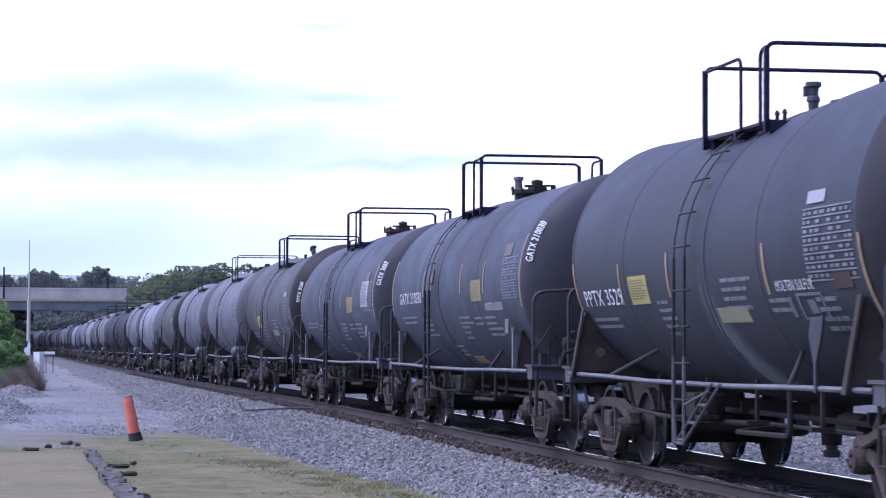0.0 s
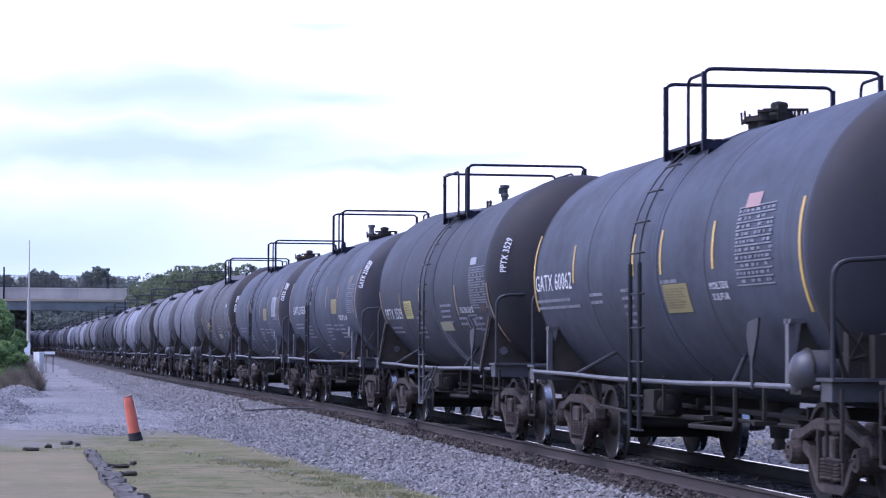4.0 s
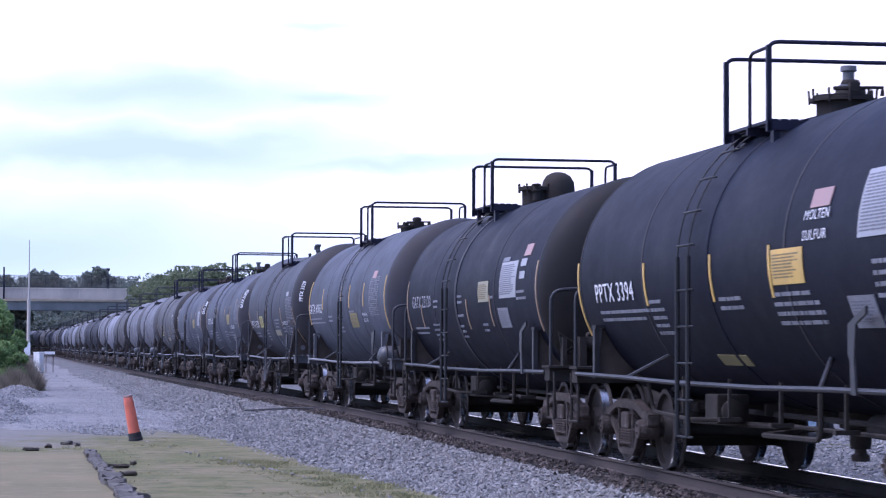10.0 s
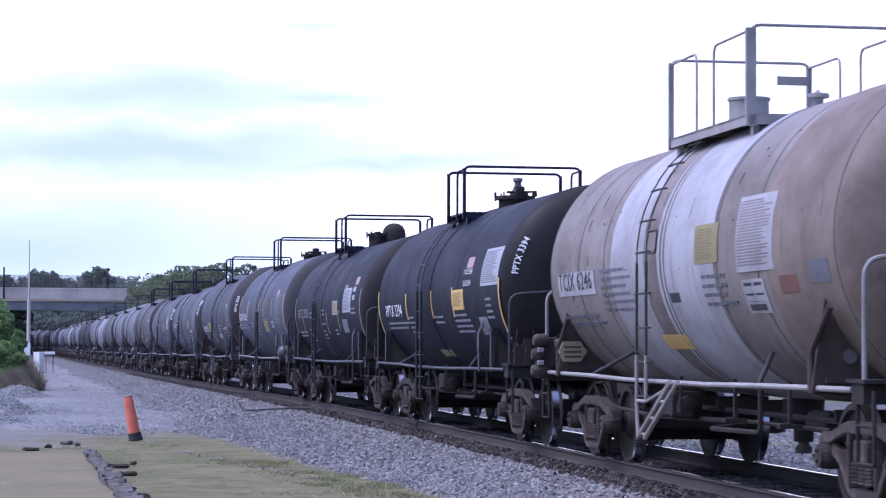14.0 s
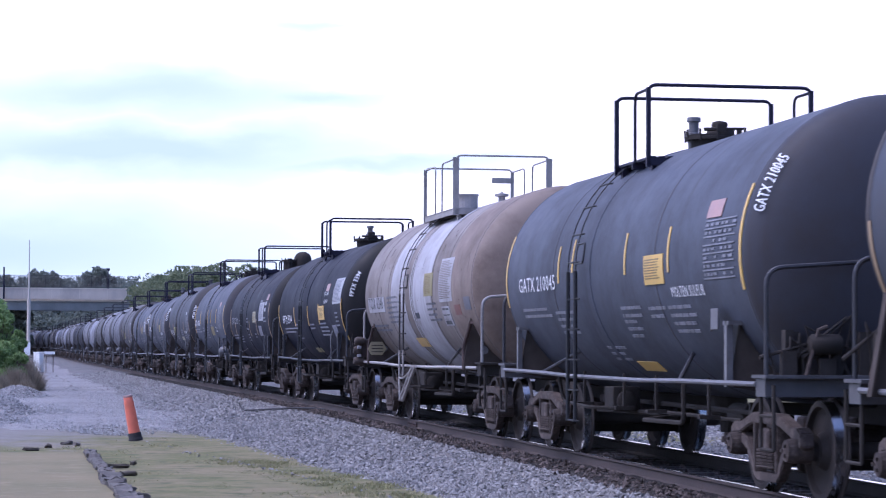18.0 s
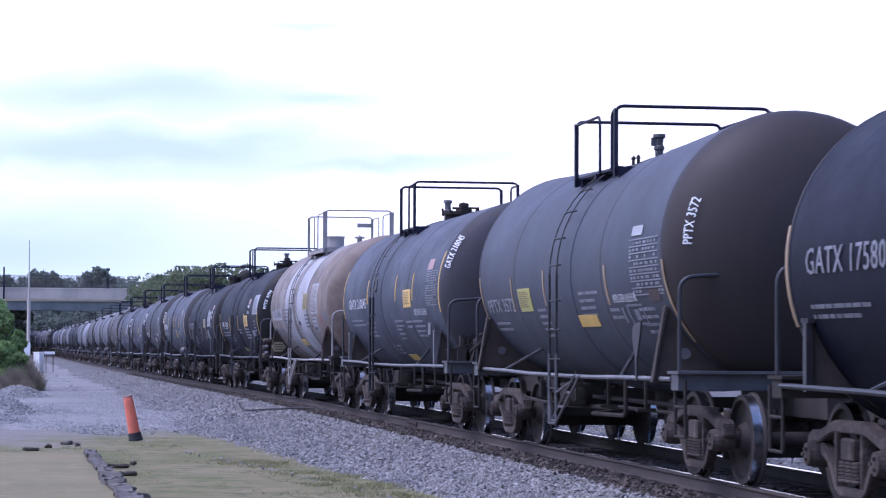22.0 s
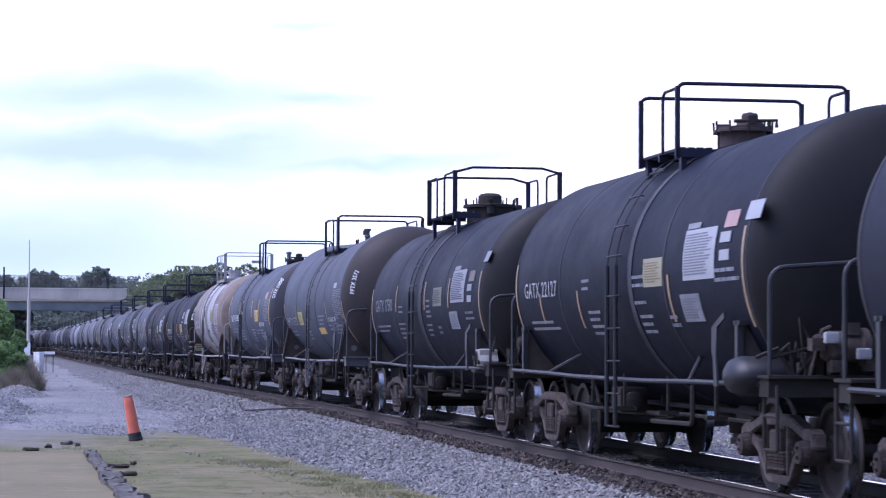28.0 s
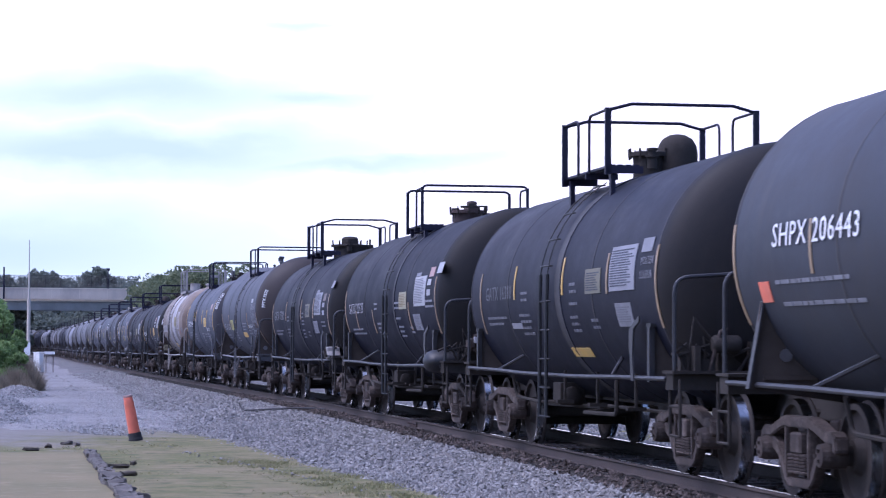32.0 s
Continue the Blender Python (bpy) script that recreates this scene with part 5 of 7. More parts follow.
        man = part("manway", moved(bm, pose(0.15, y - 0.6, rise(y - 0.6))), GRIME, car)
    else:
        bm = lathe([(top - 0.20, 0.26), (top + 0.08, 0.26), (top + 0.08, 0.33), (top + 0.11, 0.33), (top + 0.115, 0.30), (top + 0.14, 0.30), (top + 0.15, 0.0)], 24, "z")
        man = part("manway", moved(bm, pose(0.0, y, 0)), RUSTY if rusty else GRIME, car)
        bm = lathe([(top + 0.14, 0.16), (top + 0.20, 0.15), (top + 0.23, 0.09), (top + 0.27, 0.10), (top + 0.30, 0.085), (top + 0.32, 0.0)], 14, "z")
        part("vent_cap", moved(bm, pose(0.08, y, 0)), RUSTY if rusty else GRIME, man, smooth=True)
        bm = tube([(0.30, y - 0.3, top + 0.12), (0.30, y - 0.3, top + 0.20), (-0.18, y - 0.25, top + 0.19)], 0.022, 6)
        add_box(bm, 0.02, y - 0.27, top + 0.20, 0.10, 0.08, 0.09)
        part("lid_arm", bm, GRIME, man)
    for k in range(0 if pale or style == "hoop" else 10):
        a = k * math.tau / 10 + 0.2
        bm = bmesh.new()
        ring, bx, by = (0.27, -0.12, y + 0.05) if style == "dome" or dome else (0.43, -0.12, y + 0.1) if style == "clipped" else (0.325, 0.0, y)
        add_tube(bm, [(bx + ring * math.cos(a), by + ring * math.sin(a), top + 0.06), (bx + (ring + 0.01) * math.cos(a), by + (ring + 0.01) * math.sin(a), top + 0.20)], 0.013, 6)
        part("clamp_bolt", bm, GRIME, man)
    if style == "hoop":      # a lone tall valve at the end of the long plank, and two small studs before it
        vy = y
        base = top + rise(vy) - 0.04
        bm = lathe([(base, 0.10), (base + 0.05, 0.10), (base + 0.06, 0.075), (base + 0.17, 0.08), (base + 0.19, 0.105), (base + 0.23, 0.10), (base + 0.25, 0.075), (base + 0.34, 0.085), (base + 0.36, 0.12), (base + 0.41, 0.12), (base + 0.42, 0.0)], 12, "z")
        add_box(bm, -0.10, 0, base + 0.30, 0.10, 0.07, 0.12)
        moved(bm, pose(0, 0, base) @ Matrix.Diagonal((0.68, 0.68, 0.86, 1)) @ pose(0, 0, -base))
        part("safety_valve", moved(bm, pose(-0.16, vy, 0)), ENDGREY, car, "weathered grey relief valve")
        for dy in (0.5, 0.75):
            part("vent_stud", lathe([(top, 0.025), (top + 0.07, 0.02), (top + 0.08, 0.035), (top + 0.11, 0.02), (top + 0.13, 0.0)], 8, "z"), GRIME, car).matrix_basis = pose(-0.30, vy + dy, rise(vy + dy) - 0.04)
    elif pale:
        bm = lathe([(top - 0.02, 0.10), (top + 0.06, 0.10), (top + 0.06, 0.06), (top + 0.16, 0.06), (top + 0.17, 0.12), (top + 0.21, 0.12), (top + 0.22, 0.04), (top + 0.26, 0.0)], 12, "z")
        part("safety_valve", moved(bm, pose(-0.05, y - 0.75, 0)), HANDRAIL_WHITE, car)
        part("notice_plate", box(u1 - 0.20, y + length / 2 - 0.04, z0 + 0.70, 0.36, 0.02, 0.10, 0.005), material, car)
        part("valve_tray", box(-0.2, y - 0.2, z0 + 0.03, 0.9, 1.5, 0.05, 0.01), material, car)
    else:
        bm = lathe([(top - 0.16, 0.07), (top + 0.12, 0.07), (top + 0.13, 0.10), (top + 0.17, 0.10), (top + 0.18, 0.06), (top + 0.30, 0.06), (top + 0.31, 0.085), (top + 0.36, 0.08), (top + 0.37, 0.0)], 14, "z")
        if style != "square" or rusty:
            moved(bm, pose(0, 0, top) @ Matrix.Diagonal((0.9, 0.9, 0.5, 1)) @ pose(0, 0, -top))
        part("safety_valve", moved(bm, pose(0.06 if plug else -0.20, y + (0.0 if plug else 0.12 if style == "square" else -0.35), 0.08 if plug else 0)), PIPE if style == "square" and not rusty else GRIME, car, smooth=True)
        bm = box(0.40, y + 0.3, top - 0.04, 0.16, 0.16, 0.30, 0.03)
        add_tube(bm, [(0.40, y + 0.3, top + 0.1), (0.40, y + 0.3, top + 0.24)], 0.025)
        part("loading_valve", bm, GRIME, car)


def saddle_outline(half_width, z0, z1, axis=AXIS):
    """The web plate under the tank: flat below, cut round to the shell above."""
    a0 = math.asin(min(0.999, (axis - z1) / (R + 0.004)))
    reach = max((R + 0.004) * math.cos(a0) + 0.01, half_width - 0.16 * (z1 - z0) / 0.76)
    pts = [(-half_width, z0), (half_width, z0), (reach, z1)]
    for k in range(13):
        a = -a0 - (math.pi - 2 * a0) * k / 12
        pts.append(((R + 0.004) * math.cos(a), axis + (R + 0.004) * math.sin(a)))
    return pts + [(-reach, z1)]


def add_underframe(car, half, pipe, rng, slanted, shell_paint):
    XZ = Matrix(((1, 0, 0, 0), (0, 0, -1, 0), (0, 1, 0, 0), (0, 0, 0, 1)))
    for e in (-1, 1):
        y = e * CENTRES / 2
        bm = bmesh.new()
        add_prism(bm, saddle_outline(1.49 if slanted else 1.40, 1.02, 1.80 if slanted else 1.60, AXIS + rise(y)), 0.03, pose(0, y, 0) @ XZ)
        web = part("saddle_plate", bm, SADDLE, car)
        if slanted:      # a lifting hole with its pale ring, and a stiffener across the web
            part("lifting_eye", moved(lathe([(-0.03, 0.045), (-0.03, 0.06), (0.03, 0.06), (0.03, 0.045)], 12, "y"), pose(-1.16, y, 1.32)), PIPE, web)
            part("stiffener", box(-1.12, y - 0.03, 1.12, 0.5, 0.03, 0.04), SADDLE, web)
        for x in (-1, 1):
            bm = bmesh.new()
            if shell_paint is PAINT["cream"]:
                add_tube(bm, rounded([(x * 1.45, y + 0.12, 1.02), (x * 1.45, y + 0.12, 1.36), (x * 1.42, y - 0.30, 1.74)], 0.06), 0.032, 8)
            elif slanted:
                lo, hi = x * 1.50, x * 1.36
                rows = [[bm.verts.new((a + x * o, y + d, z)) for d in (-0.05, 0.05)] for o in (0.0, 0.02) for a, z in ((lo, 1.02), (hi, 1.82))]
                (a, b), (c, d), (e1, f1), (g, h) = rows
                for face in ((a, b, d, c), (e1, g, h, f1), (a, e1, f1, b), (c, d, h, g), (a, c, g, e1), (b, f1, h, d)):
                    bm.faces.new(face)
                bmesh.ops.recalc_face_normals(bm, faces=bm.faces[:])
            else:
                add_box(bm, x * 1.41, y, 1.33, 0.06, 0.09, 0.62)
                add_box(bm, x * 1.36, y, 1.62, 0.16, 0.18, 0.04)
            part("saddle_flange", bm, RUSTY if shell_paint is PAINT["cream"] else DULLPIPE if pipe is DULLPIPE else SADDLE if slanted else pipe, car)
        # stub sill and end platform
        bm = box(0, e * (half + 0.15), 0.86, 0.42, 2.9, 0.36, 0.02)
        part("stub_sill", bm, GRIME, car)
        bm = bmesh.new()
        add_box(bm, 0, e * (half + 0.42), 1.03, 2.86, 0.28, 0.16)
        add_box(bm, 0, e * (half + 0.42), 1.13, 2.90, 0.42, 0.03)
        part("end_sill", bm, ENDGREY if pipe is PIPE else GRIME, car)
        bm = box(0, e * (half + 1.02), 0.80, 0.22, 0.62, 0.24, 0.04)
        add_box(bm, 0.07, e * (half + 1.30), 0.80, 0.16, 0.22, 0.30)
        add_tube(bm, [(-0.05, e * (half + 1.22), 0.55), (-0.05, e * (half + 1.22), 1.08)], 0.04)
        part("coupler", bm, CAST, car)
        bm = tube([(0.35 - 0.7 * (e > 0), e * (half + 0.9), 0.78), (0.36 - 0.72 * (e > 0), e * (half + 1.1), 0.55), (0.30 - 0.6 * (e > 0), e * (half + 1.25), 0.42), (0.2 - 0.4 * (e > 0), e * (half + 1.40), 0.46)], 0.028, 8)
        part("air_hose", bm, GRIME, car)
        for x in (-1, 1):
            bm = tube(rounded([(x * 1.40, e * (half + 0.5), 1.1), (x * 1.40, e * (half + 0.5), 2.10), (x * 0.55, e * (half + 0.56), 2.16)], 0.16, 5), 0.022, 8)
            part("end_handrail", bm, pipe if pipe is HANDRAIL_WHITE else DULLPIPE, car)
            bm = bmesh.new()
            for q in (0, 0.38):
                add_tube(bm, [(x * 1.40, e * (half + 0.34 + q), 1.06), (x * 1.40, e * (half + 0.34 + q), 0.48)], 0.018, 6)
            for z in (0.48, 0.78):
                add_tube(bm, [(x * 1.40, e * (half + 0.34), z), (x * 1.40, e * (half + 0.72), z)], 0.016, 6)
            part("sill_step", bm, GRIME, car)
    for x in (-1, 1):
        bm = tube([(x * 1.43, half + 0.3, 1.06), (x * 1.435, 3.4, 1.05), (x * 1.445, 1.6, 1.03), (x * 1.445, -1.6, 1.03), (x * 1.435, -3.4, 1.05), (x * 1.43, -half - 0.3, 1.06)], 0.025, 8)
        part("side_rail", bm, pipe, car)
        for y in (3.3, -3.3):
            bm = tube([(x * 1.43, y, 1.06), (x * 1.06, y - math.copysign(0.75, y), 1.36)], 0.022, 6)
            part("rail_brace", bm, DULLPIPE, car)
    # bottom outlet, brake rigging and piping below the tank
    bm = lathe([(0.42, 0.0), (0.42, 0.10), (0.60, 0.11), (0.62, 0.2), (0.86, 0.22)], 16, "z")
    part("bottom_outlet", moved(bm, pose(0, -0.2, 0)), GRIME, car)
    bm = tube([(-0.45, 3.9, 0.72), (-0.45, -3.9, 0.70)], 0.03, 6)
    add_tube(bm, [(0.5, 3.9, 0.66), (0.5, -3.9, 0.66)], 0.025, 6)
    add_tube(bm, [(-0.9, -0.5, 0.66), (-0.9, -3.7, 0.66)], 0.022, 6)
    for y in (-2.8, 2.8, 1.1):
        add_box(bm, 0, y, 0.76, 1.1, 0.06, 0.12)
    part("brake_rigging", bm, GRIME, car)
    bm = lathe([(-0.30, 0.0), (-0.29, 0.09), (-0.25, 0.11), (0.25, 0.11), (0.29, 0.09), (0.30, 0.0)], 16, "y")
    part("brake_cylinder", moved(bm, pose(-0.35, -1.9, 0.68)), GRIME, car, smooth=True)


def add_undergear(car, rng):
    """Air-brake valve, rods, hanging pipes and the outlet cap, slung below the tank between the trucks."""
    valve = part("control_valve", box(-0.85, 1.45, 0.76, 0.34, 0.46, 0.30, 0.03), GRIME, car)
    for dy in (-0.26, 0.26):
        part("valve_cover", moved(lathe([(-0.05, 0.12), (0.03, 0.12), (0.06, 0.08), (0.06, 0.0)], 14, "y"), pose(-0.86, 1.45 + dy, 0.74, 0, 0, 0 if dy > 0 else 180)), GRIME, valve, smooth=True)
    bm = tube(rounded([(-1.36, 2.7, 1.0), (-1.3, 2.7, 0.70), (-1.3, 1.2, 0.66), (-0.9, 0.9, 0.66)], 0.1), 0.022, 6)
    part("train_pipe", bm, GRIME, car)
    bm = tube(rounded([(-1.2, -2.6, 1.0), (-1.2, -2.6, 0.60), (-1.2, -0.9, 0.58), (-0.5, -0.4, 0.62)], 0.1), 0.026, 6)
    part("steam_pipe", bm, GRIME, car)
    part("slack_adjuster", tube([(-0.70, 3.3, 0.58), (-0.70, 0.2, 0.62)], 0.03, 8), GRIME, car)
    for y in (-3.1, -1.3, 0.5, 2.3):
        y += rng.uniform(-0.2, 0.2)
        bm = bmesh.new()
        add_box(bm, -1.1, y, 0.88, 0.03, 0.04, 0.40)
        add_box(bm, -1.1, y, 0.68, 0.22, 0.09, 0.04)
        part("pipe_hanger", bm, GRIME, car)
    bm = lathe([(0.30, 0.0), (0.30, 0.09), (0.36, 0.09), (0.38, 0.06), (0.44, 0.06)], 12, "z")
    part("outlet_cap", moved(bm, pose(0, -0.2, 0)), CAST, car, smooth=True)


def add_clutter(car, half, e, rng):
    """Levers, chains and valves on the end platform."""
    bm = bmesh.new()
    for _ in range(12):
        x, y, z = rng.uniform(-1.25, -0.1), e * (half + rng.uniform(0.28, 0.55)), 1.13
        tall = rng.uniform(0.12, 0.42)
        add_box(bm, x, y, z + tall / 2, rng.uniform(0.05, 0.18), rng.uniform(0.05, 0.16), tall)
    for _ in range(9):
        x, y = rng.uniform(-1.3, -0.1), e * (half + 0.45)
        add_tube(bm, [(x, y, 1.1), (x + rng.uniform(-.3, .3), y, 1.45 + rng.uniform(-.1, .25)), (x + rng.uniform(-.4, .4), y, 1.3)], 0.02, 6)
    tagged(part("brake_gear", bm, GRIME, car), kind="stuff")
    bm = lathe([(-0.16, 0.0), (-0.15, 0.07), (-0.12, 0.095), (0.12, 0.095), (0.15, 0.07), (0.16, 0.0)], 14, "x")
    part("brake_valve", moved(bm, pose(-0.85, e * (half + 0.5), 1.42)), GRIME, car, smooth=True)
    for x in (-1.05, -0.45):
        part("brake_lever", tube([(x, e * (half + 0.55), 1.12), (x + 0.12, e * (half + 0.55), 1.55), (x + 0.20, e * (half + 0.55), 1.58)], 0.018, 6), CAST, car)
    bm = lathe([(-0.02, 0.25), (0.0, 0.28), (0.02, 0.25), (0.0, 0.24), (-0.02, 0.25)], 20, "y")
    for k in range(3):
        a = k * math.tau / 3
        add_tube(bm, [(0, 0, 0), (0.25 * math.cos(a), 0, 0.25 * math.sin(a))], 0.015, 5)
    part("hand_brake_wheel", moved(bm, pose(0.75, e * (half + 0.55), 1.75)), GRIME, car)


def add_reservoir(car, half, material, scale=1.0, boxy=False):
    """A small round-ended tank across the trailing end sill, or a boxy pale valve case with a hand wheel."""
    y = -half + 0.02
    if boxy:
        bm = box(-1.36, y, 1.21, 0.30, 0.52, 0.27, 0.09)
        for v in bm.verts:
            if v.co.z > 1.22:
                v.co.y = y + (v.co.y - y) * 0.72
        case = part("valve_case", bm, material, car, "dirty white valve case on the end sill")
        wheel = bmesh.new()
        add_tube(wheel, [(-1.53, y - 0.06 + 0.10 * math.cos(a), 1.21 + 0.10 * math.sin(a)) for a in np.linspace(0, math.tau, 15)], 0.012, 5)
        for a in (0.3, 1.87, 3.44, 5.01):
            add_tube(wheel, [(-1.53, y - 0.06, 1.21), (-1.53, y - 0.06 + 0.10 * math.cos(a), 1.21 + 0.10 * math.sin(a))], 0.009, 5)
        part("hand_wheel", wheel, GRIME, case)
        for dy, dz in ((0.17, 0.02), (0.06, -0.09), (-0.20, -0.05)):
            part("bolt", box(-1.515, y + dy, 1.20 + dz, 0.03, 0.07, 0.06, 0.01), GRIME, case)
    else:
        bm = lathe([(-0.27, 0.0), (-0.26, 0.09), (-0.22, 0.16), (-0.15, 0.195), (0.15, 0.195), (0.22, 0.16), (0.26, 0.09), (0.27, 0.0)], 20, "x")
        moved(bm, Matrix.Diagonal((scale, scale * (1.35 if scale > 1 else 1.0), scale * (0.78 if scale > 1 else 1.0), 1)))
        part("air_reservoir", moved(bm, pose(-1.33, y, 1.18 if scale <= 1 else 1.13)), material, car, "rounded air reservoir on the end sill", smooth=True)
    bm = bmesh.new()
    add_box(bm, -1.30, y, 1.02, 0.5, 0.3, 0.04)
    add_box(bm, -1.25, y - 0.17, 1.02, 0.1, 0.5, 0.05)
    if not boxy and scale <= 1:
        for x in (-1.45, -1.21):
            add_tube(bm, [(x, y + 0.202 * math.cos(a), 1.18 + 0.202 * math.sin(a)) for a in np.linspace(0, math.pi, 9)], 0.014, 5)
    part("reservoir_bracket", bm, GRIME, car)


CAR_GROUP = "tank cars of the train"


def tank_car(spec, seed):
    """A car in its own space: +y leads, the camera's side is -x, z = 0 on the rail head."""
    rng = random.Random(seed)
    half, paint, style, head = spec.get("half", 5.45), PAINT[spec["paint"]], spec.get("deck", "plain"), spec.get("head", HEAD)
    SLOPE[:] = *spec.get("slope", (0.0, 0.0)), spec.get("drop", 0.0)
    car = thing("tank_car", spec["label"], "tank car", CAR_GROUP)
    prof = [(-half, R), (half, R)]
    seams = (-half + 0.03, *spec.get("seams", (2.6, -2.4)), half - 0.03)
    for s in seams:
        prof += ([(s - 0.06, R)] if s > -half + 0.1 else [(s + 0.06, R)]) + [(s - 0.024, R), (s - 0.018, R + 0.004), (s + 0.018, R + 0.004), (s + 0.024, R)] + ([(s + 0.06, R)] if abs(s) < half - 0.1 else [])
    bandy, bandw = spec.get("ladder", 0.35), spec.get("wrap", 0.16)
    prof += [(bandy - 0.64, R), (bandy - 0.60, R), (bandy - 0.59, R + 0.012), (bandy - 0.59 + bandw, R + 0.012), (bandy - 0.58 + bandw, R), (bandy - 0.54 + bandw, R)]
    prof += [(SLOPE[0] + d, R) for d in (-0.5, -0.25, 0.0, 0.25, 0.5, -3.4, 3.9)]
    dusty = spec["paint"] in ("black", "cream") and bandw > 0.12 or bandw > 0.2
    prof.sort(key=lambda q: q[0])
    bm = moved(lathe(prof, 56, "y"), pose(0, 0, AXIS))
    for p in bm.verts:
        p.co.z += rise(p.co.y)
    bmesh.ops.remove_doubles(bm, verts=bm.verts[:], dist=1e-3)
    for f in bm.faces:
        mid = f.calc_center_median().y
        f.material_index = 1 if any(abs(mid - s) < 0.012 for s in seams) else 2 if dusty and bandy - 0.59 < mid < bandy - 0.59 + bandw else 0
    tank = part("tank", bm, paint, car, smooth=True)
    tank.data.materials.append(SEAM)
    tank.data.materials.append(PADGRIME if spec["paint"] == "cream" else PADDUST)
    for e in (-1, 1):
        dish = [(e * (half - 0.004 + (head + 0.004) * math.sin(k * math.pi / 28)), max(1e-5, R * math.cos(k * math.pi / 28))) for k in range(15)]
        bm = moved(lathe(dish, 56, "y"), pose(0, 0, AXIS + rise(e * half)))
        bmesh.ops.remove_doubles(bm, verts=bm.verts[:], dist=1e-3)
        part("tank_head", bm, HEADSHADE[spec["paint"]], car, smooth=True)
    for y0, y1, p in spec.get("bands", ()):
        bm = moved(lathe([(y1, R + 0.001), (y1, R + 0.006), (y0, R + 0.006), (y0, R + 0.001)], 56, "y"), pose(0, 0, AXIS + SLOPE[2]))
        part("painted_band", bm, PAINT[p], car, smooth=True)
    rail = spec.get("rails", BARS)
    add_ladder(car, bandy, spec.get("foot", "plain"), SEAM if rail is HANDRAIL_WHITE else TUBE, spec.get("bottom", 0.40), spec.get("pipe", PIPE))
    if style != "none":
        add_deck(car, spec.get("deck_at", (-0.6, 1.2, 4.28)), style, rail, spec.get("dome", False), spec.get("rusty", False), spec.get("deck_width", 0.95), spec.get("plug", False))
    add_underframe(car, half, spec.get("pipe", PIPE), rng, spec.get("slanted", False), paint)
    if seed < 100:
        add_undergear(car, rng)
    add_clutter(car, half, spec.get("brake_end", -1), rng)
    if spec.get("reservoir"):
        add_reservoir(car, half, spec["reservoir"], spec.get("reservoir_scale", 1.0), spec.get("boxy", False))
    add_truck(car, CENTRES / 2)
    add_truck(car, -CENTRES / 2)
    return car


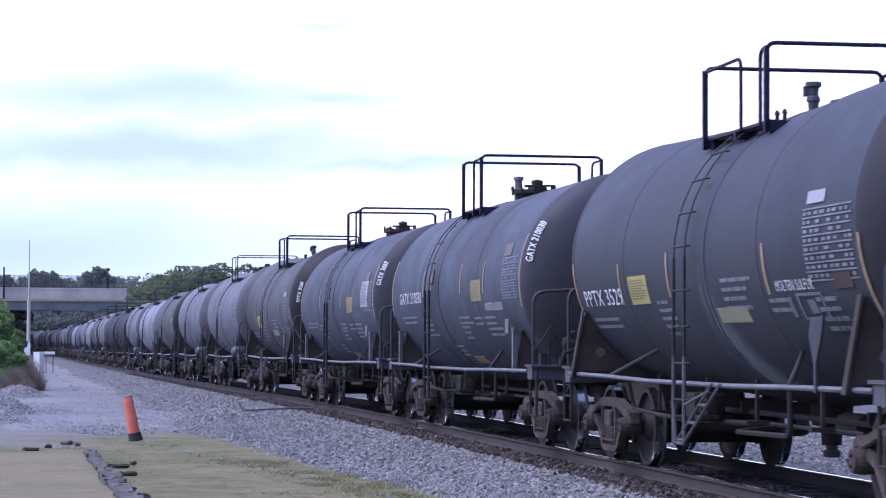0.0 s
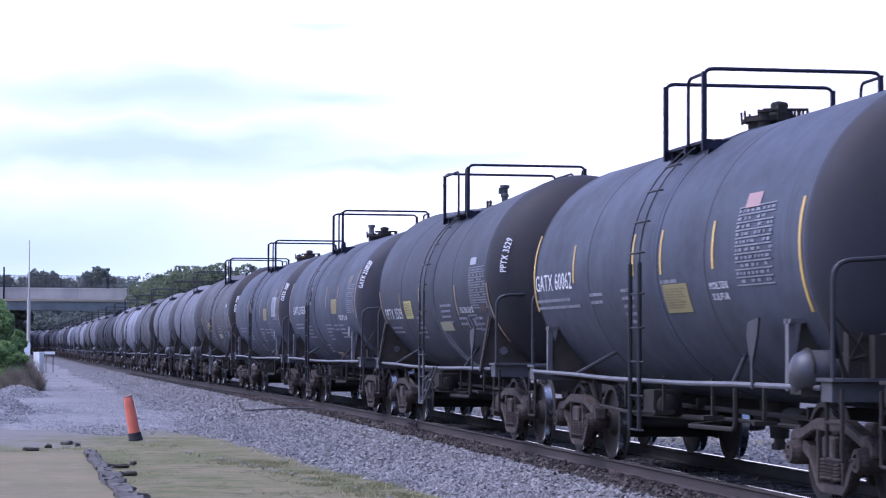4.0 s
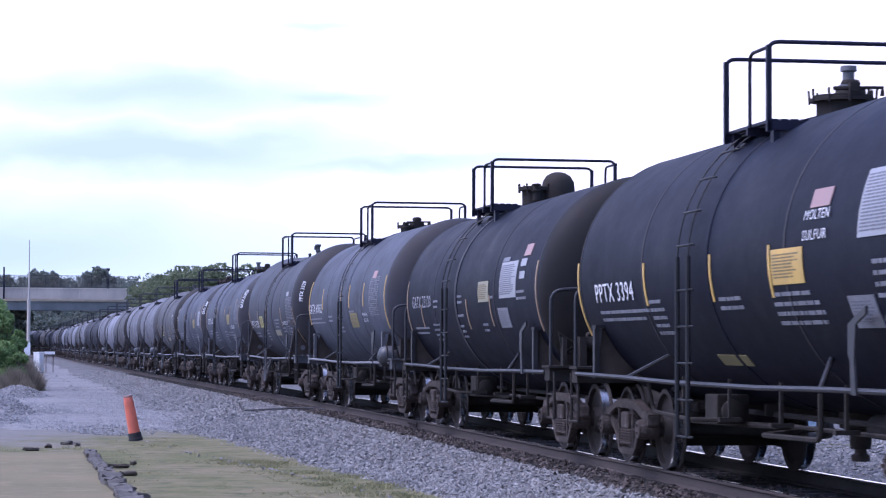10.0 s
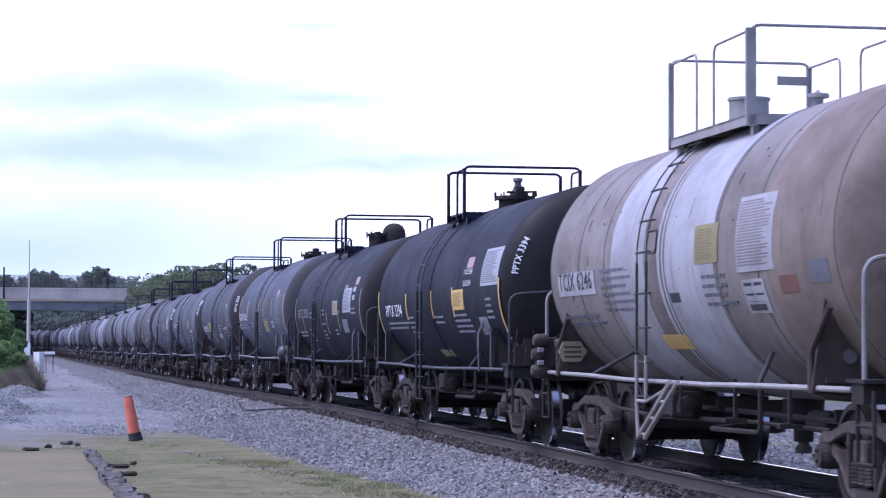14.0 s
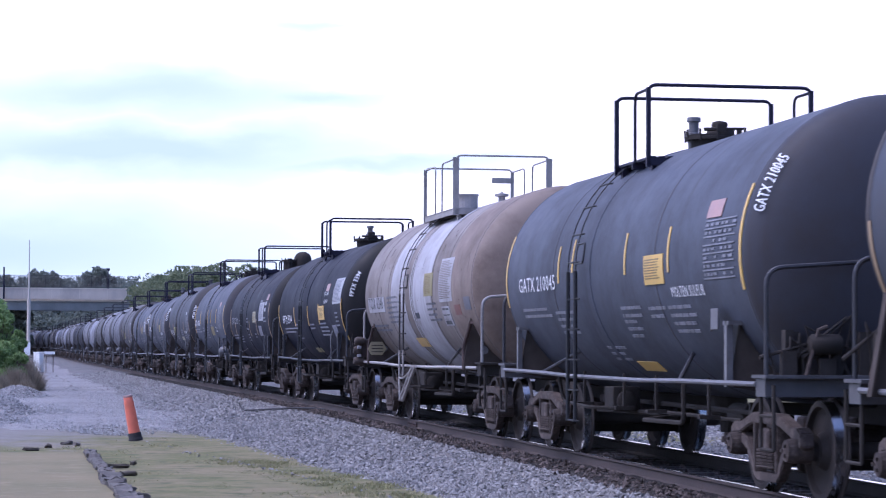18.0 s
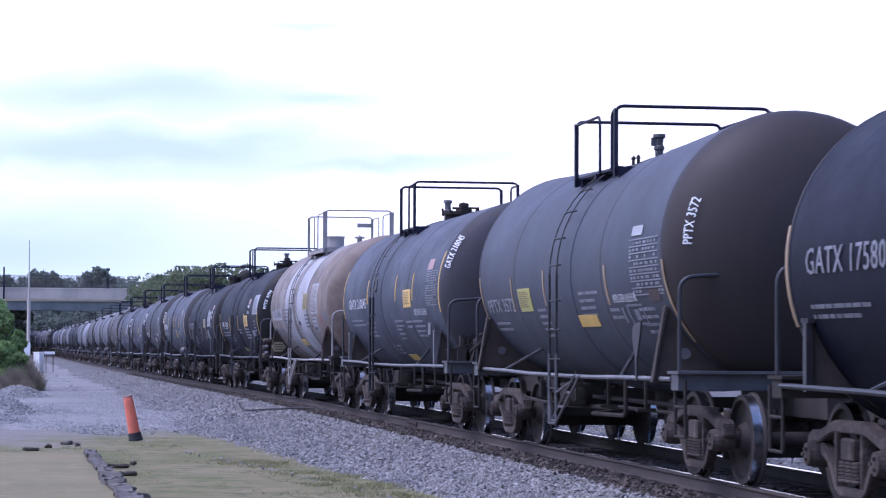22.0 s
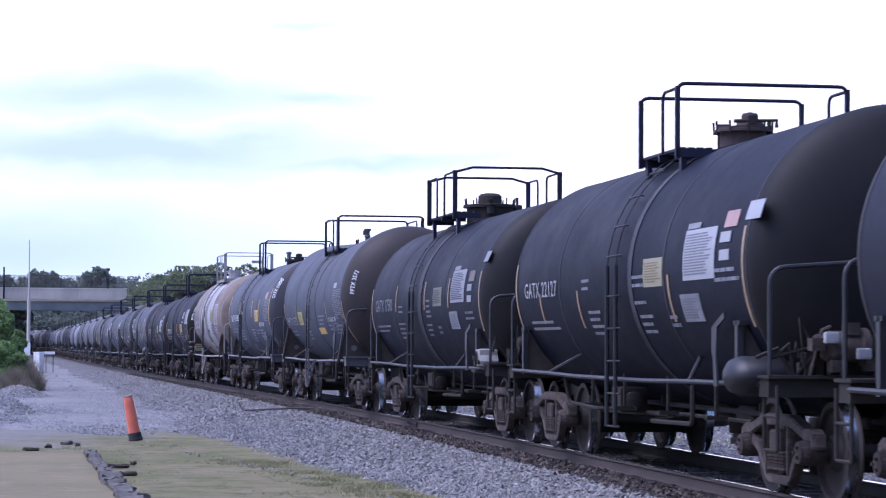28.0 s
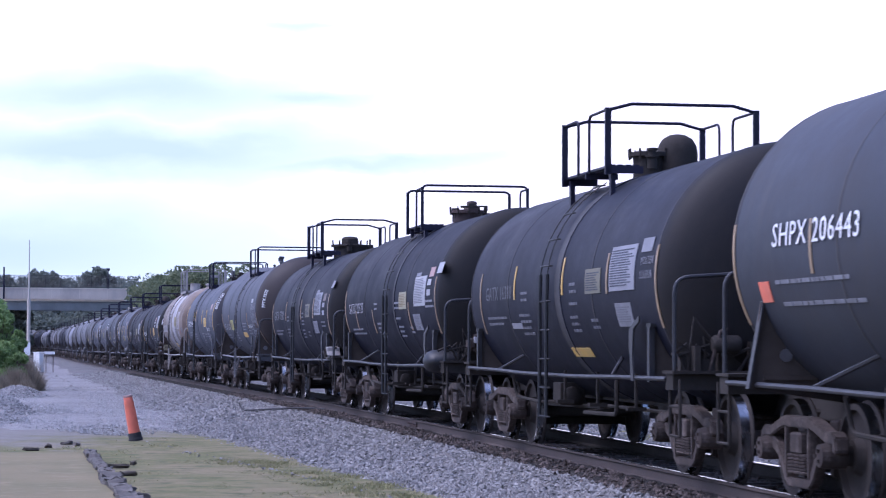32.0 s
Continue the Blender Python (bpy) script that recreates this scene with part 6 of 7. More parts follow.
def mark_car(car, spec, seed):
    """Lettering, placards and reflective strips."""
    SLOPE[:] = *spec.get("slope", (0.0, 0.0)), spec.get("drop", 0.0)
    rng = random.Random(seed + 50)
    half = spec.get("half", 5.45)
    if "mark" in spec:
        side_text(car, *spec["mark"], spec.get("mark_paint", LETTER))
    if "end_mark" in spec:
        head_text(car, half, spec["end_mark"], *spec.get("end_at", (0.17, 1.35, 0.085)), spec.get("head", HEAD))
    old = {STICKER: OLDSTICKER, PLATE: OLDPLATE, PINK: OLDRED} if spec.get("grimy") else {}
    for y, v, w, h, mat, name in spec.get("plates", ()):
        mat = old.get(mat, mat)
        part(name, patch(y, v, w, h, 0.009), mat, car)
        if name in ("placard", "sticker") and h > 0.25:
            bm = bmesh.new()
            k = v + h / 2 - 0.05
            while k > v - h / 2 + 0.04:
                x, end = y - 0.05, y - 0.05 - (w - 0.1) * rng.uniform(0.7, 1.0)
                while x > end + 0.04:
                    step = min(rng.uniform(0.05, 0.2), x - end)
                    patch(x, k, step - 0.02, 0.014, 0.011, bm)
                    x -= step
                k -= 0.028
            tagged(part("placard_print", bm, PRINT if mat in (PLATE, FADED) else PAINT["grey"] if mat in (OLDPLATE, OLDSTICKER) else PAINT["cream"] if mat is PAINT["white"] else OCHRE, car), kind="stuff")
    for text, y, v, width, height in spec.get("words", ()):
        side_text(car, text, y, v, width, height, LETTER if spec["paint"] in ("grey", "slate", "bleached") or spec.get("plug") else FADED)
    if "table" in spec:
        table(car, rng, *spec["table"])
    for y, v, w, rows in spec.get("lines", ()):
        bars(car, rng, y, v, w, rows, material=spec.get("ink", FADED))
    if spec.get("handhold"):
        y = spec["ladder"] - 0.2
        bm = tube(rounded([on_shell(y, 0.30, 0.09), on_shell(y - 0.42, 0.30, 0.10), on_shell(y - 0.42, 0.08, 0.10), on_shell(y, 0.08, 0.09)], 0.05), 0.012, 6)
        part("handhold", bm, TUBE, car)
    if spec.get("pale_valve"):
        bm = lathe([(-0.24, 0.0), (-0.23, 0.10), (-0.18, 0.14), (0.10, 0.14), (0.12, 0.17), (0.18, 0.17), (0.22, 0.09), (0.24, 0.0)], 16, "x")
        moved(bm, pose(-0.72, -half - 0.60, 1.40))
        for dx, dz in ((-0.30, 0.02), (0.02, 0.16), (0.20, -0.16), (-0.12, -0.17)):
            add_box(bm, -0.72 + dx, -half - 0.66, 1.40 + dz, 0.12, 0.14, 0.11)
        valve = part("brake_valve", bm, CAST, car, "dusty brown brake valve with pale fittings", smooth=True)
        for dx, dz in ((-0.20, 0.08), (0.10, -0.06)):
            part("fitting", box(-0.72 + dx, -half - 0.77, 1.40 + dz, 0.13, 0.07, 0.10, 0.02), PAINT["white"], valve)
    if spec.get("lead_valve"):      # a rusty stack of valves beside the leading handrail
        y = half + 0.42
        stack = part("brake_valve", box(-1.42, y, 1.24, 0.22, 0.24, 0.52, 0.03), RUSTY, car, "rusty brown brake valve on the end platform")
        for dz, dx, w in ((0.22, -0.10, 0.20), (0.04, -0.14, 0.16), (-0.16, -0.10, 0.24), (0.16, 0.16, 0.18)):
            part("valve_body", moved(lathe([(-w / 2, 0.0), (-w / 2, 0.06), (-w / 4, 0.085), (w / 4, 0.085), (w / 2, 0.06), (w / 2, 0.0)], 12, "x"), pose(-1.42 + dx, y - 0.12, 1.24 + dz)), CAST, stack, smooth=True)
        for dz in (0.10, -0.06):
            part("fitting", box(-1.54, y - 0.20, 1.24 + dz, 0.08, 0.06, 0.06, 0.015), PAINT["white"], stack)
    if spec.get("small_board"):
        y = spec["board"] - 0.30
        bm = box(-1.44, y, 1.66, 0.02, 0.24, 0.20, 0.008)
        add_tube(bm, [(-1.42, y + 0.2, 1.55), (-1.42, y - 0.02, 1.66)], 0.014, 6)
        part("card_board", bm, PIPE, car, "small grey metal card plate")
    elif "board" in spec and spec.get("pipe") is PIPE:
        y = spec["board"] + 0.35
        bm = bmesh.new()
        add_prism(bm, [(y - 0.03, 1.02), (y + 0.03, 1.02), (y + 0.03, 1.26), (y + 0.16, 1.50), (y + 0.11, 1.62), (y - 0.22, 1.66), (y - 0.17, 1.50), (y - 0.03, 1.26)], 0.02, Matrix(((0, 0, 1, -1.46), (1, 0, 0, 0), (0, 1, 0, 0), (0, 0, 0, 1))))
        part("card_board", bm, DULLPIPE, car, "leaf-shaped grey metal card holder on a stalk")
    elif "board" in spec:
        y = spec["board"]
        bm = bmesh.new()
        add_prism(bm, [(y - 0.07, 1.02), (y + 0.05, 1.02), (y + 0.07, 1.30), (y + 0.12, 1.34), (y + 0.12, 1.58), (y - 0.10, 1.66), (y - 0.30, 1.72), (y - 0.30, 1.66), (y - 0.06, 1.58), (y - 0.02, 1.30)], 0.02, Matrix(((0, 0, 1, -1.46), (1, 0, 0, 0), (0, 1, 0, 0), (0, 0, 0, 1))))
        part("card_board", bm, DULLPIPE, car, "dark grey metal card holder board")
    if spec.get("hex_plate"):
        bm = bmesh.new()
        add_prism(bm, [(-1.49, 1.32), (-1.43, 1.20), (-1.21, 1.20), (-1.13, 1.32), (-1.21, 1.45), (-1.43, 1.45)], 0.02, pose(0, CENTRES / 2 - 0.06, 0) @ Matrix(((1, 0, 0, 0), (0, 0, -1, 0), (0, 1, 0, 0), (0, 0, 0, 1))))
        stencil = part("stencil_plate", bm, HEXPLATE, car, "dirty yellow stencil plate on the saddle")
        for z in (1.26, 1.32, 1.38):
            part("stencil_line", box(-1.31, CENTRES / 2 - 0.075, z, 0.22, 0.004, 0.018), RUSTY, stencil)
    if spec["paint"] == "cream":
        bm = bmesh.new()
        for k in range(12):
            top_v, long = rng.uniform(-0.6, 1.0), rng.uniform(0.08, 0.3)
            patch(rng.uniform(-5.2, 5.2), top_v - long / 2, rng.uniform(0.003, 0.007), long, 0.0075 + 0.00002 * k, bm)
        for k in range(44):
            patch(rng.uniform(-5.2, 5.2), rng.uniform(-1.2, 1.3), rng.uniform(0.01, 0.03), rng.uniform(0.01, 0.035), 0.0075 + 0.00002 * k, bm)
        tagged(part("rust_streak", bm, STREAK, car, "thin brown rust streaks and chips"), kind="stuff")
    if spec.get("spill"):
        bm = bmesh.new()
        cols, rows = 14, 12
        grid = [[bm.verts.new(on_shell(0.2 - 2.4 * i / cols, -0.05 - 1.55 * j / rows, 0.004)) for i in range(cols + 1)] for j in range(rows + 1)]
        for j in range(rows):
            for i in range(cols):
                bm.faces.new((grid[j][i], grid[j][i + 1], grid[j + 1][i + 1], grid[j + 1][i]))
        part("spill_stain", bm, SPILL, car, "pale grey dried spill running down the belly", smooth=True)
    return car


def strips(*rows, mat=None):
    return [(y, v, 0.065, h, mat or YELLOW, "reflective_strip") for y, v, h in rows]


# Cars that pass near the camera, from the front of the train to its rear.
# plates: y, v, width, height, material, name; lines: y, v, width, rows; strips: y, v, length
G22 = dict(paint="black", half=5.35, foot="plain", bottom=0.5, ladder=0.35, deck="plain", pipe=DULLPIPE, ink=FADED, board=-4.35)
G22_LINES = [(0.48, -0.14, 0.45, 2), (0.59, -0.44, 0.58, 1), (0.65, -0.61, 0.48, 3), (2.97, -0.57, 0.85, 4), (2.65, -0.18, 0.43, 2), (4.78, -0.62, 1.43, 2), (-1.29, -0.6, 0.49, 2), (-2.17, -0.2, 0.25, 1), (-3.97, -0.16, 0.65, 2)]


def g22_plates(shift=0.0, ahead=0.0, low=0.0):
    return [(-1.23 + shift, -0.11, 0.77, 0.30, STICKER, "sticker"), (-2.82 + shift, 0.02, 1.12, 0.50, PLATE, "placard"), (-2.84 + shift, 0.31, 0.46, 0.06, FADED, "decal"),
            (-4.14 + shift + ahead, 0.23 - low, 0.34, 0.10, PLATE, "decal"), (-4.16 + shift + ahead, 0.06 - low, 0.32, 0.10, PLATE, "decal"), (-2.62 + shift, -0.51, 0.70, 0.29, FADED, "placard"), (-4.2 + shift + ahead, 0.40 - low, 0.42, 0.16, PINK, "decal")]


PPT = dict(paint="slate", brake_end=1, table=(-3.75, 0.27, 1.25, 0.60), end_at=(0.02, 1.25, 0.078), half=5.12, head=0.78, slope=(-0.15, 0.029), deck="hoop", foot="frame", bottom=0.55, ladder=0.35, slanted=True, pipe=PIPE, ink=FADED, board=-4.45)
PPT_PLATES = strips((5.12, -0.33, 0.85), (2.85, -0.20, 0.46), (0.75, -0.15, 0.46), (-2.57, -0.19, 0.46), (-5.11, -0.43, 0.9), mat=AMBER) + [
    (2.41, -0.28, 0.80, 0.31, LIME, "sticker"), (-3.30, -0.44, 0.66, 0.025, PRINT, "sign_border"), (-3.30, -0.66, 0.66, 0.025, PRINT, "sign_border"), (-3.30, -0.55, 0.05, 0.22, PRINT, "sign_border"), (-3.91, -0.55, 0.05, 0.22, PRINT, "sign_border"), (-3.55, -0.55, 0.18, 0.12, PRINT, "sign_square"), (-3.05, -0.55, 0.10, 0.18, PRINT, "sign_square"), (-3.84, 0.37, 0.46, 0.11, PLATE, "decal"), (-4.38, -0.34, 0.42, 0.13, RUSTY, "decal")]
PALE_DECAL = [(-0.85, -0.60, 0.95, 0.15, STICKER, "decal")]
PPT_LINES = [(-1.18, -0.26, 1.01, 4), (1.35, -0.43, 0.66, 5), (4.67, -0.59, 1.59, 2), (-2.52, -0.48, 0.58, 2), (-3.77, -0.49, 0.7, 4)]
PPT_WORDS = [("MOLTEN SULFUR", -2.84, -0.35, 1.0, 0.11)]

G21 = dict(table=(-4.25, 0.33, 1.05, 0.56), small_board=True, handhold=True, end_at=(0.17, 1.372, 0.075), paint="grey", half=5.6, deck="square", foot="plain", bottom=0.50, ladder=1.2, pipe=PIPE, ink=FADED, board=-4.3)
G21_PLATES = strips((5.62, 0.13, 1.0), (2.32, 0.12, 0.46), (1.54, 0.20, 0.40), (-1.08, 0.13, 0.46), (-2.91, 0.11, 0.47), (-5.47, 0.14, 1.0)) + [
    (-1.96, -0.08, 0.79, 0.31, YELLOW, "sticker"), (-4.25, 0.45, 0.5, 0.18, PINK, "decal"), (0.1, -1.26, 0.9, 0.16, YELLOW, "decal")]
G21_LINES = [(4.71, -0.42, 1.92, 2), (2.75, -0.48, 1.12, 4), (-0.65, -0.47, 1.1, 2), (-0.63, -0.63, 0.7, 3), (-1.87, -0.49, 0.74, 2), (-2.68, -0.49, 1.07, 4), (0.94, -0.97, 0.92, 3)]
G21_WORDS = [("MOLTEN SULFUR", -2.99, -0.33, 1.21, 0.13)]

FADE = {YELLOW: AMBER, PINK: OLDRED}


def faded(plates):
    """The same plates with sun-bleached, dirty colours."""
    return [(y, v, w, h, MUSTARD if name == "sticker" else FADE.get(mat, mat), name) for y, v, w, h, mat, name in plates]


NEAR_CARS = [
    # s of the leading truck's second axle at the start, its build
    (67.6, dict(PPT, paint="drab", end_mark="PPTX 3289", label="sooty dark grey tank car with white end number and slanted saddles", plates=PPT_PLATES + PALE_DECAL, lines=PPT_LINES)),
    (54.5, dict(G21, paint="grey", deck="square", rusty=True, ladder=0.6, end_mark="GATX 3689", label="faded grey tank car with a rusty manway and white placard", plates=faded(G21_PLATES) + [(-3.9, 0.1, 0.9, 0.5, PLATE, "placard")], lines=G21_LINES)),
    (41.0, dict(G21, ladder=1.4, deck_at=(-0.3, 1.22, 4.37), mark=("GATX 210030", 4.71, -0.09, 2.23, 0.22), end_mark="GATX 210030", label="faded blue-grey tank car with yellow strips and white lettering", plates=faded(G21_PLATES), words=G21_WORDS, lines=G21_LINES)),
    (27.15, dict(PPT, ladder=-0.12, deck_at=(-1.2, 0.95, 4.30), mark=("PPTX 3529", 4.71, -0.33, 1.9, 0.22), end_mark="PPTX 3529", label="slate grey tank car with a pale stain down its side", plates=PPT_PLATES + PALE_DECAL, words=PPT_WORDS, lines=PPT_LINES, spill=True)),
    (13.0, dict(G22, table=(-3.45, 0.40, 1.15, 0.72), paint="grey", half=5.55, pipe=PIPE, reservoir=SILVER, ladder=-0.03, deck_at=(-0.72, 0.83, 4.30), mark=("GATX 60062", 5.55, -0.09, 2.1, 0.24), label="dusty grey tank car with yellow strips and a round reservoir",
                 plates=strips((5.68, 0.05, 1.0), (3.38, 0.10, 0.46), (0.45, 0.10, 0.46), (-0.73, 0.09, 0.46), (-2.68, 0.09, 0.46), (-5.35, -0.1, 1.0)) + [(-0.76, -0.40, 0.95, 0.30, MUSTARD, "sticker"), (-3.64, 0.46, 0.45, 0.14, PINK, "decal")],
                 words=[("MOLTEN", -2.54, -0.30, 0.6, 0.08), ("SULFUR", -2.57, -0.41, 0.55, 0.08)], lines=[(5.6, -0.32, 2.59, 2), (2.58, -0.29, 0.83, 2), (1.05, -0.27, 0.64, 5), (-0.7, -0.22, 0.9, 1)])),
    (-0.29, dict(G22, drop=-0.12, ladder=1.15, deck_at=(0.15, 1.68, 4.24), mark=("GATX 22120", 4.69, -0.17, 1.82, 0.23), mark_paint=SMUDGED, label="black tank car with white placards and amber strips", deck="dome",
                 plates=g22_plates() + strips((5.3, -0.25, 0.9), (3.87, -0.42, 0.40), (-0.21, -0.43, 0.47), (-2.05, -0.40, 0.46), (-5.2, -0.25, 0.95), mat=AMBER), lines=G22_LINES)),
    (-13.66, dict(G22, drop=-0.06, end_at=(0.14, 1.25, 0.085), plug=True, paint="black", wrap=0.10, half=5.6, deck="square", ladder=0.60, deck_at=(-0.42, 1.02, 4.30), mark=("PPTX 3394", 4.8, -0.28, 1.78, 0.25), end_mark="PPTX 3394", label="black tank car with a yellow sticker and white end number", board=-4.2,
                 plates=strips((5.7, -0.35, 0.9), (2.54, -0.23, 0.46), (-0.03, -0.23, 0.46), (-1.93, -0.22, 0.47), (-5.6, -0.38, 0.9)) + [(-2.03, -0.19, 0.88, 0.31, YELLOW, "sticker"), (-4.3, 0.25, 1.25, 0.55, PLATE, "placard"), (0.75, -1.12, 1.0, 0.14, MUSTARD, "decal"), (-3.02, 0.36, 0.5, 0.16, PINK, "decal"), (-3.89, -0.62, 0.62, 0.28, FADED, "placard")],
                 words=[("MOLTEN", -2.92, 0.22, 0.64, 0.10), ("SULFUR", -2.92, 0.05, 0.62, 0.10)], lines=[(4.76, -0.51, 2.36, 2), (2.43, -0.42, 0.72, 5), (-0.22, -0.44, 0.94, 2), (-1.93, -0.43, 1.49, 4), (-4.61, -0.22, 0.53, 4)])),
    (-28.19, dict(handhold=True, seams=(3.9, 2.6, -2.0, -3.3), paint="cream", half=5.5, deck="plain", foot="frame", bottom=0.5, rails=HANDRAIL_WHITE, pipe=HANDRAIL_WHITE, slanted=True, bands=((2.25, 0.75, "white"), (0.2, -1.9, "white"), (-3.55, -5.46, "tan")), ladder=0.5, drop=0.05, deck_width=0.60, deck_at=(-1.57, 1.43, 4.54), mark=("TCIX 6246", 5.0, -0.11, 1.75, 0.25), mark_paint=DARKLETTER, label="dirty cream tank car with chalky white bands and white railing", ink=PAINT["pale"], hex_plate=True, lead_valve=True, brake_end=1,
                 plates=[(5.05, -0.14, 1.95, 0.28, PAINT["white"], "lettering_panel"), (-1.25, 0.11, 0.82, 0.38, MUSTARD, "sticker"), (0.93, -0.89, 1.0, 0.18, YELLOW, "decal"), (-2.68, 0.15, 1.12, 0.70, PAINT["white"], "placard"), (-2.74, -0.43, 0.68, 0.32, PAINT["white"], "sign"), (-2.80, -0.36, 0.24, 0.12, DARKLETTER, "sign_square"), (-3.10, -0.36, 0.24, 0.12, DARKLETTER, "sign_square"), (-2.80, -0.52, 0.50, 0.09, DARKLETTER, "sign_square"), (-3.88, -0.34, 0.50, 0.16, REDDISH, "decal"), (-4.75, -0.25, 0.5, 0.2, PAINT["pale"], "decal"), (-0.13, -0.39, 0.36, 0.10, PAINT["slate"], "decal")],
                 lines=[(2.81, -0.03, 1.55, 6), (4.99, -0.54, 2.29, 2), (-1.43, -0.21, 1.09, 4)])),
    (-41.92, dict(G21, end_at=(0.25, 1.372, 0.075), ladder=1.14, deck_at=(-0.3, 1.22, 4.38), mark=("GATX 210045", 4.71, -0.09, 2.23, 0.22), end_mark="GATX 210045", label="blue-grey tank car with yellow strips and white lettering", plates=G21_PLATES, words=G21_WORDS, lines=G21_LINES)),
    (-56.05, dict(PPT, paint="bleached", ladder=-0.3, deck_at=(-1.22, 0.9, 4.29), mark=("PPTX 3572", 4.71, -0.33, 1.9, 0.22), mark_paint=SMUDGED, end_mark="PPTX 3572", label="faded slate grey tank car with slanted saddles", plates=PPT_PLATES + [(-0.85, -0.60, 0.95, 0.15, YELLOW, "decal")], words=PPT_WORDS, lines=PPT_LINES)),
    (-70.83, dict(G22, drop=-0.17, deck_width=0.80, wrap=0.36, deck="clipped", ink=WORN, grimy=True, boxy=True, reservoir=HANDRAIL_WHITE, ladder=0.36, deck_at=(-0.70, 1.80, 4.33), mark=("GATX 17580", 4.82, -0.17, 1.96, 0.26), mark_paint=FADED, label="black tank car with a dirty white valve case at its end",
                 plates=g22_plates(-0.14, -0.05, 0.25) + strips((5.4, -0.29, 0.9), (2.5, -0.07, 0.46), (-0.5, -0.07, 0.46), (-2.72, -0.07, 0.46), (-5.25, -0.25, 0.9), mat=AMBER) + [(-5.2, 0.42, 0.3, 0.16, PLATE, "decal")],
                 lines=[(-0.69, -0.16, 0.42, 3), (-0.67, -0.42, 0.5, 1), (-0.57, -0.57, 0.54, 3), (-1.55, -0.62, 0.41, 2), (2.19, -0.22, 0.5, 2), (2.37, -0.53, 0.8, 4), (4.84, -0.56, 1.77, 2), (-4.11, -0.4, 0.77, 2)])),
    (-84.12, dict(G22, drop=-0.10, deck="square", rusty=True, reservoir=TUBE, reservoir_scale=1.2, pale_valve=True, ladder=-0.5, deck_at=(-1.2, 0.4, 4.26), mark=("GATX 22127", 4.69, -0.17, 1.95, 0.23), mark_paint=SMUDGED, label="black tank car with a white capacity placard and amber strips",
                 plates=g22_plates(-0.36, 0.05, 0.08) + strips((5.3, -0.25, 0.9), (3.8, -0.42, 0.40), (1.65, -0.46, 0.47), (-2.55, -0.40, 0.50), (-5.2, -0.25, 0.95), mat=AMBER) + [(-5.17, 0.37, 0.45, 0.18, PLATE, "decal")],
                 lines=[(1.35, -0.12, 0.4, 2), (-1.0, -0.14, 0.7, 2), (-1.1, -0.42, 0.7, 1), (-1.2, -0.58, 0.6, 3), (4.6, -0.6, 1.8, 2), (1.2, -0.5, 0.7, 4), (-2.4, -0.6, 0.4, 2), (-4.3, -0.16, 0.9, 2)])),
    (-97.88, dict(G22, drop=-0.17, wrap=0.30, deck_width=0.90, paint="soot", ink=WORN, grimy=True, deck="clipped", dome=True, ladder=-0.15, deck_at=(-1.25, 1.15, 4.34), mark=("GATX 16310", 4.12, -0.16, 1.82, 0.22), mark_paint=WORN, label="black tank car with bright yellow strips and a domed manway",
                 plates=strips((4.62, -0.30, 0.9), (-3.13, -0.06, 0.46), (-5.3, -0.27, 0.9), mat=AMBER) + strips((2.15, -0.04, 0.46), (-0.81, -0.03, 0.46)) + [(-2.09, -0.13, 0.77, 0.29, STICKER, "sticker"), (-3.29, -0.02, 1.15, 0.50, PLATE, "placard"), (-3.49, -0.55, 0.7, 0.28, FADED, "placard"), (-4.64, 0.2, 0.45, 0.15, FADED, "decal"), (-0.51, -1.05, 1.0, 0.14, YELLOW, "decal"), (2.53, -0.64, 0.66, 0.08, PLATE, "decal")],
                 words=[("MOLTEN", -4.7, 0.03, 0.52, 0.10), ("SULFUR", -4.7, -0.12, 0.5, 0.10)], lines=[(-1.26, -0.14, 0.41, 2), (-1.2, -0.38, 0.5, 1), (-1.12, -0.55, 0.46, 3), (-2.19, -0.6, 0.42, 2), (1.68, -0.19, 0.5, 2), (1.91, -0.49, 0.79, 4), (4.16, -0.51, 1.47, 2)])),
    (-111.68, dict(G22, paint="slate", half=5.6, slanted=True, mark=("SHPX 206443", 4.35, 0.09, 2.3, 0.24), label="dark grey tank car with large white lettering", plates=strips((5.6, -0.23, 0.95), (3.33, -0.04, 0.46), mat=AMBER) + [(4.88, -0.40, 0.3, 0.19, ORANGE, "decal"), (-5.4, 0.2, 0.3, 0.16, PLATE, "decal")], lines=[(4.38, -0.32, 2.42, 1), (4.30, -0.52, 2.9, 1)])),
    (-125.8, dict(G22, paint="soot", label="dark grey tank car at the rear of the train", plates=g22_plates(), lines=G22_LINES)),
]
TRAIN = []          # car, place of its centre along the line at the start
for k, (axle, spec) in enumerate(NEAR_CARS):
    TRAIN.append((mark_car(tank_car(spec, k), spec, k), axle + BASE / 2 - CENTRES / 2))
# Cars ahead, already far down the line, alternate the same builds.
FAR_SPECS = [dict(PPT, rails=DULLPIPE, paint="pale", deck="plain", reservoir=SILVER, label="pale grey tank car far down the line"), dict(G21, rails=DULLPIPE, label="grey tank car far down the line"), dict(G22, rails=DULLPIPE, paint="soot", label="black tank car far down the line"),
             dict(G21, rails=DULLPIPE, paint="chalk", deck="plain", rusty=True, label="chalky pale grey tank car far down the line"), dict(PPT, rails=DULLPIPE, paint="drab", deck="plain", label="drab brown-grey tank car far down the line")]
FAR_BUILDS = [mark_car(tank_car(spec, 100 + k), spec, 100 + k) for k, spec in enumerate(FAR_SPECS)]
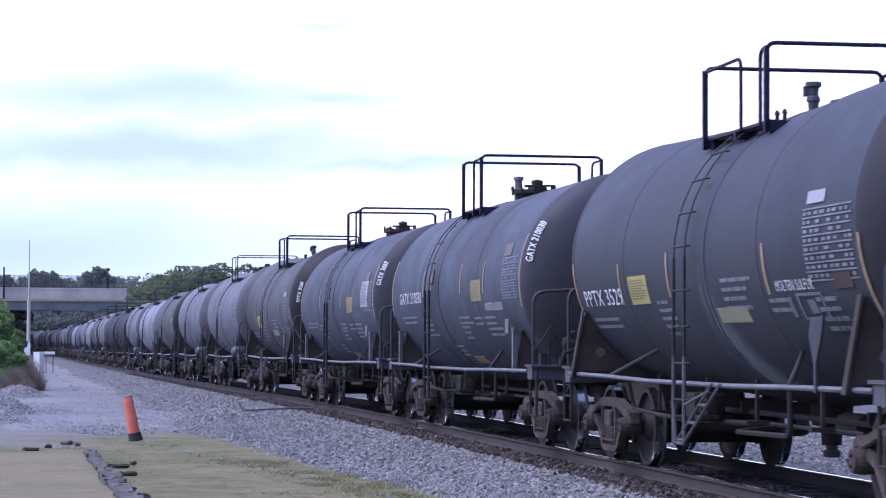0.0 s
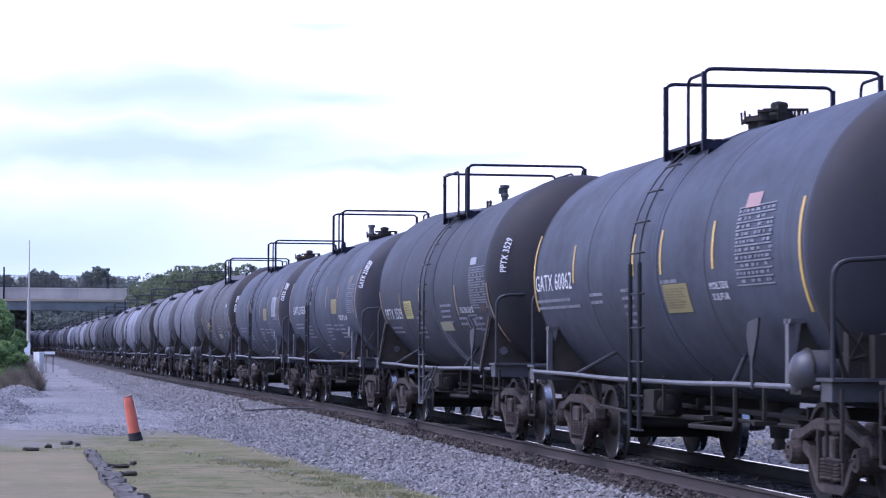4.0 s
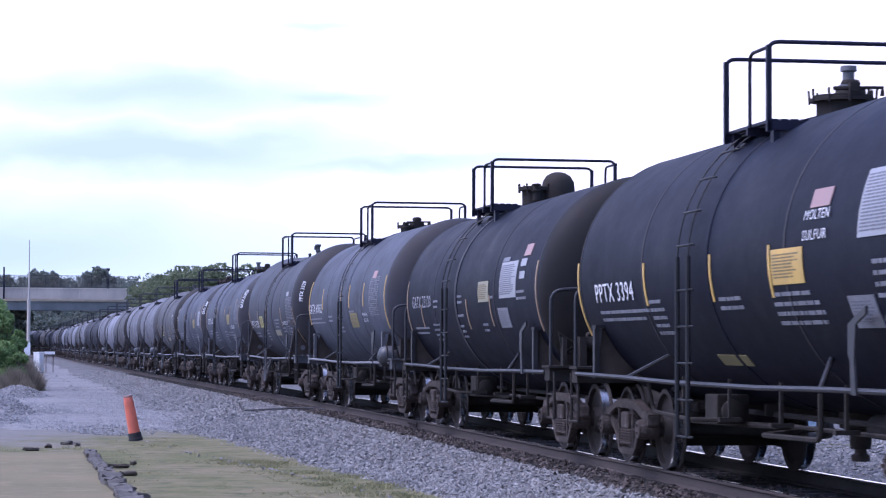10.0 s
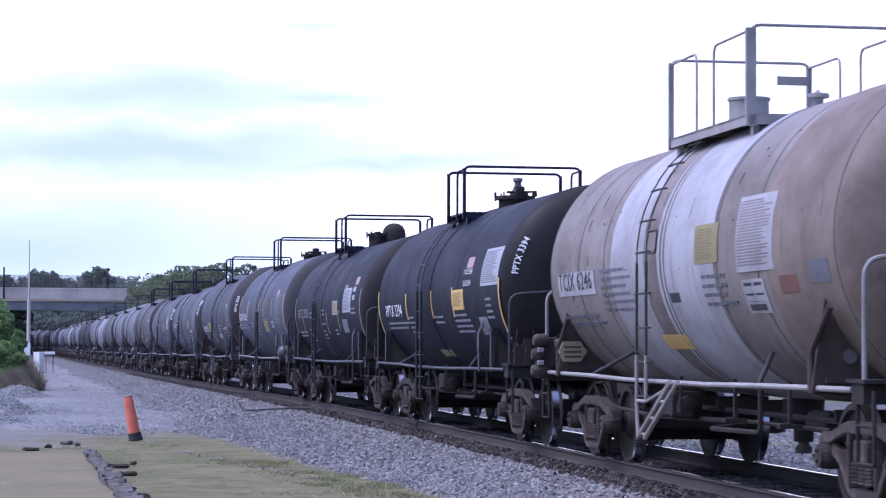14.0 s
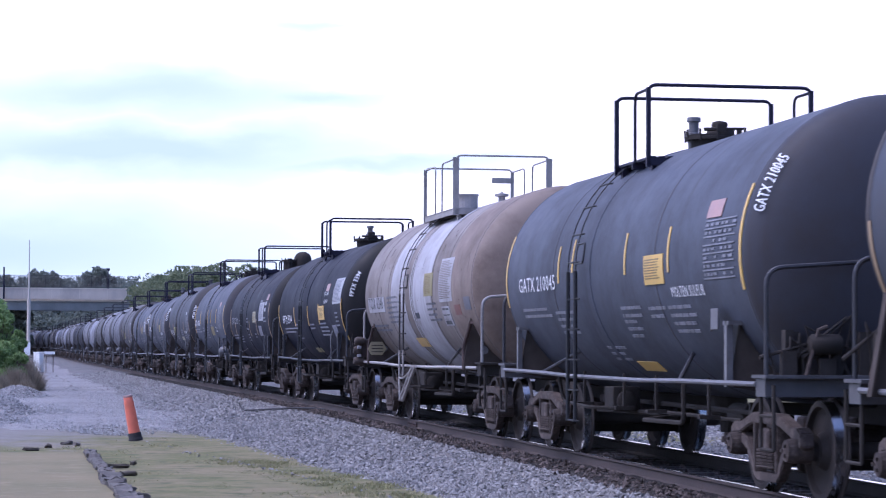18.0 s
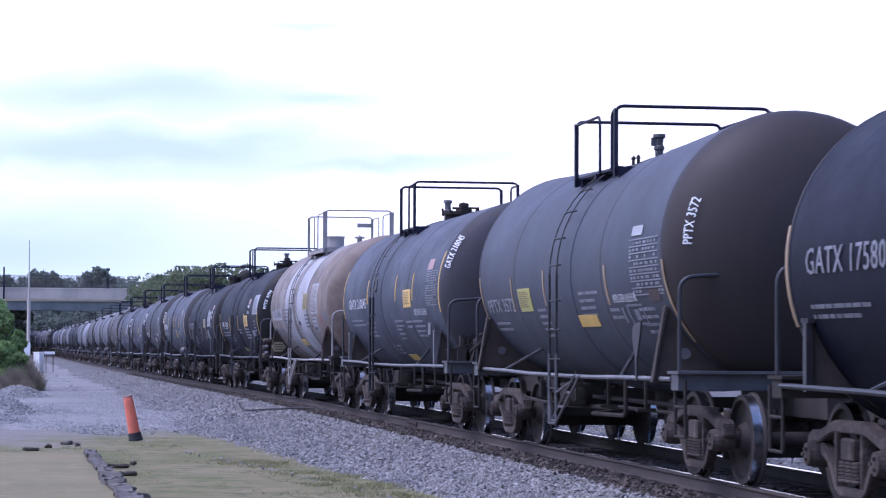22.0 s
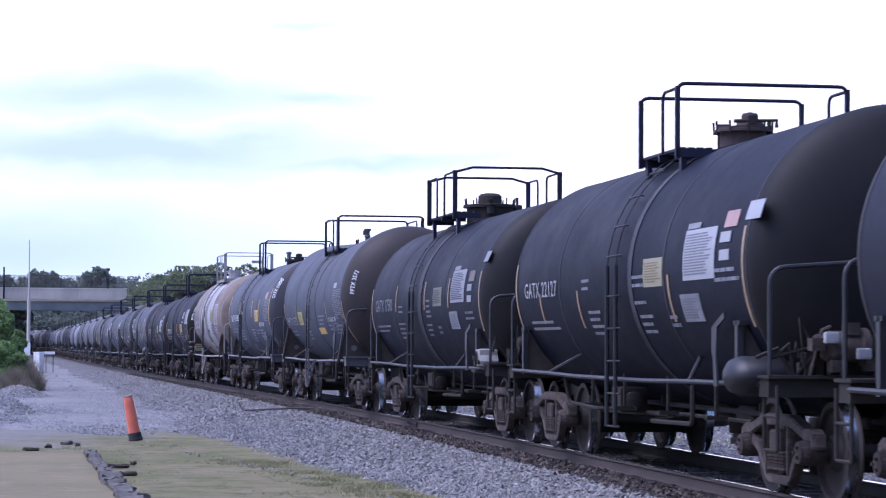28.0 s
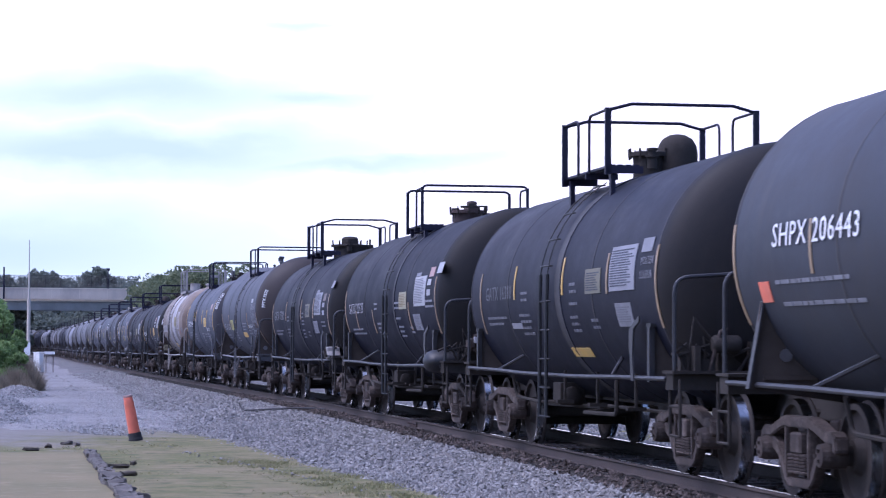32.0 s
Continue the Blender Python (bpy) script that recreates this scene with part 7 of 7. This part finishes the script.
ORDER = [0, 0, 4, 3, 0, 2, 2, 0, 4, 3, 0, 1, 3, 2, 4, 0, 1, 2, 1, 4, 2, 1, 2, 1, 2, 2, 4, 1, 2, 2]
used = set()
place = TRAIN[0][1]
for k in ORDER:
    place += 13.5
    if k in used:
        TRAIN.append((copy_thing(FAR_BUILDS[k], pose(0, 0, 0)), place))
    else:
        used.add(k)
        TRAIN.append((FAR_BUILDS[k], place))


# ---- sky sheet with the drifting clouds ----
def build_clouds():
    m = bpy.data.materials.new("bright_cloud")
    m.use_nodes = True
    nt = m.node_tree
    nt.nodes.remove(nt.nodes["Principled BSDF"])
    em = nt.nodes.new("ShaderNodeEmission")
    link = nt.links.new
    link(em.outputs[0], nt.nodes["Material Output"].inputs["Surface"])
    co = nt.nodes.new("ShaderNodeTexCoord")
    sep = nt.nodes.new("ShaderNodeSeparateXYZ")
    link(co.outputs["Object"], sep.inputs[0])

    def calc(op, a, b=None):
        n = nt.nodes.new("ShaderNodeMath")
        n.operation = op
        for s, v in zip(n.inputs, (a, b)):
            if v is None:
                continue
            if isinstance(v, (int, float)):
                s.default_value = v
            else:
                link(v, s)
        return n.outputs[0]

    def span(v, lo, hi, a=0.0, b=1.0):
        r = nt.nodes.new("ShaderNodeMapRange")
        r.interpolation_type = "SMOOTHSTEP"
        for i, x in enumerate((lo, hi, a, b)):
            r.inputs[i + 1].default_value = x
        link(v, r.inputs[0])
        return r.outputs[0]

    warp = nt.nodes.new("ShaderNodeTexNoise")
    warp.inputs["Scale"].default_value, warp.inputs["Detail"].default_value = 0.006, 6
    mp = nt.nodes.new("ShaderNodeMapping")
    mp.inputs["Scale"].default_value = (1, 1, 2.6)
    link(co.outputs["Object"], mp.inputs[0])
    link(mp.outputs[0], warp.inputs["Vector"])
    shift = calc("SUBTRACT", warp.outputs["Fac"], 0.5)
    x = calc("ADD", sep.outputs[0], calc("MULTIPLY", shift, 260))
    z = calc("ADD", sep.outputs[2], calc("MULTIPLY", shift, 75))
    total = None
    # streaks: centre and half size across and up, depth
    for cx, cz, rx, rz, depth in ((-420, 368, 430, 54, 0.68), (-160, 362, 160, 28, 0.6), (-430, 285, 500, 58, 0.78), (-90, 264, 260, 20, 0.6), (-170, 467, 75, 18, 0.45), (75, 342, 60, 10, 0.25), (-640, 150, 520, 90, 0.45)):
        dx, dz = calc("DIVIDE", calc("SUBTRACT", x, cx), rx), calc("DIVIDE", calc("SUBTRACT", z, cz), rz)
        d = calc("SQRT", calc("ADD", calc("MULTIPLY", dx, dx), calc("MULTIPLY", dz, dz)))
        v = span(d, 1.25, 0.0, 0.0, depth)
        total = v if total is None else calc("MAXIMUM", total, v)
    low = span(sep.outputs[2], 330, 60, 0.0, 0.5)
    left = span(sep.outputs[0], 300, -600, 0.0, 1.0)
    total = calc("ADD", calc("MULTIPLY", total, 1.35), calc("MULTIPLY", low, left))
    ramp = nt.nodes.new("ShaderNodeValToRGB")
    ramp.color_ramp.elements[0].color = (0.80, 0.73, 0.70, 1)
    ramp.color_ramp.elements[1].color = (0.38, 0.44, 0.47, 1)
    mid = ramp.color_ramp.elements.new(0.35)
    mid.color = (0.54, 0.575, 0.58, 1)
    link(total, ramp.inputs[0])
    link(ramp.outputs[0], em.inputs["Color"])
    bm = bmesh.new()
    cols, rows = 24, 10
    grid = [[bm.verts.new((-1500 + 3000 * i / cols, 60 * math.cos(i / cols * math.pi * 2), -260 + 1500 * j / rows)) for i in range(cols + 1)] for j in range(rows + 1)]
    for j in range(rows):
        for i in range(cols):
            bm.faces.new((grid[j][i], grid[j][i + 1], grid[j + 1][i + 1], grid[j + 1][i]))
    me = bpy.data.meshes.new("backdrop")
    bm.to_mesh(me)
    bm.free()
    me.materials.append(m)
    me.shade_smooth()
    return tagged(new("backdrop", me), "bright overcast sky with thin blue-grey cloud streaks", "sky", kind="structure")


BACKDROP = build_clouds()


def motions():
    for car, start in TRAIN:
        walk(car, [(t, line_pose(start + travelled(t))) for t in np.arange(0, SECONDS + 0.1, 1.6).tolist()])
        for truck in [c for c in car.children if c.name.startswith("truck")]:
            for w in [c for c in truck.children if c.name.startswith("wheelset")]:
                y = w.location.y
                walk(w, [(t, pose(0, y, WHEEL_R, -math.degrees(travelled(t) / WHEEL_R))) for t in np.arange(0, SECONDS + 0.01, 0.16).tolist()])
    # the clouds drift slowly to the left
    far = 3500
    for_side = Vector((math.cos(yaw), -math.sin(yaw), 0))
    home = Vector((math.sin(yaw) * far, math.cos(yaw) * far, 0))
    rows = []
    for t in (0, 8, 16, 24, 32):
        p = home - for_side * (1.15 * t)
        rows.append((t, pose(p.x, p.y, 0, 0, 0, -math.degrees(yaw))))
    walk(BACKDROP, rows)


motions()
